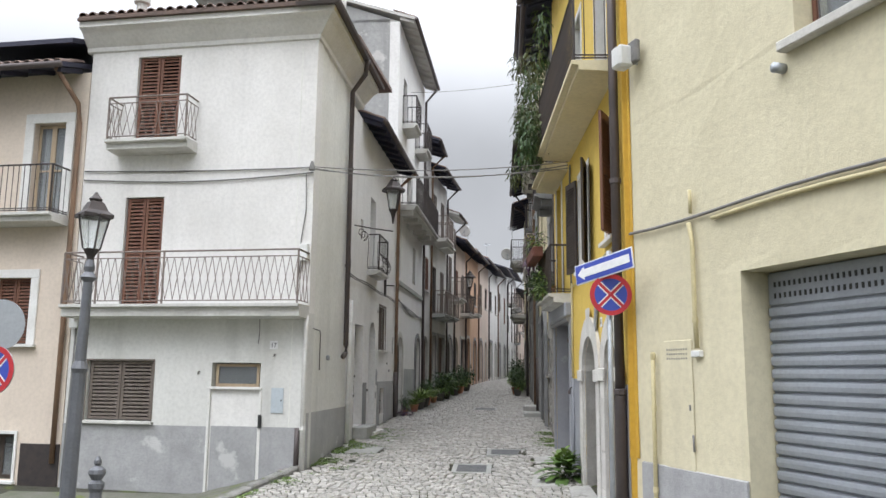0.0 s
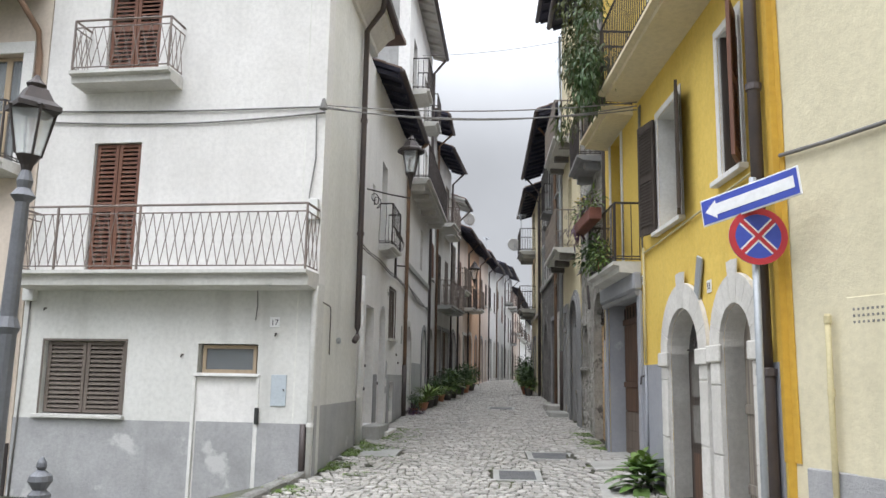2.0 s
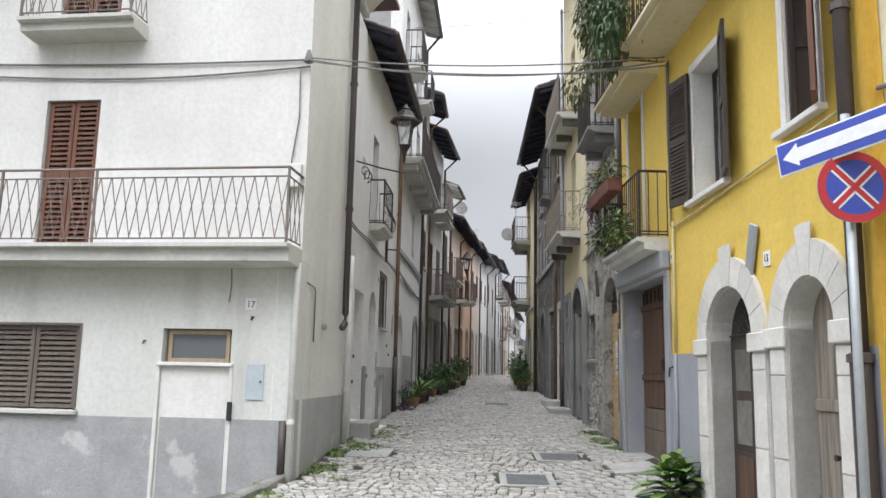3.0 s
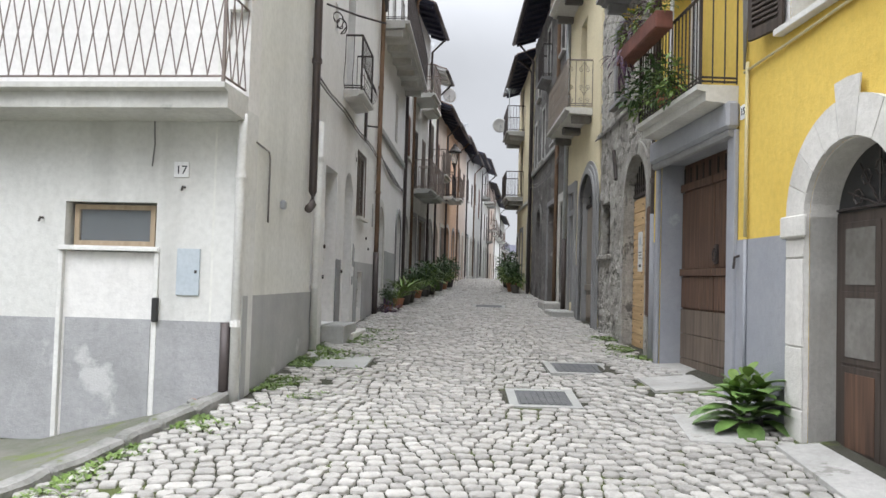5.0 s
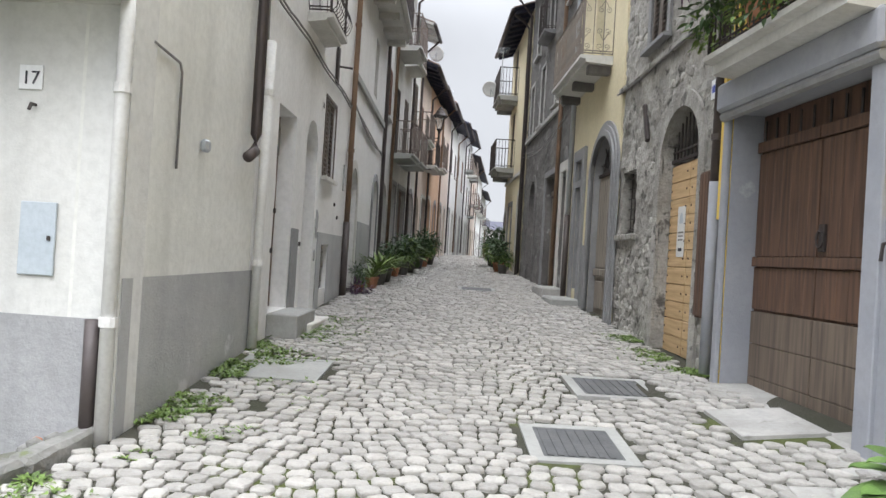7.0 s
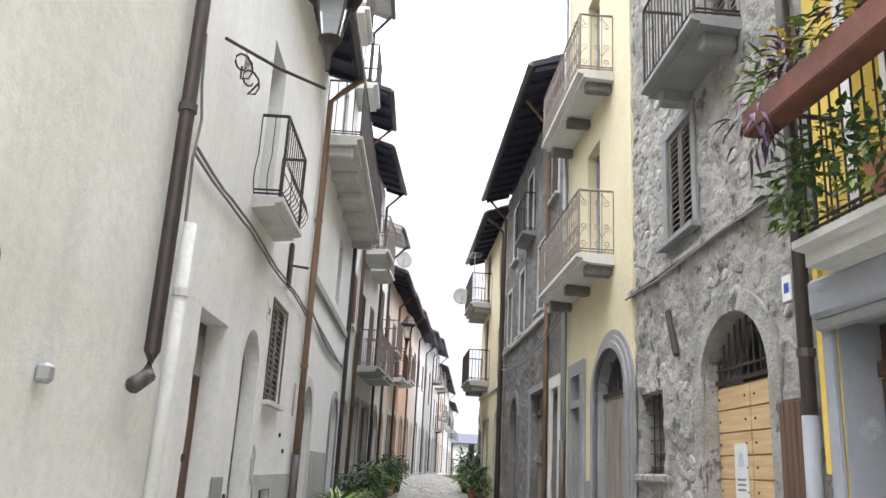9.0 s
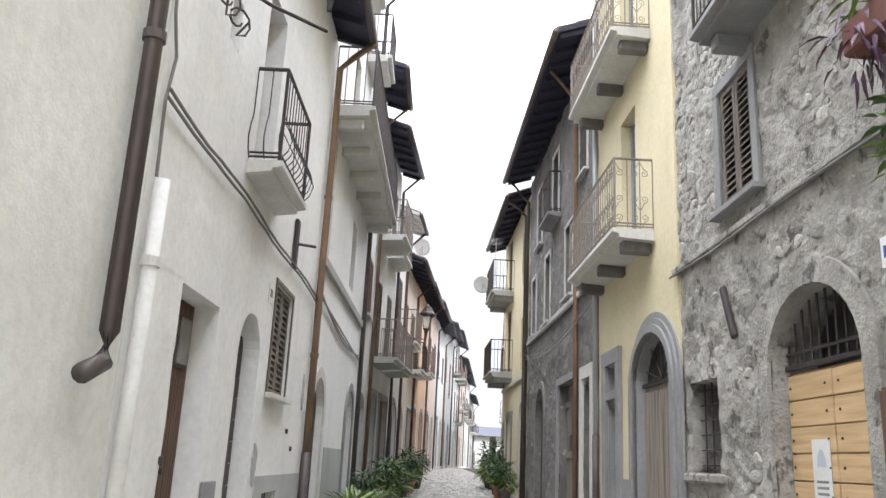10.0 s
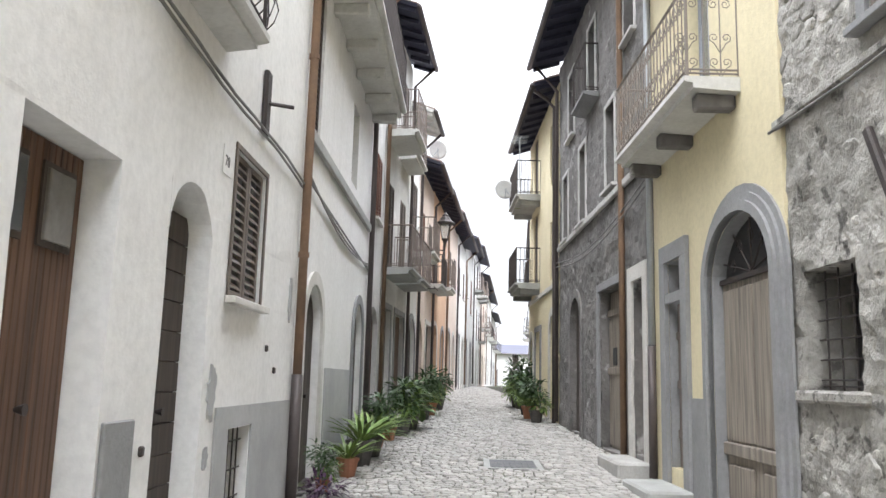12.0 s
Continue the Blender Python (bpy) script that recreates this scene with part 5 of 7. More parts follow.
for a, b, c, d in ((2.9, 3.92, 3.6, 5.2), (0.85, 1.45, 3.7, 5.3), (1.2, 2.0, 6.0, 8.1), (3.4, 4.2, 6.0, 8.1)):
    surround(h, RIGHT, a, b, c, d, 0.1, 0.015, WPIPE, sill=c < 5)
    lining(h, RIGHT, a, b, c, d, 0, WPIPE, 0.3)
    pane_window(h, RIGHT, a + 0.02, b - 0.02, c + 0.02, d - 0.02, 0.24, DARKB, 2, "dark-framed window", a > 2.5, 0)
# shutters that stand half open
for a, side_, z0, z1, ang in ((2.88, 1, 3.6, 5.2, 164), (3.95, 1, 3.6, 5.2, 12), (0.83, 1, 3.7, 5.3, 152), (1.42, 1, 3.7, 5.3, 262)):
    leaf_side = Side((0, 0), (1, 0), 1)
    pivot = new("shutter")
    pivot.parent = h
    pivot.location = (a, 0.05 if ang < 180 else -0.02, 0)
    pivot.rotation_euler = (0, 0, radians(180 - ang if side_ < 0 else ang) * 1.0)
    tagged(pivot, "half-open dark brown shutter")
    bm = bmesh.new()
    w = 0.48 if a > 2 else 0.40 if ang < 180 else 0.24
    box(bm, 0, 0.06, -0.02, 0.02, z0, z1, 0.004)
    box(bm, w - 0.06, w, -0.02, 0.02, z0, z1, 0.004)
    for c in (z0 + 0.05, (z0 + z1) / 2, z1 - 0.05):
        box(bm, 0.06, w - 0.06, -0.02, 0.02, c - 0.05, c + 0.05)
    box(bm, 0.05, w - 0.05, -0.004, 0.004, z0 + 0.05, z1 - 0.05)
    for q in range(2):
        slats(pivot, "slat", 0.06, w - 0.06, z0 + 0.12 + q * 0.76, z0 + 0.74 + q * 0.76, 0.012, DARKB if a > 1 else BROWN, pitch=0.045, deep=0.03)
    part("leaf", bm, DARKB if a > 1 else BROWN, pivot)
# stone arches
for a, b, top, rise, z0 in ((AB[0], AB[1], AB[2], 0.42, 0.0), (AA[0], AA[1], AA[2], 0.54, 0.05)):
    w = 0.3
    spring = top - rise
    bm = bmesh.new()
    ring = part("arch_surround", rim(bmesh.new(), a, b, z0 - 0.3, spring, top, w, 0.003, 0.043), TRIM, h, "pale cut-stone arch round a doorway")
    me = None
    for i in range(9):
        t0, t1 = math.pi * i / 9 + 0.006, math.pi * (i + 1) / 9 - 0.006
        bm = bmesh.new()
        c, r = (a + b) / 2, (b - a) / 2
        ww = w + (0.14 if i == 4 else 0.0)
        pts = []
        for t in (t0, (t0 + t1) / 2, t1):
            pts.append((c - r * math.cos(t), spring + rise * math.sin(t)))
        for t in (t1, (t0 + t1) / 2, t0):
            pts.append((c - (r + ww) * math.cos(t), spring + (rise + ww) * math.sin(t)))
        f = [bm.verts.new((x, 0.055, z)) for x, z in pts]
        g = [bm.verts.new((x, 0.044, z)) for x, z in pts]
        bm.faces.new(f)
        for j in range(6):
            bm.faces.new((f[j], f[(j + 1) % 6], g[(j + 1) % 6], g[j]))
        part("arch_stone", bm, TRIM, ring)
    for s in (a - w, b):
        zz = z0 - 0.3
        for hgt in (0.62, 0.5, 0.72, 0.6):
            if zz + hgt > spring - 0.16:
                hgt = spring - 0.17 - zz
            if hgt > 0.05:
                part("jamb_stone", boxed(s + 0.004, s + w - 0.004, 0.044, 0.055, zz + 0.004, zz + hgt - 0.004, bev=0.008), TRIM, ring)
            zz += hgt
        part("impost", boxed(s - 0.05, s + w + 0.05, 0.044, 0.085, spring - 0.16, spring + 0.02, bev=0.012), TRIM, ring)
    # the reveal's stone lining
    part("jamb_lining", boxed(a, a + 0.012, -0.3, 0.0, z0 - 0.3, spring), TRIM, ring)
    part("jamb_lining", boxed(b - 0.012, b, -0.3, 0.0, z0 - 0.3, spring), TRIM, ring)
dd = part("door", boxed(AA[0] + 0.01, AA[1] - 0.01, -0.22, -0.26, -0.2, 1.95), DARKB, h, "dark wooden double door with pale lower panels")
for i in range(2):
    a = AA[0] + 0.09 + i * 0.58
    for z0, z1, m in ((0.1, 0.72, DOORW), (0.8, 1.3, DIMG if i else DOORW), (1.36, 1.84, DIMG if i else DOORW)):
        part("panel_frame", boxed(a - 0.03, a + 0.49, -0.212, -0.219, z0 - 0.03, z1 + 0.03, bev=0.003), DARKB, dd)
        part("panel", boxed(a + 0.03, a + 0.43, -0.205, -0.2115, z0 + 0.02, z1 - 0.02, bev=0.003), m, dd)
part("fanlight", fan(bmesh.new(), AA[0] + 0.01, AA[1] - 0.01, 1.95, AA[2] - 0.01, -0.23, -0.25), BLACK, h, "dark fanlight with curled iron")
fg = part("fan_grille", tube(bmesh.new(), [(AA[0] + 0.05, -0.2, 1.97), (AA[1] - 0.05, -0.2, 1.97)], 0.012, 5), IRON, h)
for i in range(5):
    t = math.pi * (i + 0.5) / 5
    part("bar", tube(bmesh.new(), [((AA[0] + AA[1]) / 2, -0.2, 1.97), ((AA[0] + AA[1]) / 2 - 0.45 * math.cos(t), -0.2, 1.97 + 0.42 * math.sin(t))], 0.009, 5), IRON, fg)
    part("scroll", tube(bmesh.new(), [((AA[0] + AA[1]) / 2 - 0.3 * math.cos(t) + 0.06 * math.cos(j), -0.2, 1.97 + 0.28 * math.sin(t) + 0.06 * math.sin(j)) for j in range(7)], 0.008, 4), IRON, fg)
door(h, RIGHT, AB[0] + 0.01, AB[1] - 0.01, -0.3, AB[2] - 0.02, -0.2, OLDW, 5, True, "grey-brown plank door in an arch", rails=(0.5, 1.3))
# blue-grey foot
for a, b, z in ((3.87, 5.0, 1.80), (1.93, 1.97, 1.8), (0.2, 0.41, 1.75)):
    if b - a > 0.05:
        part("dado", boxed(a, b, 0.003, 0.016, -0.6, z), BLUEG, h, "blue-grey painted band along the wall's foot")
part("dado", boxed(1.905, 1.995, 0.003, 0.016, -0.6, 1.82), BLUEG, h, "blue-grey painted band")
# the blue-grey portal and its plank gate
part("pilaster", boxed(7.385, 7.49, 0.003, 0.05, -0.3, 2.9, bev=0.01), BLUEG, h, "blue-grey rendered pilaster")
part("pilaster", boxed(4.96, 5.146, 0.003, 0.05, -0.3, 2.9, bev=0.008), BLUEG, h, "blue-grey rendered pilaster")
part("lintel", boxed(4.94, 7.49, 0.003, 0.14, 2.905, 3.18, bev=0.03), BLUEG, h, "blue-grey rendered lintel")
lining(h, RIGHT, 5.15, 7.38, 0.1, 2.9, 0, BLUEG, 0.315)
lining(h, RIGHT, AB[0], AB[1], -0.3, AB[2], 0.42, TRIM, 0.3)
lining(h, RIGHT, AA[0], AA[1], -0.2, AA[2], 0.54, TRIM, 0.3)
part("portal_roll", tube(bmesh.new(), [(4.98, 0.06, 2.87), (7.46, 0.06, 2.87)], 0.05, 8), GTRIM, h)
gd = part("gate", boxed(5.17, 7.36, -0.29, -0.315, 0.1, 2.88), DOORW, h, "old brown double plank gate with iron ring")
for i in range(2):
    a = 5.18 + i * 1.095
    boards(gd, "board", a, a + 1.075, 1.56, 2.52, -0.262, 1, DOORW, 7)
    boards(gd, "board", a, a + 1.075, 1.07, 1.46, -0.262, 1, DOORW, 7)
    boards(gd, "board", a, a + 1.075, 0.14, 1.05, -0.258, 1, GATEL, 3, False)
    part("rail", boxed(a, a + 1.075, -0.235, -0.262, 1.465, 1.555, bev=0.006), DOORW, gd)
    part("rail", boxed(a, a + 1.075, -0.235, -0.262, 2.53, 2.63, bev=0.006), DOORW, gd)
    for q in range(5):
        part("spike", tube(bmesh.new(), [(a + 0.12 + 0.21 * q, -0.25, 2.63), (a + 0.12 + 0.21 * q, -0.25, 2.82)], 0.012, 5), IRON, gd)
part("lock_plate", boxed(6.12, 6.2, -0.23, -0.262, 1.6, 1.82, bev=0.006), IRON, gd)
part("ring", tube(bmesh.new(), [(6.16 + 0.05 * math.cos(a * 0.7), -0.22, 1.7 + 0.07 * math.sin(a * 0.7)) for a in range(10)], 0.011, 5), IRON, gd)
# upper balconies
balcony(h, RIGHT, 0.45, 5.02, 0.6, 5.98, CREAMY, IRON, "bars", 1.0, 0.13, 0.11, "long pale yellow balcony slab with a dark railing")
balcony(h, RIGHT, 5.3, 7.3, 0.5, 5.88, CREAMY, IRON, "bars", 1.0, 0.13, 0.11, "pale yellow balcony slab with a dark railing")
surround(h, RIGHT, 6.2, 7.0, 3.3, 5.72, 0.12, 0.02, WPIPE, sill=False)
pane_window(h, RIGHT, 6.22, 6.98, 3.32, 5.7, 0.2, WPIPE, 2, "white-framed balcony door", True)
fb = balcony(h, RIGHT, 5.0, 7.15, 0.42, 3.34, SLABM, IRON, "bars", 0.9, 0.16, 0.11, "small balcony crowded with plants")
pipe(h, RIGHT, [(0.3, 0.09, 10.1), (0.3, 0.09, 6), (0.3, 0.09, 1.7)], 0.06, DPIPE, "drainpipe", "dark brown drainpipe", ((0.3, 0.09, 4.3), (0.3, 0.09, 7.2)))
pipe(h, RIGHT, [(0.3, 0.09, 1.7), (0.3, 0.09, 1.58), (0.3, 0.09, -0.2)], 0.075, DPIPE, "pipe_sleeve", "thicker dark drainpipe foot", ((0.3, 0.09, 1.66),))
# cables on the yellow wall
for off in (0.0, 0.05, 0.09):
    pipe(h, RIGHT, [(4.75 + off, 0.03, 5.7), (4.82 + off * 0.5, 0.035, 4.8), (4.74 + off, 0.03, 4.1), (4.8, 0.03, 3.45)], 0.011, CABLE, "cable", "cables that drop down the wall")
pipe(h, RIGHT, [(4.8, 0.03, 3.42), (3.9, 0.03, 3.44), (2.2, 0.03, 3.5), (0.4, 0.03, 3.56)], 0.013, YPIPE, "cable", "painted cable along the wall")
pipe(h, RIGHT, [(4.72, 0.035, 3.5), (4.72, 0.035, 1.82)], 0.018, YPIPE, "conduit", "painted conduit down the wall")
pipe(h, RIGHT, [(4.72, 0.035, 1.8), (4.72, 0.035, 0.2)], 0.018, BLUEG, "conduit", "painted conduit down the wall")
pl = part("bracket_plate", boxed(2.18, 2.36, 0.02, 0.05, 2.45, 3.0, bev=0.01), SGREY, h, "slanting grey plate on the wall")
pl.matrix_basis = Matrix.Translation((2.27, 0, 2.72)) @ Matrix.Rotation(radians(-20), 4, "Y") @ Matrix.Translation((-2.27, 0, -2.72))
for s, z, t in ((1.98, 2.62, "13"), (4.86, 3.05, "15")):
    np_ = part("number_plate", boxed(s - 0.07, s + 0.07, 0.003, 0.012, z - 0.07, z + 0.07), SWHITE, h, "white house number plate reading " + t)
    words(t, 0.1, INK, np_, Matrix.Translation((s, 0.015, z)) @ Matrix.Rotation(math.pi, 4, "Z") @ Matrix.Rotation(math.pi / 2, 4, "X"))
part("wall_hook", tube(bmesh.new(), [(4.9, 0.0, 1.65), (4.9, 0.06, 1.63), (4.9, 0.07, 1.52)], 0.014, 5), IRON, h)
part("yellow_edge", boxed(7.50, 7.56, 0.003, 0.04, 1.9, 3.4), YELLOW, h)
roof(h, RIGHT, 0.0, 7.5, 10.2, 0.7, 6.0)

# plants on the balconies
rng = random.Random(11)
pb = new("planter_box")
pb.matrix_world = RIGHT.m
tagged(pb, "brown window box with purple and light green plants", "planter")
part("box", boxed(5.7, 7.3, 0.44, 0.64, 4.12, 4.32, bev=0.015), PLANTER, pb)
for i in range(5):
    s = 5.85 + 0.32 * i
    foliage("leaves", PURPLE if i % 2 else LEAF_L, pb, 70, (s, 0.54, 4.45), (0.22, 0.16, 0.2), 0.11, 0.03, rng, 0.6)
foliage("trailing_leaves", PURPLE, pb, 70, (7.2, 0.6, 4.2), (0.25, 0.15, 0.25), 0.13, 0.03, rng, 0.8, hang=0.6)
foliage("flowers", FLOWER, pb, 40, (6.9, 0.55, 4.62), (0.3, 0.1, 0.12), 0.05, 0.03, rng)
sh = new("potted_shrub")
sh.matrix_world = RIGHT.m
tagged(sh, "leafy green shrub that spills over the balcony", "plant")
part("pot", lathe(bmesh.new(), (6.3, 0.28, 3.345), [(0.1, 0), (0.15, 0.24), (0.16, 0.26), (0.14, 0.26)], 12), TERRA, sh)
for i in range(7):
    c = (5.6 + 0.25 * i, 0.42 + rng.uniform(-0.1, 0.12), 3.62 + rng.uniform(-0.12, 0.28))
    foliage("leaves", LEAF if i % 3 else LEAF_L, sh, 90, c, (0.27, 0.2, 0.24), 0.09, 0.045, rng, 0.5)
vine = new("hanging_vine")
vine.matrix_world = RIGHT.m
tagged(vine, "grey-green vine that hangs from the upper balcony", "plant")
for i in range(26):
    s = rng.uniform(4.6, 7.4)
    c = (s, 0.55 + rng.uniform(-0.1, 0.35), rng.uniform(6.0, 8.6))
    foliage("leaves", IVY if i % 3 else LEAF, vine, 110, c, (0.32, 0.2, 0.45), 0.12, 0.035, rng, 0.7, hang=0.7)
for i in range(10):
    s = rng.uniform(5.0, 7.2)
    z = rng.uniform(6.0, 7.4)
    part("stem", tube(bmesh.new(), [(s, 0.45, z + 0.8), (s + 0.1, 0.6, z + 0.3), (s + 0.05, 0.62, z - 0.4)], 0.006, 4), OLDW, vine)

# ---- the rubble-stone house with the plank gate
h = house(RUBS, "rough rubble-stone house with patches of worn plaster")
GA, GB = 1.72, 3.2
wall(h, RUBS, 0.55, 5.62, -0.5, 10.5, [(GA, GB, 0.2, 3.34, 0.62), (4.4, 5.25, 1.88, 2.82, 0), (3.25, 4.05, 4.43, 5.72, 0), (2.0, 2.9, 6.1, 8.3, 0)], RUBBLE, depth=0.42, step=0.055, rough=0.03, label="rubble wall with worn plaster")
shell(h, RUBS, 0.56, 5.62, -0.5, 10.5, RUBBLE, back=6)
gate = part("gate", boxed(GA, GB, -0.17, -0.21, 0.3, 2.72), GATEW, h, "pale plank double gate with rows of bolts")
nb = 11
for i in range(2):
    a = GA + 0.01 + i * (GB - GA) / 2
    boards(gate, "board", a, a + (GB - GA) / 2 - 0.02, 0.36, 2.7, -0.135, 1, GATEW, nb, False, 0.03, 0.012)
    for j in range(nb):
        z = 0.36 + 2.34 * (j + 0.5) / nb
        for s in (GA + 0.06, (GA + GB) / 2 - 0.1, (GA + GB) / 2 + 0.1, GB - 0.06)[i * 2:i * 2 + 2]:
            part("bolt", lathe(bmesh.new(), (0, 0, 0), [(0.012, 0), (0.012, 0.006), (0.004, 0.012)], 6), IRON, gate).matrix_basis = Matrix.Translation((s, -0.133, z)) @ Matrix.Rotation(-math.pi / 2, 4, "X")
notice = part("notice", boxed(2.55, 2.83, -0.126, -0.131, 1.55, 2.17), PLASTIC, gate, "white printed notice with grey bars of small print")
part("notice_mark", fan(bmesh.new(), 2.62, 2.76, 1.96, 2.09, -0.1245, -0.1255), BOXM, notice)
for j in range(3):
    part("notice_line", boxed(2.6, 2.78, -0.1245, -0.1258, 1.84 - 0.045 * j, 1.86 - 0.045 * j), CABLE, notice)
part("notice_arrow", boxed(2.62, 2.76, -0.1245, -0.1258, 1.62, 1.66), INK, notice)
gr = part("lunette_grate", boxed(GA, GB, -0.12, -0.15, 2.74, 2.78), IRON, h, "iron bars in the arch over the gate")
for i in range(11):
    s = GA + (GB - GA) * (i + 0.5) / 11
    u = (s - (GA + GB) / 2) / ((GB - GA) / 2)
    top = 2.72 + 0.62 * math.sqrt(max(0, 1 - u * u)) - 0.02
    part("bar", tube(bmesh.new(), [(s, -0.135, 2.78), (s, -0.135, max(2.8, top))], 0.011, 5), IRON, gr)
part("bar", boxed(GA + 0.04, GB - 0.04, -0.12, -0.14, 2.86, 2.885), IRON, gr)
# added black sheet behind the lunette bars: the unlit inside put in as colour
part("reveal_board", boxed(GA, GB, -0.4, -0.42, 2.7, 3.34), BLACK, h)
part("arch_surround", rim(bmesh.new(), GA, GB, 0.2, 2.72, 3.34, 0.2, 0.003, 0.035), RUBBLE, h, "stone arch round the gate")
grate(h, RUBS, 4.4, 5.25, 1.88, 2.82, 0.12, nx=4, nz=6)
# added black sheet behind the grate, the room's darkness given as colour
part("backing", boxed(4.4, 5.25, -0.39, -0.41, 1.88, 2.82), BLACK, h)
part("sill", boxed(4.3, 5.35, 0.0, 0.08, 1.78, 1.875, bev=0.02), RUBBLE, h, "chipped stone sill")
shutter(h, RUBS, 3.27, 4.03, 4.45, 5.7, 0.01, GREYB, 2, 1, "closed grey-brown louvred shutter")
surround(h, RUBS, 3.25, 4.05, 4.43, 5.72, 0.12, 0.04, GTRIM)
bal = balcony(h, RUBS, 1.9, 3.5, 0.5, 6.08, GTRIM, IRON, "bars", 1.0, 0.1, 0.1, "dark slab balcony with an iron railing", brackets=2, bracket_mat=GTRIM)
shutter(h, RUBS, 2.02, 2.88, 6.12, 8.28, -0.1, GREYB, 2, 1, "grey shutter")
part("string_course", boxed(0.6, 5.6, 0.002, 0.07, 4.12, 4.2, bev=0.015), RUBBLE, h, "worn string course")
pipe(h, RUBS, [(0.6, 0.09, 4.06), (2.5, 0.09, 4.1), (4.2, 0.09, 4.06), (5.6, 0.09, 4.1)], 0.014, CABLE, "cable", "cable along the string course")
part("brace", boxed(3.96, 4.04, 0.003, 0.06, 3.1, 3.7, bev=0.015), IRON, h, "slanting dark wall tie").matrix_basis = Matrix.Translation((4.0, 0, 3.4)) @ Matrix.Rotation(radians(25), 4, "Y") @ Matrix.Translation((-4.0, 0, -3.4))
pipe(h, RUBS, [(0.98, 0.09, 10.2), (0.98, 0.09, 5), (0.98, 0.09, 2.3)], 0.055, DPIPE, "drainpipe", "dark brown drainpipe", ((0.98, 0.09, 2.75),))
pipe(h, RUBS, [(0.98, 0.09, 2.3), (0.98, 0.09, 0.2)], 0.06, BLUEG, "pipe_sleeve", "blue-grey iron drainpipe foot")
cb = part("cupboard", boxed(1.12, 1.5, 0.05, 0.02, 0.9, 2.45), DOORW, h, "brown plank cupboard door in the wall")
boards(cb, "board", 1.13, 1.49, 0.92, 2.43, 0.075, 1, DOORW, 4)
np_ = part("number_plate", boxed(1.2, 1.34, 0.05, 0.06, 3.2, 3.4), SWHITE, h, "small white enamel plate")
part("plate_mark", boxed(1.23, 1.31, 0.0605, 0.062, 3.26, 3.34), BLUE, np_)
roof(h, RUBS, 0.5, 5.65, 10.5, 0.7, 6.0)
# stones that show through the worn plaster
rng = random.Random(5)
shapes = []
for i in range(14):
    power = rng.uniform(2.2, 4.0)
    ring = []
    for k in range(10):
        a = 2 * math.pi * (k + rng.uniform(-0.25, 0.25)) / 10
        q = (abs(math.cos(a)) ** power + abs(math.sin(a)) ** power) ** (-1 / power) * rng.uniform(0.78, 1.08)
        ring.append((0.12 * q * math.cos(a), 0.078 * q * math.sin(a)))
    rows = [(1.0, -0.03), (0.94, 0.004), (0.72, 0.016)]
    bm = bmesh.new()
    loops = [[bm.verts.new((x * g, y + rng.uniform(-0.004, 0.004), z * g)) for x, z in ring] for g, y in rows]
    for p, q in zip(loops, loops[1:]):
        for k in range(10):
            bm.faces.new((p[k], p[(k + 1) % 10], q[(k + 1) % 10], q[k]))
    top = bm.verts.new((0, 0.018 + rng.uniform(-0.006, 0.006), 0))
    for k in range(10):
        bm.faces.new((loops[-1][k], loops[-1][(k + 1) % 10], top))
    if i < 7:
        ob = part("stone", bm, RSTONE, h)
        ob.location = (3.45 + 0.25 * i, -0.004, 0.42)
        shapes.append(ob.data)
    else:
        bm.verts.index_update()
        shapes.append(([v.co.copy() for v in bm.verts], [[v.index for v in f.verts] for f in bm.faces]))
        bm.free()
verts, faces, singles = [], [], 0
z = 0.36
while z < 9.9:
    x = 1.2 + rng.uniform(0, 0.2)
    while x < 5.5:
        x += rng.uniform(0.12, 0.26)
        zz = z + rng.uniform(-0.04, 0.04)
        q = Vector((x * 0.9, zz * 0.8, 4.2))
        bare = noise.noise(q) + 0.35 * noise.noise(q * 3.1)
        low = zz < 4.0
        inside = (GA - 0.3 < x < GB + 0.3 and zz < 3.7) or (4.25 < x < 5.4 and 1.7 < zz < 2.95) or (3.0 < x < 4.3 and 4.2 < zz < 5.95) or (1.8 < x < 3.6 and 5.9 < zz < 8.4) or 4.0 < zz < 4.3 or x > 5.5
        if inside or bare < (-0.12 if zz < 1.8 else 0.02 if low else -0.05):
            continue
        size = rng.uniform(0.6, 1.25)
        tilt = rng.uniform(-0.5, 0.5)
        if low and singles < 280:
            ob = new("stone", shapes[rng.randrange(7)])
            ob.parent = h
            ob.location, ob.rotation_euler, ob.scale = (x, -0.012 + rng.uniform(-0.014, 0.01), zz), (rng.uniform(-0.2, 0.2), tilt, rng.uniform(-0.2, 0.2)), (size, 1.0, size)
            singles += 1
        else:
            vs, fs = shapes[7 + rng.randrange(7)]
            base = len(verts)
            c, s_ = math.cos(tilt) * size, math.sin(tilt) * size
            off = -0.012 + rng.uniform(-0.012, 0.006)
            verts.extend((x + v.x * c + v.z * s_, v.y + off, zz - v.x * s_ + v.z * c) for v in vs)
            faces.extend([k + base for k in f] for f in fs)
    z += rng.uniform(0.12, 0.16)
me = bpy.data.meshes.new("stone_bedding")
me.from_pydata(verts, [], faces)
me.materials.append(RSTONE_J)
ob = new("stone_bedding", me)
ob.parent = h
tagged(ob, "small stones bedded in worn mortar", kind="stuff")

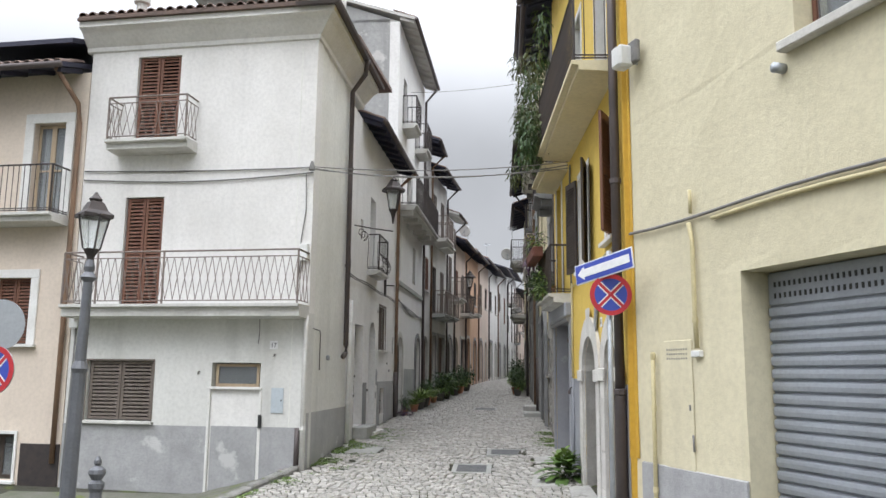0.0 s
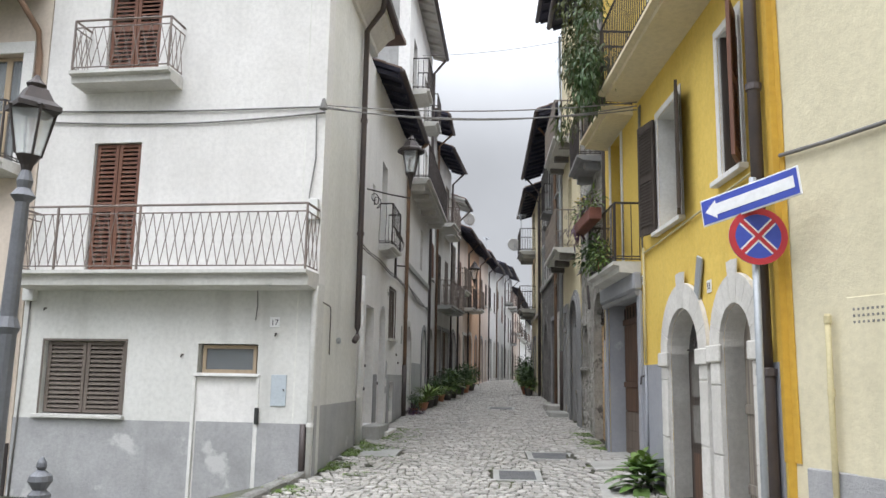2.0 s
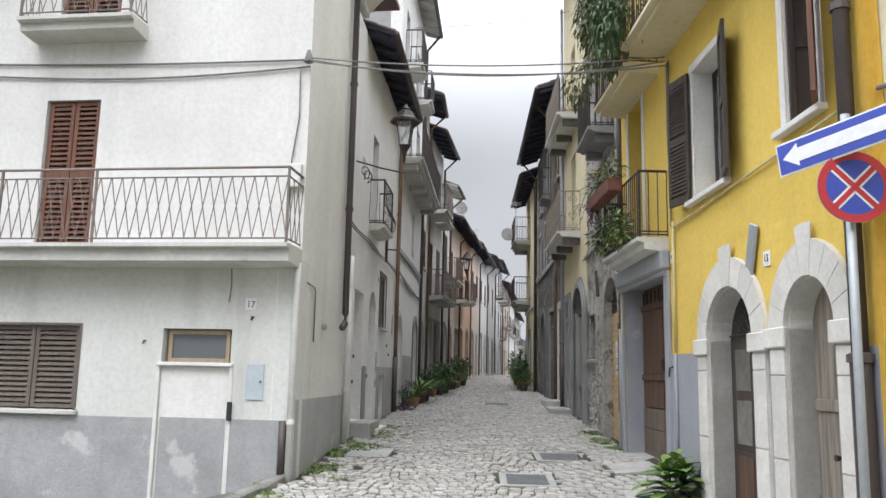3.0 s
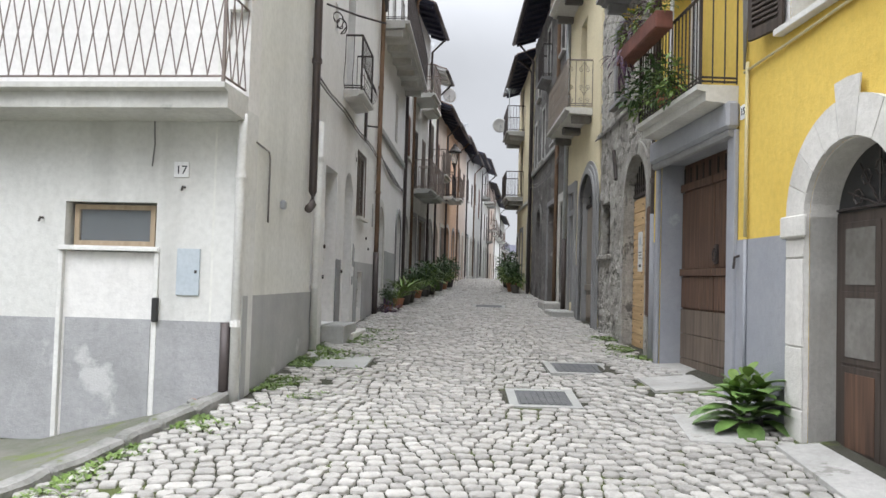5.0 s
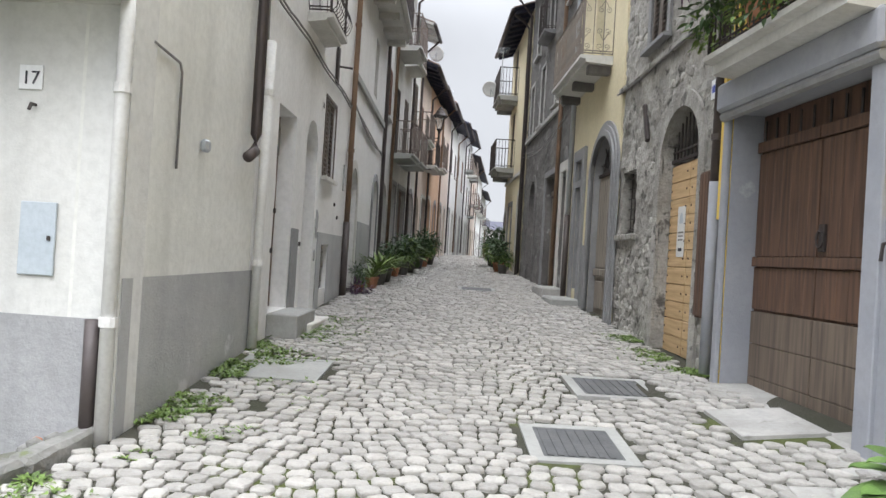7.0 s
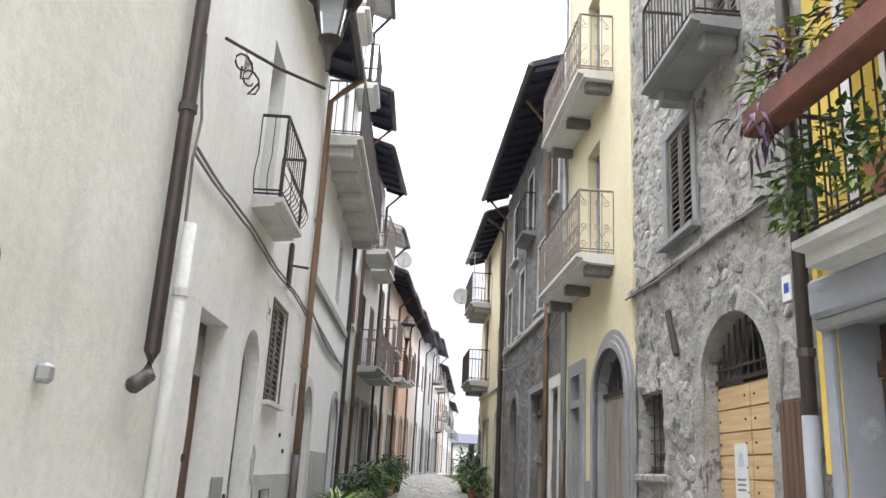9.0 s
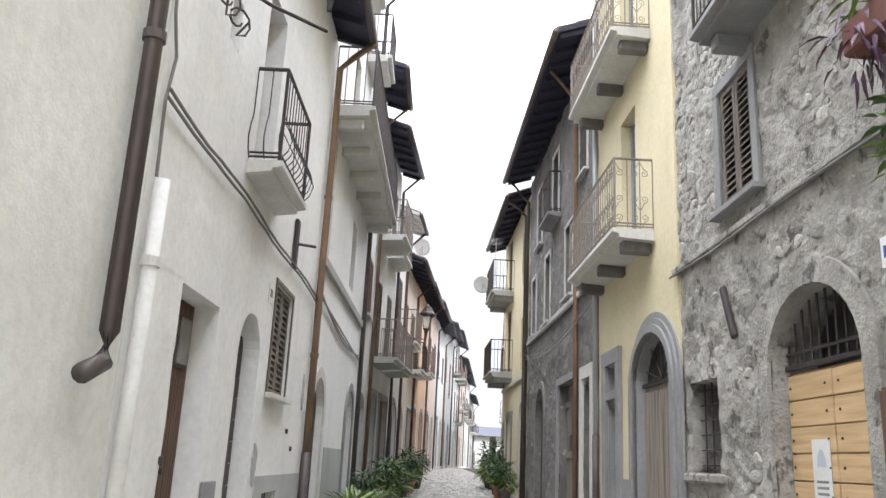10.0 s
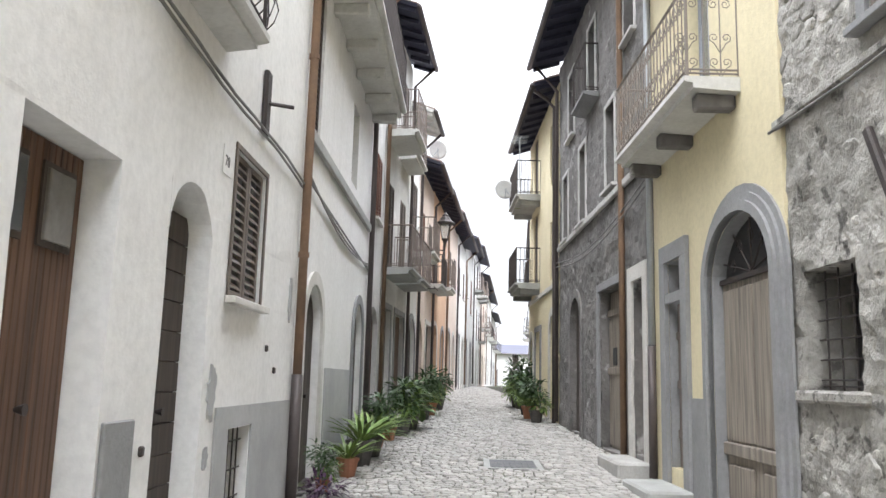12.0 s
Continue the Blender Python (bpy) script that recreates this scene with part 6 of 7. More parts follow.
# ---- the cream house with the arched portal
h = house(CREAM, "cream-yellow house with a moulded stone portal and iron balconies")
wall(h, CREAM, 0.0, 4.05, -0.2, 12.5, [(0.16, 1.84, 0.5, 3.58, 0.66), (2.78, 3.42, 0.9, 3.42, 0), (1.7, 2.5, 4.95, 7.1, 0), (1.7, 2.5, 7.9, 10.0, 0)], CREAMY, step=0.5, rough=0.006)
shell(h, CREAM, 0.01, 4.05, -0.2, 12.5, CREAMY, back=6)
for w, p in ((0.10, 0.09), (0.18, 0.06), (0.26, 0.03)):
    part("arch_surround", rim(bmesh.new(), 0.16, 1.84, 0.3, 2.92, 3.58, w, 0.003, p), GTRIM, h, "moulded grey stone arch")
d = part("door", boxed(0.17, 1.83, -0.12, -0.17, 0.5, 2.95), OLDW, h, "weathered grey wooden double door")
for i in range(2):
    a = 0.18 + i * 0.83
    boards(d, "board", a + 0.03, a + 0.78, 1.35, 2.88, -0.1, 1, OLDW, 5)
    part("rail", boxed(a, a + 0.81, -0.07, -0.119, 1.2, 1.33, bev=0.012), OLDW, d)
    part("panel", boxed(a + 0.1, a + 0.71, -0.09, -0.119, 0.62, 1.12, bev=0.02), OLDW, d)
lining(h, CREAM, 0.16, 1.84, 0.5, 3.58, 0.66, GTRIM, 0.3)
lining(h, CREAM, 2.78, 3.42, 0.9, 3.42, 0, GTRIM, 0.3)
part("fanlight", fan(bmesh.new(), 0.18, 1.82, 2.95, 3.56, -0.15, -0.17), BLACK, h, "dark fanlight")
fg = part("fan_grille", boxed(0.17, 1.83, -0.08, -0.12, 2.95, 3.0), IRON, h, "curled iron fanlight grille")
for i in range(5):
    t = math.pi * (i + 0.5) / 5
    part("bar", tube(bmesh.new(), [(1.0, -0.1, 3.0), (1.0 - 0.76 * math.cos(t), -0.1, 3.0 + 0.54 * math.sin(t))], 0.01, 5), IRON, fg)
    part("scroll", tube(bmesh.new(), [(1.0 - 0.5 * math.cos(t) + 0.07 * math.cos(j), -0.1, 3.0 + 0.36 * math.sin(t) + 0.07 * math.sin(j)) for j in range(6)], 0.008, 4), IRON, fg)
surround(h, CREAM, 2.78, 3.42, 0.6, 3.42, 0.22, 0.06, GTRIM, sill=False)
part("transom", boxed(2.78, 3.42, 0.0, 0.05, 2.9, 3.02), GTRIM, h)
door(h, CREAM, 2.79, 3.41, 0.9, 2.9, -0.1, GREYB, 3, True, "narrow grey-brown door", rails=(1.3, 1.9, 2.5))
# added black sheet above the transom stands for the dark inside
part("backing", boxed(2.79, 3.41, -0.28, -0.31, 2.9, 3.42), BLACK, h)
part("dado", boxed(2.12, 2.55, 0.003, 0.02, -0.2, 1.75), GTRIM, h, "grey painted band")
for z in (4.92, 7.86):
    b = balcony(h, CREAM, 0.85, 3.9, 0.56, z, SLABM, LRAIL, "scroll", 0.98, 0.12, 0.13, "pale balcony with curled iron railing", brackets=3, bracket_mat=DARKW)
for c, dd in ((4.95, 7.1), (7.9, 10.0)):
    pane_window(h, CREAM, 1.72, 2.48, c, dd, 0.15, BLUEG, 2, "grey-framed balcony door")
pipe(h, CREAM, [(4.0, 0.07, 12), (4.0, 0.07, 6), (4.0, 0.07, 2.4)], 0.045, SGREY, "drainpipe", "grey drainpipe")
pipe(h, CREAM, [(4.0, 0.07, 2.4), (4.0, 0.07, 0.7)], 0.055, DPIPE, "pipe_sleeve", "dark drainpipe foot")
roof(h, CREAM, 0.0, 4.05, 12.5, 0.7, 6.0)
st = tagged(part("doorstep", boxed(2.5, 3.7, 0.02, 0.55, 0.2, 0.72, bev=0.03), CONC), "worn grey stone doorstep by the narrow door", "step")
st.matrix_world = CREAM.m
st = tagged(part("doorstep", boxed(4.15, 5.5, 0.03, 0.5, 0.4, 0.86, bev=0.03), WORN), "pale stone doorstep by the white doorway", "step")
st.matrix_world = CREAM.m

# ---- the dark stone house
h = house(CREAM, "dark grey stone house with deep timber eaves")
wall(h, CREAM, 4.07, 12.3, -0.2, 9.6, [(4.55, 5.2, 0.9, 3.4, 0), (5.95, 7.6, 0.8, 3.5, 0), (9.5, 10.6, 0.9, 3.65, 0.5), (6.3, 7.0, 5.2, 6.7, 0), (8.9, 9.6, 5.1, 6.7, 0), (11.0, 11.7, 5.1, 6.6, 0), (4.9, 5.6, 7.3, 8.8, 0), (7.9, 8.6, 7.3, 8.9, 0), (10.2, 10.9, 7.3, 8.8, 0)], DARKW, depth=0.4, step=0.09, rough=0.035, label="dark weathered stone wall")
shell(h, CREAM, 4.08, 12.3, -0.2, 9.6, DARKW, back=6)
surround(h, CREAM, 4.55, 5.2, 0.6, 3.4, 0.22, 0.05, TRIM, sill=False)
door(h, CREAM, 4.56, 5.19, 0.9, 3.3, -0.2, FRAMEW, 3, True, "half-open pale yellow wooden door")
gate = part("gate", boxed(5.96, 7.59, -0.18, -0.22, 0.8, 3.48), OLDW, h, "weathered grey plank gate")
boards(gate, "board", 5.97, 6.77, 0.85, 3.0, -0.15, 1, OLDW, 5)
boards(gate, "board", 6.79, 7.58, 0.85, 3.0, -0.15, 1, OLDW, 5)
for z in (2.05, 3.05):
    part("rail", boxed(5.97, 7.58, -0.12, -0.149, z, z + 0.12, bev=0.01), OLDW, gate)
part("hatch", boxed(6.95, 7.2, -0.13, -0.149, 2.2, 2.5), BLACK, gate)
surround(h, CREAM, 5.95, 7.6, 0.8, 3.5, 0.14, 0.05, GTRIM, sill=False)
part("arch_surround", rim(bmesh.new(), 9.5, 10.6, 0.6, 3.15, 3.65, 0.18, 0.003, 0.04), DARKW, h, "dark stone arch")
door(h, CREAM, 9.51, 10.59, 0.9, 3.6, -0.1, DARKB, 5, True, "dark door in an arch")
for a, b, c, d in ((6.3, 7.0, 5.2, 6.7), (8.9, 9.6, 5.1, 6.7), (11.0, 11.7, 5.1, 6.6), (4.9, 5.6, 7.3, 8.8), (7.9, 8.6, 7.3, 8.9), (10.2, 10.9, 7.3, 8.8)):
    pane_window(h, CREAM, a + 0.02, b - 0.02, c + 0.02, d - 0.02, 0.15, GREYP, 2, "old grey window")
    surround(h, CREAM, a, b, c, d, 0.09, 0.03, GREYP)
balcony(h, CREAM, 7.6, 8.9, 0.3, 7.3, GTRIM, IRON, "bars", 0.95, 0.08, 0.13, "shallow iron balcony")
part("string_course", boxed(4.1, 12.25, 0.002, 0.08, 4.95, 5.08, bev=0.02), GREYP, h, "weathered string course")
pipe(h, CREAM, [(5.55, 0.6, 9.6), (5.6, 0.09, 9.0), (5.6, 0.08, 5), (5.6, 0.08, 0.8)], 0.05, RPIPE, "drainpipe", "rusty brown drainpipe")
pipe(h, CREAM, [(12.2, 0.6, 9.6), (12.2, 0.09, 9.0), (12.2, 0.08, 1.0)], 0.045, DPIPE, "drainpipe", "dark drainpipe")
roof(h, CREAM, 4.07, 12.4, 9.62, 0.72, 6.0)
for off in (0.0, 0.1):
    pipe(h, CREAM, [(4.1 + 8.1 * i / 10, 0.1, 4.6 + off - 0.3 * math.sin(math.pi * i / 10)) for i in range(11)], 0.012, CABLE, "cable", "sagging cables")

# ---- the cream house with two dark balconies
h = house(CREAM, "cream-yellow house with dark iron balconies and deep eaves")
wall(h, CREAM, 12.42, 18.4, 0.0, 9.32, [(12.95, 13.75, 0.8, 3.55, 0.4), (15.6, 16.6, 0.85, 3.3, 0), (17.2, 18.0, 0.85, 3.2, 0.4), (13.0, 13.9, 4.5, 6.0, 0), (16.4, 17.3, 4.72, 6.8, 0), (13.1, 13.9, 7.0, 8.6, 0), (16.4, 17.3, 7.3, 9.2, 0)], CREAMY, step=0.6, rough=0.01)
shell(h, CREAM, 12.43, 18.4, 0.0, 9.3, CREAMY, back=6)
for a, b, c, d, r in ((12.95, 13.75, 0.8, 3.55, 0.4), (17.2, 18.0, 0.85, 3.2, 0.4)):
    part("arch_surround", rim(bmesh.new(), a, b, 0.6, d - r, d, 0.2, 0.003, 0.04), TRIM, h, "pale stone arch")
    door(h, CREAM, a + 0.01, b - 0.01, c, d - 0.02, -0.2, DARKB, 4, True, "dark door in a pale arch", knob=False)
door(h, CREAM, 15.61, 16.59, 0.85, 3.29, -0.2, OLDW, 5, True, "grey wooden street door", knob=False)
surround(h, CREAM, 15.6, 16.6, 0.7, 3.3, 0.16, 0.04, GTRIM, sill=False)
for a, b, c, d in ((13.0, 13.9, 4.5, 6.0), (16.4, 17.3, 4.72, 6.8), (13.1, 13.9, 7.0, 8.6), (16.4, 17.3, 7.3, 9.2)):
    shutter(h, CREAM, a + 0.01, b - 0.01, c + 0.01, d - 0.01, -0.04, GREYB, 2, 1, "closed grey-brown louvred shutter")
for z in (4.66, 7.24):
    balcony(h, CREAM, 15.8, 18.1, 0.72, z, CONC, IRON, "bars", 1.0, 0.16, 0.11, "dark slab balcony with an iron railing", brackets=2, bracket_mat=CONC)
part("string_course", boxed(12.45, 18.3, 0.002, 0.06, 4.2, 4.32, bev=0.01), TRIM, h, "pale string course")
pipe(h, CREAM, [(12.62, 0.6, 9.15), (12.6, 0.3, 8.95), (12.6, 0.09, 8.7), (12.6, 0.08, 4), (12.6, 0.08, 0.9)], 0.05, DPIPE, "drainpipe", "dark drainpipe")
roof(h, CREAM, 12.42, 18.45, 9.2, 0.62, 6.0)


# ---- road signs on the pole
sg = new("road_sign")
SX, SY = 2.36, 7.74
sg.location = (SX, SY, 0)
tagged(sg, "one-way arrow and no-stopping signs on a grey pole", "road sign")
gz = ground_z(SX, SY)
part("pole", tube(bmesh.new(), [(0, 0, gz - 0.1), (0.01, 0, 1.5), (0.02, 0, 3.36)], 0.032, 10), SGREY, sg, smooth=True)
arrow = part("arrow_sign", boxed(-0.5, 0.5, -0.012, 0.0, -0.125, 0.125, bev=0.004), SWHITE, sg, "blue one-way sign with a white arrow")
part("blue_field", boxed(-0.485, 0.485, -0.0165, -0.0125, -0.11, 0.11), BLUE, arrow)
bm = bmesh.new()
pts = [(-0.45, 0), (-0.33, 0.085), (-0.33, 0.05), (0.45, 0.05), (0.45, -0.05), (-0.33, -0.05), (-0.33, -0.085)]
f = [bm.verts.new((x, -0.0205, z)) for x, z in pts]
g = [bm.verts.new((x, -0.017, z)) for x, z in pts]
bm.faces.new(f)
for j in range(7):
    bm.faces.new((f[j], f[(j + 1) % 7], g[(j + 1) % 7], g[j]))
part("white_arrow", bm, SWHITE, arrow)
arrow.matrix_basis = Matrix.Translation((-0.07, -0.13, 3.145)) @ Matrix.Rotation(radians(-57), 4, "Z") @ Matrix.Rotation(radians(-7.5), 4, "Y")


def disc(bm, r0, r1, y0, y1, n=32):
    """A flat ring or plate that faces -y."""
    rings = []
    for y in (y0, y1):
        for r in ((r0, r1) if r0 else (r1,)):
            rings.append([bm.verts.new((r * math.cos(2 * math.pi * k / n), y, r * math.sin(2 * math.pi * k / n))) for k in range(n)])
    if r0:
        order = (0, 1, 3, 2)
        for a, b in zip(order, order[1:] + order[:1]):
            for k in range(n):
                bm.faces.new((rings[a][k], rings[a][(k + 1) % n], rings[b][(k + 1) % n], rings[b][k]))
    else:
        bm.faces.new(rings[0])
        bm.faces.new(rings[1])
        for k in range(n):
            bm.faces.new((rings[0][k], rings[0][(k + 1) % n], rings[1][(k + 1) % n], rings[1][k]))
    return bm


def no_stopping(parent, m, r=0.24):
    d = part("round_sign", disc(bmesh.new(), 0, r, 0.0, -0.012), SGREY, parent, "round blue no-stopping sign with a red rim and cross")
    part("blue_field", disc(bmesh.new(), 0, r * 0.78, -0.0125, -0.016), BLUE, d)
    part("red_rim", disc(bmesh.new(), r * 0.78, r, -0.0125, -0.019), RED, d)
    for a in (45, -45):
        c = part("red_bar", boxed(-r * 0.8, r * 0.8, -0.017 if a > 0 else -0.0175, -0.020 if a > 0 else -0.0205, -r * 0.07, r * 0.07), RED, d)
        c.matrix_basis = Matrix.Rotation(radians(a), 4, "Y")
        for q in (-1, 1):
            w = part("white_edge", boxed(-r * 0.75, r * 0.75, -0.0163, -0.0168, -r * 0.03, r * 0.03), SWHITE, d)
            w.matrix_basis = Matrix.Rotation(radians(a), 4, "Y") @ Matrix.Translation((0, 0, q * r * 0.1))
    d.matrix_basis = m
    return d


no_stopping(sg, Matrix.Translation((0.02, -0.06, 2.82)) @ Matrix.Rotation(radians(-4), 4, "Z"), 0.25)

# ---- the street lamp, the bollard and the sign beyond the lamp
lp = new("street_lamp")
LX, LY = -3.62, 6.8
lp.location = (LX, LY, ground_z(LX, LY))
lp.rotation_euler = (0, radians(1.0), 0)
tagged(lp, "grey cast-iron street lamp with a glass lantern", "street lamp")
part("base", lathe(bmesh.new(), (0, 0, 0), [(0.17, 0), (0.17, 0.12), (0.12, 0.2), (0.1, 0.55), (0.13, 0.6), (0.085, 0.68)], 12), GPOST, lp, smooth=False)
part("shaft", lathe(bmesh.new(), (0, 0, 0.68), [(0.085, 0), (0.07, 1.55), (0.09, 1.6), (0.06, 1.68), (0.05, 2.55), (0.09, 2.6), (0.05, 2.66)], 12), GPOST, lp)
part("neck", lathe(bmesh.new(), (0, 0, 3.3), [(0.04, 0), (0.06, 0.1), (0.03, 0.2)], 10), GPOST, lp)
lantern_head(lp, (0, 0, 3.6), 0.78)
bo = new("bollard")
BX, BY = -4.1, 8.6
bo.location = (BX, BY, ground_z(BX, BY))
tagged(bo, "dark cast-iron bollard with a knob on top", "bollard")
part("post", lathe(bmesh.new(), (0, 0, 0), [(0.12, 0), (0.12, 0.1), (0.09, 0.16), (0.075, 0.75), (0.1, 0.8), (0.1, 0.86), (0.06, 0.9), (0.11, 0.98), (0.1, 1.03), (0.04, 1.08)], 12), GPOST, bo)
part("knob", lathe(bmesh.new(), (0, 0, 1.08), [(0.03, 0), (0.05, 0.03), (0.045, 0.07), (0.015, 0.12)], 10), GPOST, bo)
s2 = new("road_sign")
s2.location = (-4.40, 6.4, 0)
tagged(s2, "round no-stopping sign below the grey back of another sign", "road sign")
part("pole", tube(bmesh.new(), [(0, 0.03, ground_z(-4.4, 6.4) - 0.1), (0, 0.03, 2.6)], 0.03, 10), SGREY, s2)
no_stopping(s2, Matrix.Translation((0.12, 0, 1.85)) @ Matrix.Rotation(radians(-15), 4, "Z"), 0.25)
part("sign_back", disc(bmesh.new(), 0, 0.27, 0.0, 0.012), SGREY, s2).matrix_basis = Matrix.Translation((0.12, 0.0, 2.32))

# ---- cables across the street
for i, (dz, sag) in enumerate(((0.0, 0.16), (0.06, 0.22), (0.12, 0.12))):
    a, b = FRONT.at(0.0, 0.12, 5.66 + dz * 0.4), RIGHT.at(4.85, 0.05, 5.66 + dz)
    pts = [a.lerp(b, t / 14) - Vector((0, 0, sag * 4 * (t / 14) * (1 - t / 14))) for t in range(15)]
    tagged(part("overhead_cable", tube(bmesh.new(), pts, 0.011, 5), CABLE), "thin dark cable strung across the street", "cable", "cables across the street")
a, b = LEFT.at(11.0, 0.2, 11.2), CREAM.at(2.0, 0.1, 11.0)
tagged(part("overhead_cable", tube(bmesh.new(), [a.lerp(b, t / 10) - Vector((0, 0, 0.4 * t / 10 * (1 - t / 10))) for t in range(11)], 0.008, 4), CABLE), "thin dark cable strung across the street", "cable", "cables across the street")

# ---- satellite dishes, aerials
def dish(side, s, d, z, r=0.4):
    ob = new("satellite_dish")
    ob.matrix_world = side.m
    tagged(ob, "pale grey satellite dish on a bracket", "satellite dish", "dishes over the street")
    bm = bmesh.new()
    n = 20
    rings = []
    for j in range(5):
        rr = r * j / 4 + 0.01
        rings.append([bm.verts.new((rr * math.cos(2 * math.pi * q / n), 0.0 + 0.5 * rr * rr, rr * math.sin(2 * math.pi * q / n))) for q in range(n)])
    for p, q in zip(rings, rings[1:]):
        for c in range(n):
            bm.faces.new((p[c], p[(c + 1) % n], q[(c + 1) % n], q[c]))
    bm.faces.new(rings[0])
    bowl = part("bowl", bm, PLASTIC, ob, smooth=True)
    bowl.matrix_basis = Matrix.Translation((s, side.k * d, z)) @ Matrix.Rotation(radians(70), 4, "Z") @ Matrix.Rotation(radians(-25), 4, "X")
    sol = bowl.modifiers.new("thick", "SOLIDIFY")
    sol.thickness = 0.015
    part("arm", tube(bmesh.new(), [(s, side.k * d, z), (s, side.k * (d - 0.3), z - 0.4), (s, 0, z - 0.45)], 0.018, 6), SGREY, ob)
    part("feed", tube(bmesh.new(), [(s, side.k * d, z - 0.3), (s - 0.35, side.k * d, z - 0.05)], 0.012, 5), SGREY, ob)


dish(LFAR, 6.9, 0.45, 9.0, 0.3)
dish(CREAM, 17.8, 0.86, 7.85, 0.3)


def aerial(side, s, d, z, tall=1.4):
    """A roof aerial: a mast, a boom and its rods."""
    ob = new("aerial")
    ob.matrix_world = side.m
    tagged(ob, "thin metal television aerial on a roof", "aerial", "aerials over the roofs")
    y = side.k * d
    part("mast", tube(bmesh.new(), [(s, y, z), (s, y, z + tall)], 0.016, 5), SGREY, ob)
    part("boom", tube(bmesh.new(), [(s - 0.4, y, z + tall - 0.08), (s + 0.4, y, z + tall - 0.08)], 0.01, 4), SGREY, ob)
    for i in range(6):
        part("rod", tube(bmesh.new(), [(s - 0.36 + 0.14 * i, y - 0.22, z + tall - 0.08), (s - 0.36 + 0.14 * i, y + 0.22, z + tall - 0.08)], 0.006, 4), SGREY, ob)


aerial(LFAR, 5.2, -0.2, 9.3)
aerial(LFAR, 13.0, -0.3, 8.6)
aerial(LFAR, 22.0, -0.3, 9.0, 1.8)
aerial(CREAM, 15.4, 0.66, 7.3, 1.5)


def clothes_pole(side, s, z, out):
    """An iron pole that reaches out from a wall, with its cross bar."""
    ob = new("clothes_pole")
    ob.matrix_world = side.m
    tagged(ob, "dark iron clothes-drying pole fixed to a wall", "pole", "clothes poles on the wall")
    part("pole", tube(bmesh.new(), [(s, 0.0, z), (s, side.k * out, z + 0.02)], 0.016, 5), IRON, ob)
    part("cross_bar", tube(bmesh.new(), [(s - 0.5, side.k * out, z + 0.02), (s + 0.5, side.k * out, z + 0.02)], 0.012, 5), IRON, ob)
    part("wall_plate", boxed(s - 0.05, s + 0.05, side.k * 0.003, side.k * 0.02, z - 0.08, z + 0.08), IRON, ob)


for z in (5.30, 4.95, 4.45):
    clothes_pole(LFAR, 4.3 if z > 4.5 else 5.6, z, 0.62)
lan2 = new("wall_lantern")
lan2.matrix_world = LFAR.m
tagged(lan2, "black four-sided street lantern on a straight wall bracket", "street lamp")
part("arm", tube(bmesh.new(), [(6.6, 0.0, 5.75), (6.6, -0.75, 5.75)], 0.018, 6), IRON, lan2)
part("stay", tube(bmesh.new(), [(6.6, 0.0, 5.35), (6.6, -0.5, 5.74)], 0.012, 5), IRON, lan2)
lantern_head(lan2, (6.6, -0.75, 6.1), 1.0)


# ---- pots and plants along the walls
def pot_plant(x, y, kind, rng, s=1.0, pot=None):
    ob = new("potted_plant")
    ob.location = (x, y, ground_z(x, y))
    z0 = 0.0
    if pot:
        part("pot", lathe(bmesh.new(), (0, 0, 0), [(0.1 * s, 0), (0.15 * s, 0.24 * s), (0.165 * s, 0.24 * s), (0.165 * s, 0.28 * s), (0.13 * s, 0.28 * s), (0.12 * s, 0.22 * s)], 14), pot, ob)
        z0 = 0.26 * s
    if kind == "blades":
        bm = bmesh.new()
        for i in range(40):
            a = rng.uniform(0, 6.3)
            leaf(bm, (0.04 * math.cos(a), 0.04 * math.sin(a), z0), (math.cos(a) * 0.8, math.sin(a) * 0.8, rng.uniform(0.6, 1.3)), (0, 0, 1), rng.uniform(0.35, 0.6) * s, 0.05 * s, rng.uniform(0.3, 0.8))
        part("leaves", bm, LEAF_L if rng.random() < 0.4 else LEAF, ob)
    elif kind == "broad":
        bm = bmesh.new()
        for i in range(40):
            a = i * 2.4 + rng.uniform(-0.4, 0.4)
            u = i / 40
            rad = (0.13 - 0.09 * u) * s * rng.uniform(0.7, 1.2)
            k = rng.uniform(0.8, 1.2)
            round_leaf(bm, (rad * math.cos(a), rad * math.sin(a), z0 + (0.05 + 0.3 * u) * s), (math.cos(a), math.sin(a), 0.35 + u * 1.0 + rng.uniform(-0.25, 0.25)), (0.29 - 0.06 * u) * s * k, (0.22 - 0.05 * u) * s * k, rng.uniform(0.45, 1.0))
        part("leaves", bm, LEAF_B, ob, "large dull green leaves", smooth=True)
        for j, (px, py, hh) in enumerate(((0.0, 0.0, 0.42), (-0.1, 0.06, 0.3), (0.09, -0.04, 0.34))):
            bm = bmesh.new()
            for i in range(9):
                a = i * 2.4 + j
                round_leaf(bm, (px * s, py * s, z0 + (0.22 + hh * i / 12) * s), (math.cos(a) * 0.55, math.sin(a) * 0.55, 1.0), (0.2 - 0.008 * i) * s, 0.1 * s, 0.35)
            part("shoot", bm, LEAF_L, ob, "pale young leaves", smooth=True)
    else:
        for i in range(3):
            foliage("leaves", LEAF if i else LEAF_L, ob, 110, (rng.uniform(-.1, .1) * s, rng.uniform(-.1, .1) * s, z0 + (0.15 + 0.17 * i) * s), (0.26 * s, 0.26 * s, 0.2 * s), 0.14 * s, 0.055 * s, rng, 0.45)
    return ob


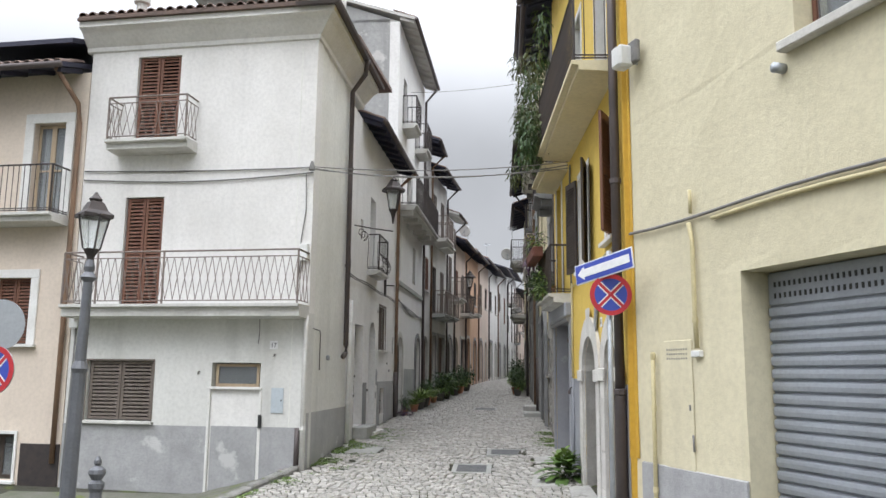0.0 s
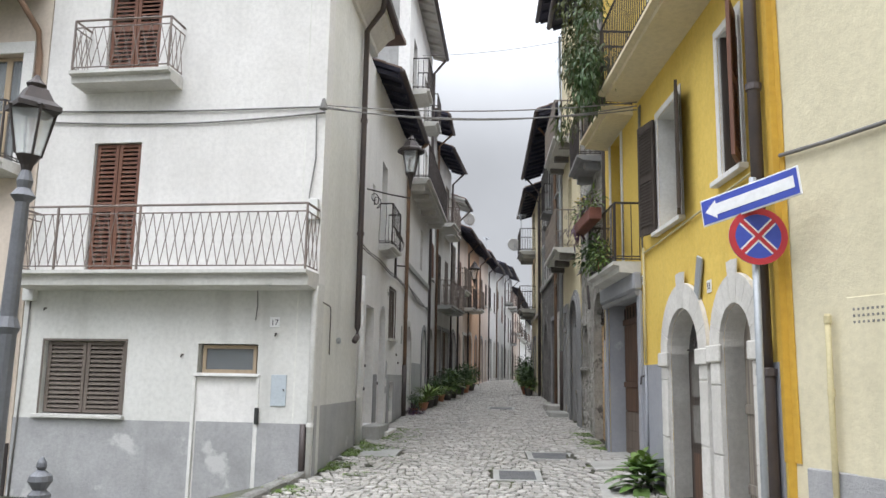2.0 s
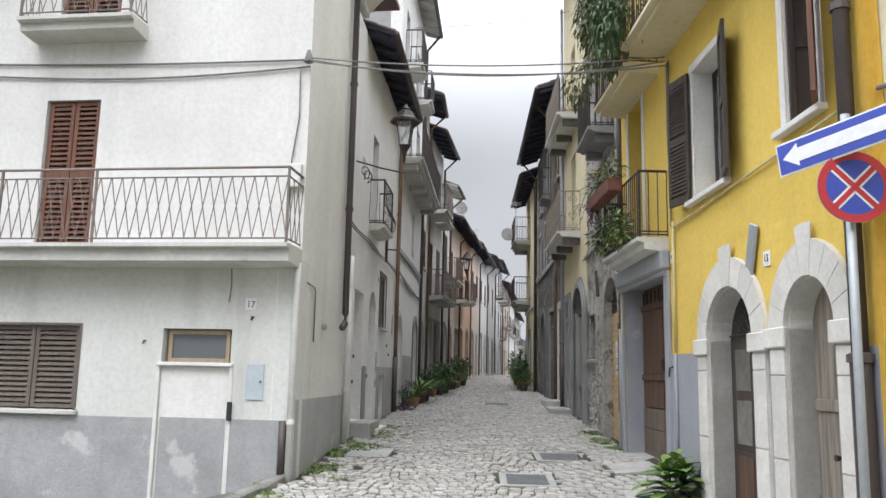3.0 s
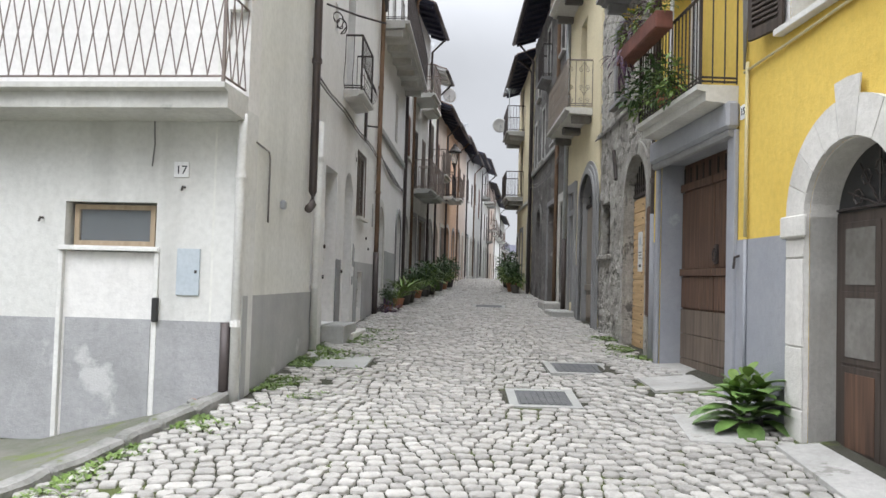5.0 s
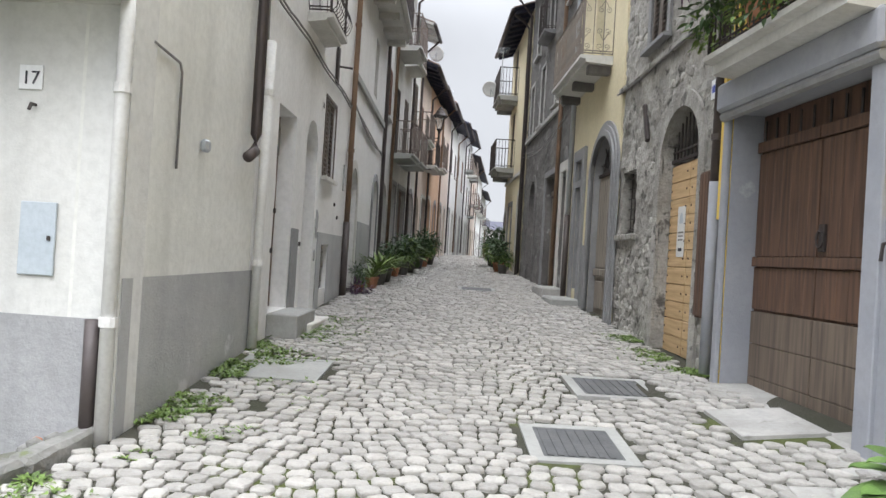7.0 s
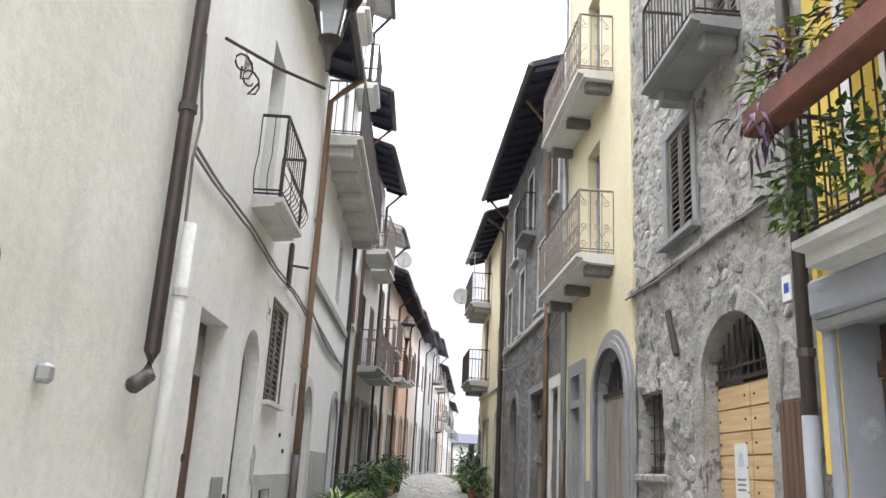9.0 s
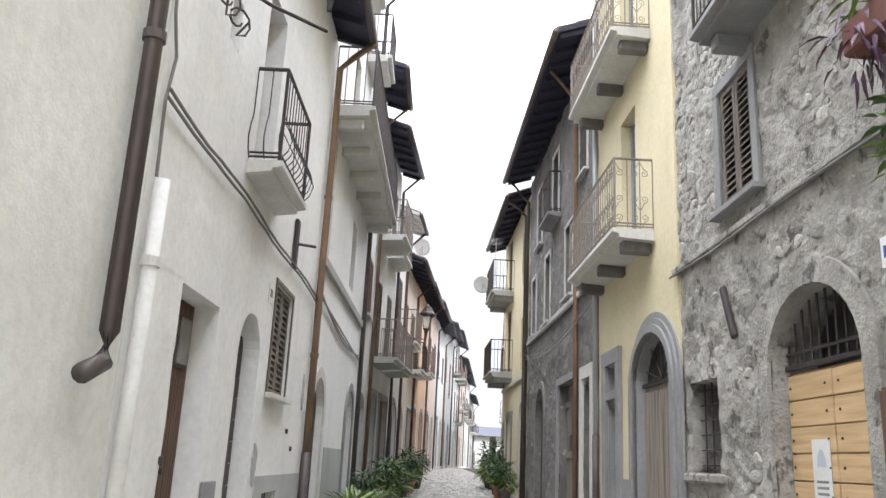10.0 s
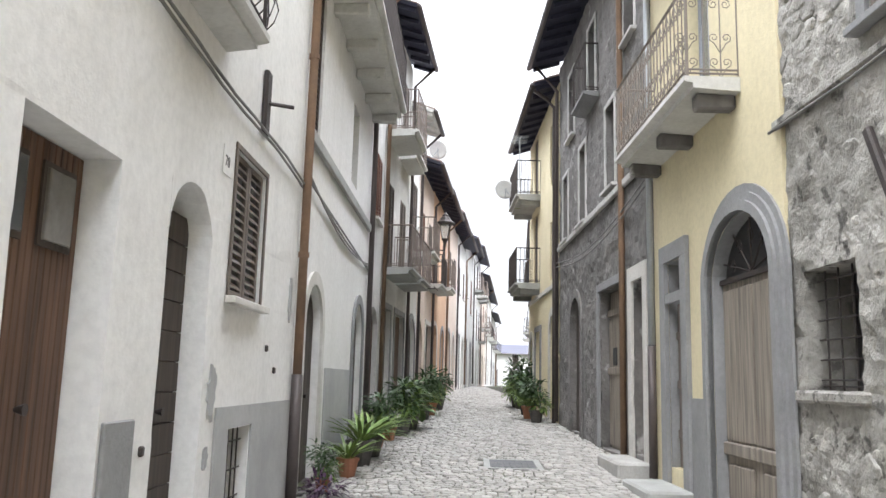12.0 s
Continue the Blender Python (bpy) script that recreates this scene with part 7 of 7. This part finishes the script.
rng = random.Random(21)
tagged(pot_plant(2.32, 11.72, "broad", rng, 0.98), "broad-leaved green plant growing at the wall's foot", "plant")
POTS = ((11.3, 0.42, "blades", TERRA, 0.9), (10.2, 0.3, "bush", TERRA, 0.6), (12.3, 0.45, "blades", DPOT, 1.3), (13.2, 0.5, "blades", DPOT, 1.2), (14.3, 0.45, "bush", TERRA, 1.0), (15.5, 0.55, "blades", TERRA, 0.9),
        (16.4, 0.7, "bush", DPOT, 1.2), (17.6, 0.8, "broad", DPOT, 1.2), (18.6, 0.7, "bush", TERRA, 1.1), (20.0, 0.8, "bush", DPOT, 1.3), (21.5, 0.8, "bush", TERRA, 1.2), (23.5, 0.8, "bush", DPOT, 1.2))
for s, d, kind, pot, size in POTS:
    p = LEFT.at(s, d, 0) if s < 18 else LFAR.at(s - 18.2, d, 0)
    tagged(pot_plant(p.x, p.y, kind, rng, size, pot), "green plant in a " + ("terracotta" if pot == TERRA else "dark") + " pot by the wall", "potted plant", "pots along the street")
p = LEFT.at(9.9, 0.35, 0)
ob = new("potted_plant")
ob.location = (p.x, p.y, ground_z(p.x, p.y))
tagged(ob, "low purple-leaved plant by the drainpipe", "potted plant", "pots along the street")
foliage("leaves", PURPLE, ob, 120, (0, 0, 0.12), (0.25, 0.25, 0.12), 0.12, 0.04, rng, 0.4)
for s, d, kind, pot, size in ((12.6, 0.5, "bush", DPOT, 1.1), (13.6, 0.55, "blades", TERRA, 1.2), (14.8, 0.5, "bush", DPOT, 1.0), (16.6, 0.3, "bush", DPOT, 1.1), (17.6, 0.3, "bush", DPOT, 1.6), (18.3, 0.35, "bush", DPOT, 1.5)):
    p = CREAM.at(s, d, 0)
    tagged(pot_plant(p.x, p.y, kind, rng, size, pot), "green plant in a pot by the dark wall", "potted plant", "pots along the street")

# ---- manholes and drain covers
def cover(x, y, w, l, turn, label, lid=LIDM, rimw=0.09):
    z = ground_z(x, y)
    ob = new("drain_cover")
    slope = math.atan((ground_z(x, y + 0.5) - ground_z(x, y - 0.5)))
    ob.matrix_world = Matrix.Translation((x, y, z + 0.02)) @ Matrix.Rotation(radians(turn), 4, "Z") @ Matrix.Rotation(slope, 4, "X")
    tagged(ob, label, "manhole cover")
    bm = bmesh.new()
    for a in ((-w, w, -l, -l + rimw), (-w, w, l - rimw, l), (-w, -w + rimw, -l + rimw, l - rimw), (w - rimw, w, -l + rimw, l - rimw)):
        box(bm, *a, -0.05, 0.004)
    part("rim", bm, CONC, ob)
    part("lid", boxed(-w + rimw, w - rimw, -l + rimw, l - rimw, -0.05, 0.0), lid, ob)
    if lid is LIDM:
        for i in range(7):
            x0 = -w + rimw + 0.03 + i * (2 * (w - rimw) - 0.06) / 7
            part("rib", boxed(x0, x0 + 0.04, -l + rimw + 0.03, l - rimw - 0.03, 0.0005, 0.006), lid, ob)


COVERS = ((0.80, 13.2, 0.36, 0.42, -3), (1.53, 14.93, 0.40, 0.46, -3), (-1.5, 15.15, 0.42, 0.48, -5), (1.42, 25.5, 0.42, 0.5, -5), (2.32, 13.55, 0.36, 0.42, -3))
for i, (x, y, w, l, t) in enumerate(COVERS[:4]):
    cover(x, y, w, l, t, "grey drain cover let into the cobbles" if i < 4 else "pale concrete slab let into the cobbles", LIDM if i in (0, 1, 3) else (CONC if i == 2 else SLABM))

# ---- the raised kerb before the white house
kerb = tagged(new("kerb"), "worn rough stone kerb with mossy edge", "kerb", kind="structure")
rng = random.Random(9)
p0, p1 = Vector((-2.36, 12.86, 0)), Vector((-3.55, 9.2, 0))
L = (p1 - p0).length
u = 0.0
while u < L - 0.2:
    ln = rng.uniform(0.45, 0.8)
    c = p0.lerp(p1, (u + ln / 2) / L)
    bm = bmesh.new()
    box(bm, -0.09, 0.09, -ln / 2 + 0.006, ln / 2 - 0.006, -0.3, 0.09, 0.03)
    bmesh.ops.subdivide_edges(bm, edges=bm.edges[:], cuts=2, use_grid_fill=True)
    for v in bm.verts:
        v.co += Vector((1, 1, 1)) * 0.018 * noise.noise(v.co * 7 + Vector((u * 5, 0, 0)))
    ob = part("kerb_stone", bm, KERB, kerb)
    d = (p1 - p0).normalized()
    slope = math.atan2(ground_z(*(c + d * 0.3).xy) - ground_z(*(c - d * 0.3).xy), 0.6)
    ob.matrix_basis = Matrix.Translation((c.x, c.y, ground_z(c.x + 0.12, c.y) + rng.uniform(0, 0.02))) @ Matrix.Rotation(math.atan2(d.y, d.x) - math.pi / 2, 4, "Z") @ Matrix.Rotation(slope, 4, "X")
    u += ln
# pavement strip between kerb and house
bm = bmesh.new()
rows = []
for j in range(15):
    y = 9.2 + 3.9 * j / 14
    kx = -2.36 - 1.19 * (12.86 - min(y, 12.86)) / 3.66 - 0.09
    rows.append([bm.verts.new((kx - 0.35 * i, y, ground_z(kx - 0.35 * i, y) + 0.022 + 0.012 * noise.noise(Vector((i * 0.7, y * 2, 0))))) for i in range(16)])
for a, b in zip(rows, rows[1:]):
    for i in range(15):
        bm.faces.new((a[i], a[i + 1], b[i + 1], b[i]))
tagged(part("pavement", bm, MOSSC, smooth=True), "mossy worn concrete pavement before the house", "pavement", kind="structure")


# ---- cobblestones, laid in shallow arcs
def cobble_shape(rng, w, l, hgt=0.04):
    """A worn stone: three rings of twelve, round-cornered and uneven, and a crowned top."""
    ring = []
    power = rng.uniform(3.2, 6.0)
    for k in range(12):
        a = 2 * math.pi * (k + 0.5) / 12
        x, y = math.cos(a), math.sin(a)
        q = (abs(x) ** power + abs(y) ** power) ** (-1 / power) * rng.uniform(0.92, 1.04)
        ring.append((x * q * w / 2, y * q * l / 2))
    v = [(x, y, -0.03) for x, y in ring] + [(x, y, hgt * 0.66 - 0.01) for x, y in ring] + [(x * 0.88, y * 0.88, hgt * 0.92 - 0.01 + rng.uniform(-0.0025, 0.0025)) for x, y in ring]
    v.append((rng.uniform(-0.12, 0.12) * w, rng.uniform(-0.12, 0.12) * l, hgt * 0.97 - 0.01))
    f = [(k, (k + 1) % 12, 12 + (k + 1) % 12, 12 + k) for k in range(12)] + [(12 + k, 12 + (k + 1) % 12, 24 + (k + 1) % 12, 24 + k) for k in range(12)] + [(24 + k, 24 + (k + 1) % 12, 36) for k in range(12)]
    return v, f


def street_edges(y):
    left = LEFT.at(0, 0, 0).x + 0.0826 * (y - 12.86) + 0.03
    if y < 12.86:
        left = -2.30 - 0.325 * (12.86 - y)
    if y > 31:
        left = -0.74 + 0.155 * (y - 31)
    right = 2.60 if y < 15 else 2.72 + 0.05 * (y - 15)
    if y < 7.7:
        right = 2.7 + 0.345 * (7.7 - y)
    return left, right


rng = random.Random(77)
SHAPES = [cobble_shape(rng, 1.0, 1.0) for _ in range(16)]
DATA = []
for v, f in SHAPES:
    me = bpy.data.meshes.new("cobblestone")
    me.from_pydata([(x * 0.132, y * 0.132, z) for x, y, z in v], [], f)
    me.materials.append(STONE)
    DATA.append(me)
cobbles = tagged(new("cobble_paving"), "pale worn cobblestones laid in arcs with mossy joints", "paving", kind="structure")
verts, faces, singles = [], [], 0
LANE, ROW = 1.9, 0.142


def bow(x, y):
    """How far a row of stones bows up the street, and its slope there."""
    a = 2 * math.pi * (x - 0.05 * (y - 10) + 0.25 * noise.noise(Vector((x * 0.3, y * 0.22, 1.0)))) / LANE
    return 0.11 * math.cos(a), -0.11 * 2 * math.pi / LANE * math.sin(a)


y, row = 6.4, 0
while y < 62:
    lo, hi = street_edges(y)
    x = lo - 0.2 + rng.uniform(0, 0.12)
    deep = ROW * (1.0 if y < 30 else 1.25)
    while x < hi + 0.1:
        wide = min(0.185, max(0.10, rng.gauss(0.134, 0.017))) * (1.0 if y < 30 else 1.25)
        x += wide / 2
        lift, slope = bow(x, y)
        yy = y + lift + 0.05 * noise.noise(Vector((x * 1.1, y * 1.1, 7.0))) + rng.uniform(-0.007, 0.007)
        lo, hi = street_edges(yy)
        ok = lo + 0.05 < x < hi - 0.05 and not any(abs(x - cx) < w + 0.04 and abs(yy - cy) < l + 0.04 for cx, cy, w, l, t in COVERS)
        if ok and x < lo + 0.7 and 9 < yy < 19 and rng.random() < 0.05:
            ok = False
        if ok:
            turn = math.atan(slope) * 0.8 + rng.gauss(0, 0.07)
            z = ground_z(x, yy) + rng.gauss(0, 0.004)
            sx, sy = (wide - rng.uniform(0.002, 0.010)) * math.sqrt(1 + 0.3 * slope * slope), deep * rng.uniform(0.93, 1.0)
            q = rng.randrange(16)
            tx, ty = rng.gauss(0, 0.03), rng.gauss(0, 0.03)
            if singles < 300 and 9.6 < yy < 11.7 and -1.1 < x < 0.75:
                ob = new("cobblestone", DATA[q])
                ob.parent = cobbles
                ob.location, ob.rotation_euler, ob.scale = (x, yy, z), (ty, -tx, turn), (sx / 0.132, sy / 0.132, 1)
                singles += 1
            else:
                c, s_ = math.cos(turn), math.sin(turn)
                base = len(verts)
                vv, ff = SHAPES[q]
                verts.extend((x + a * sx * c - b * sy * s_, yy + a * sx * s_ + b * sy * c, z + e + a * sx * tx + b * sy * ty) for a, b, e in vv)
                faces.extend(tuple(k + base for k in t) for t in ff)
        x += wide / 2
    y += deep
    row += 1
me = bpy.data.meshes.new("cobbles")
me.from_pydata(verts, [], faces)
me.materials.append(STONE_J)
ob = new("cobbles", me)
ob.parent = cobbles
tagged(ob, kind="stuff")

# ---- smooth worn band and slabs before the yellow house
def slab_patch(name, pts, mat, label, lift=0.034):
    bm = bmesh.new()
    top = [bm.verts.new((x, y, ground_z(x, y) + lift)) for x, y in pts]
    low = [bm.verts.new((x, y, ground_z(x, y) - 0.05)) for x, y in pts]
    bm.faces.new(top)
    for i in range(len(pts)):
        j = (i + 1) % len(pts)
        bm.faces.new((top[i], top[j], low[j], low[i]))
    return tagged(part(name, bm, mat), label, "paving slab", kind="structure")


slab_patch("pavement_slab", [(2.3, 12.4), (2.61, 12.35), (2.61, 12.87), (2.94, 12.87), (2.94, 15.06), (2.6, 15.06), (2.36, 14.85)], WORN, "pale worn cement strip before the gate", 0.027)
slab_patch("pavement_slab", [(1.98, 13.2), (2.6, 13.15), (2.6, 13.9), (2.0, 13.95)], WORN, "pale concrete slab let into the cobbles", 0.034)
slab_patch("pavement_slab", [(1.75, 11.5), (2.15, 11.3), (2.2, 12.2), (1.85, 12.3)], WORN, "pale worn stone slab by the plant")
slab_patch("doorstone", [(2.22, 9.9), (2.62, 9.8), (2.62, 11.1), (2.3, 11.15)], WORN, "pale stone threshold", 0.05)

# ---- weeds and moss along the walls
weeds = []
bm = bmesh.new()
for i in range(5200):
    t = rng.random()
    if t < 0.55:
        yy = rng.uniform(12.9, 19.0)
        x = street_edges(yy)[0] + abs(rng.gauss(0, 0.34))
    elif t < 0.75:
        yy = rng.uniform(9.4, 12.9)
        x = street_edges(yy)[0] - 0.02 + abs(rng.gauss(0, 0.22))
    else:
        yy = rng.uniform(15.4, 19.0)
        x = street_edges(yy)[1] - abs(rng.gauss(0, 0.18)) - 0.05
    if noise.noise(Vector((x * 1.5, yy * 1.5, 3))) < -0.05:
        continue
    z = ground_z(x, yy) + 0.02
    for j in range(3):
        a = rng.uniform(0, 6.3)
        leaf(bm, (x, yy, z), (math.cos(a), math.sin(a), rng.uniform(0.5, 1.6)), (0, 0, 1), rng.uniform(0.025, 0.065), rng.uniform(0.010, 0.024), 0.5)
ob = tagged(part("weeds", bm, LEAF_L), "low green weeds along the walls", "weeds", kind="stuff")
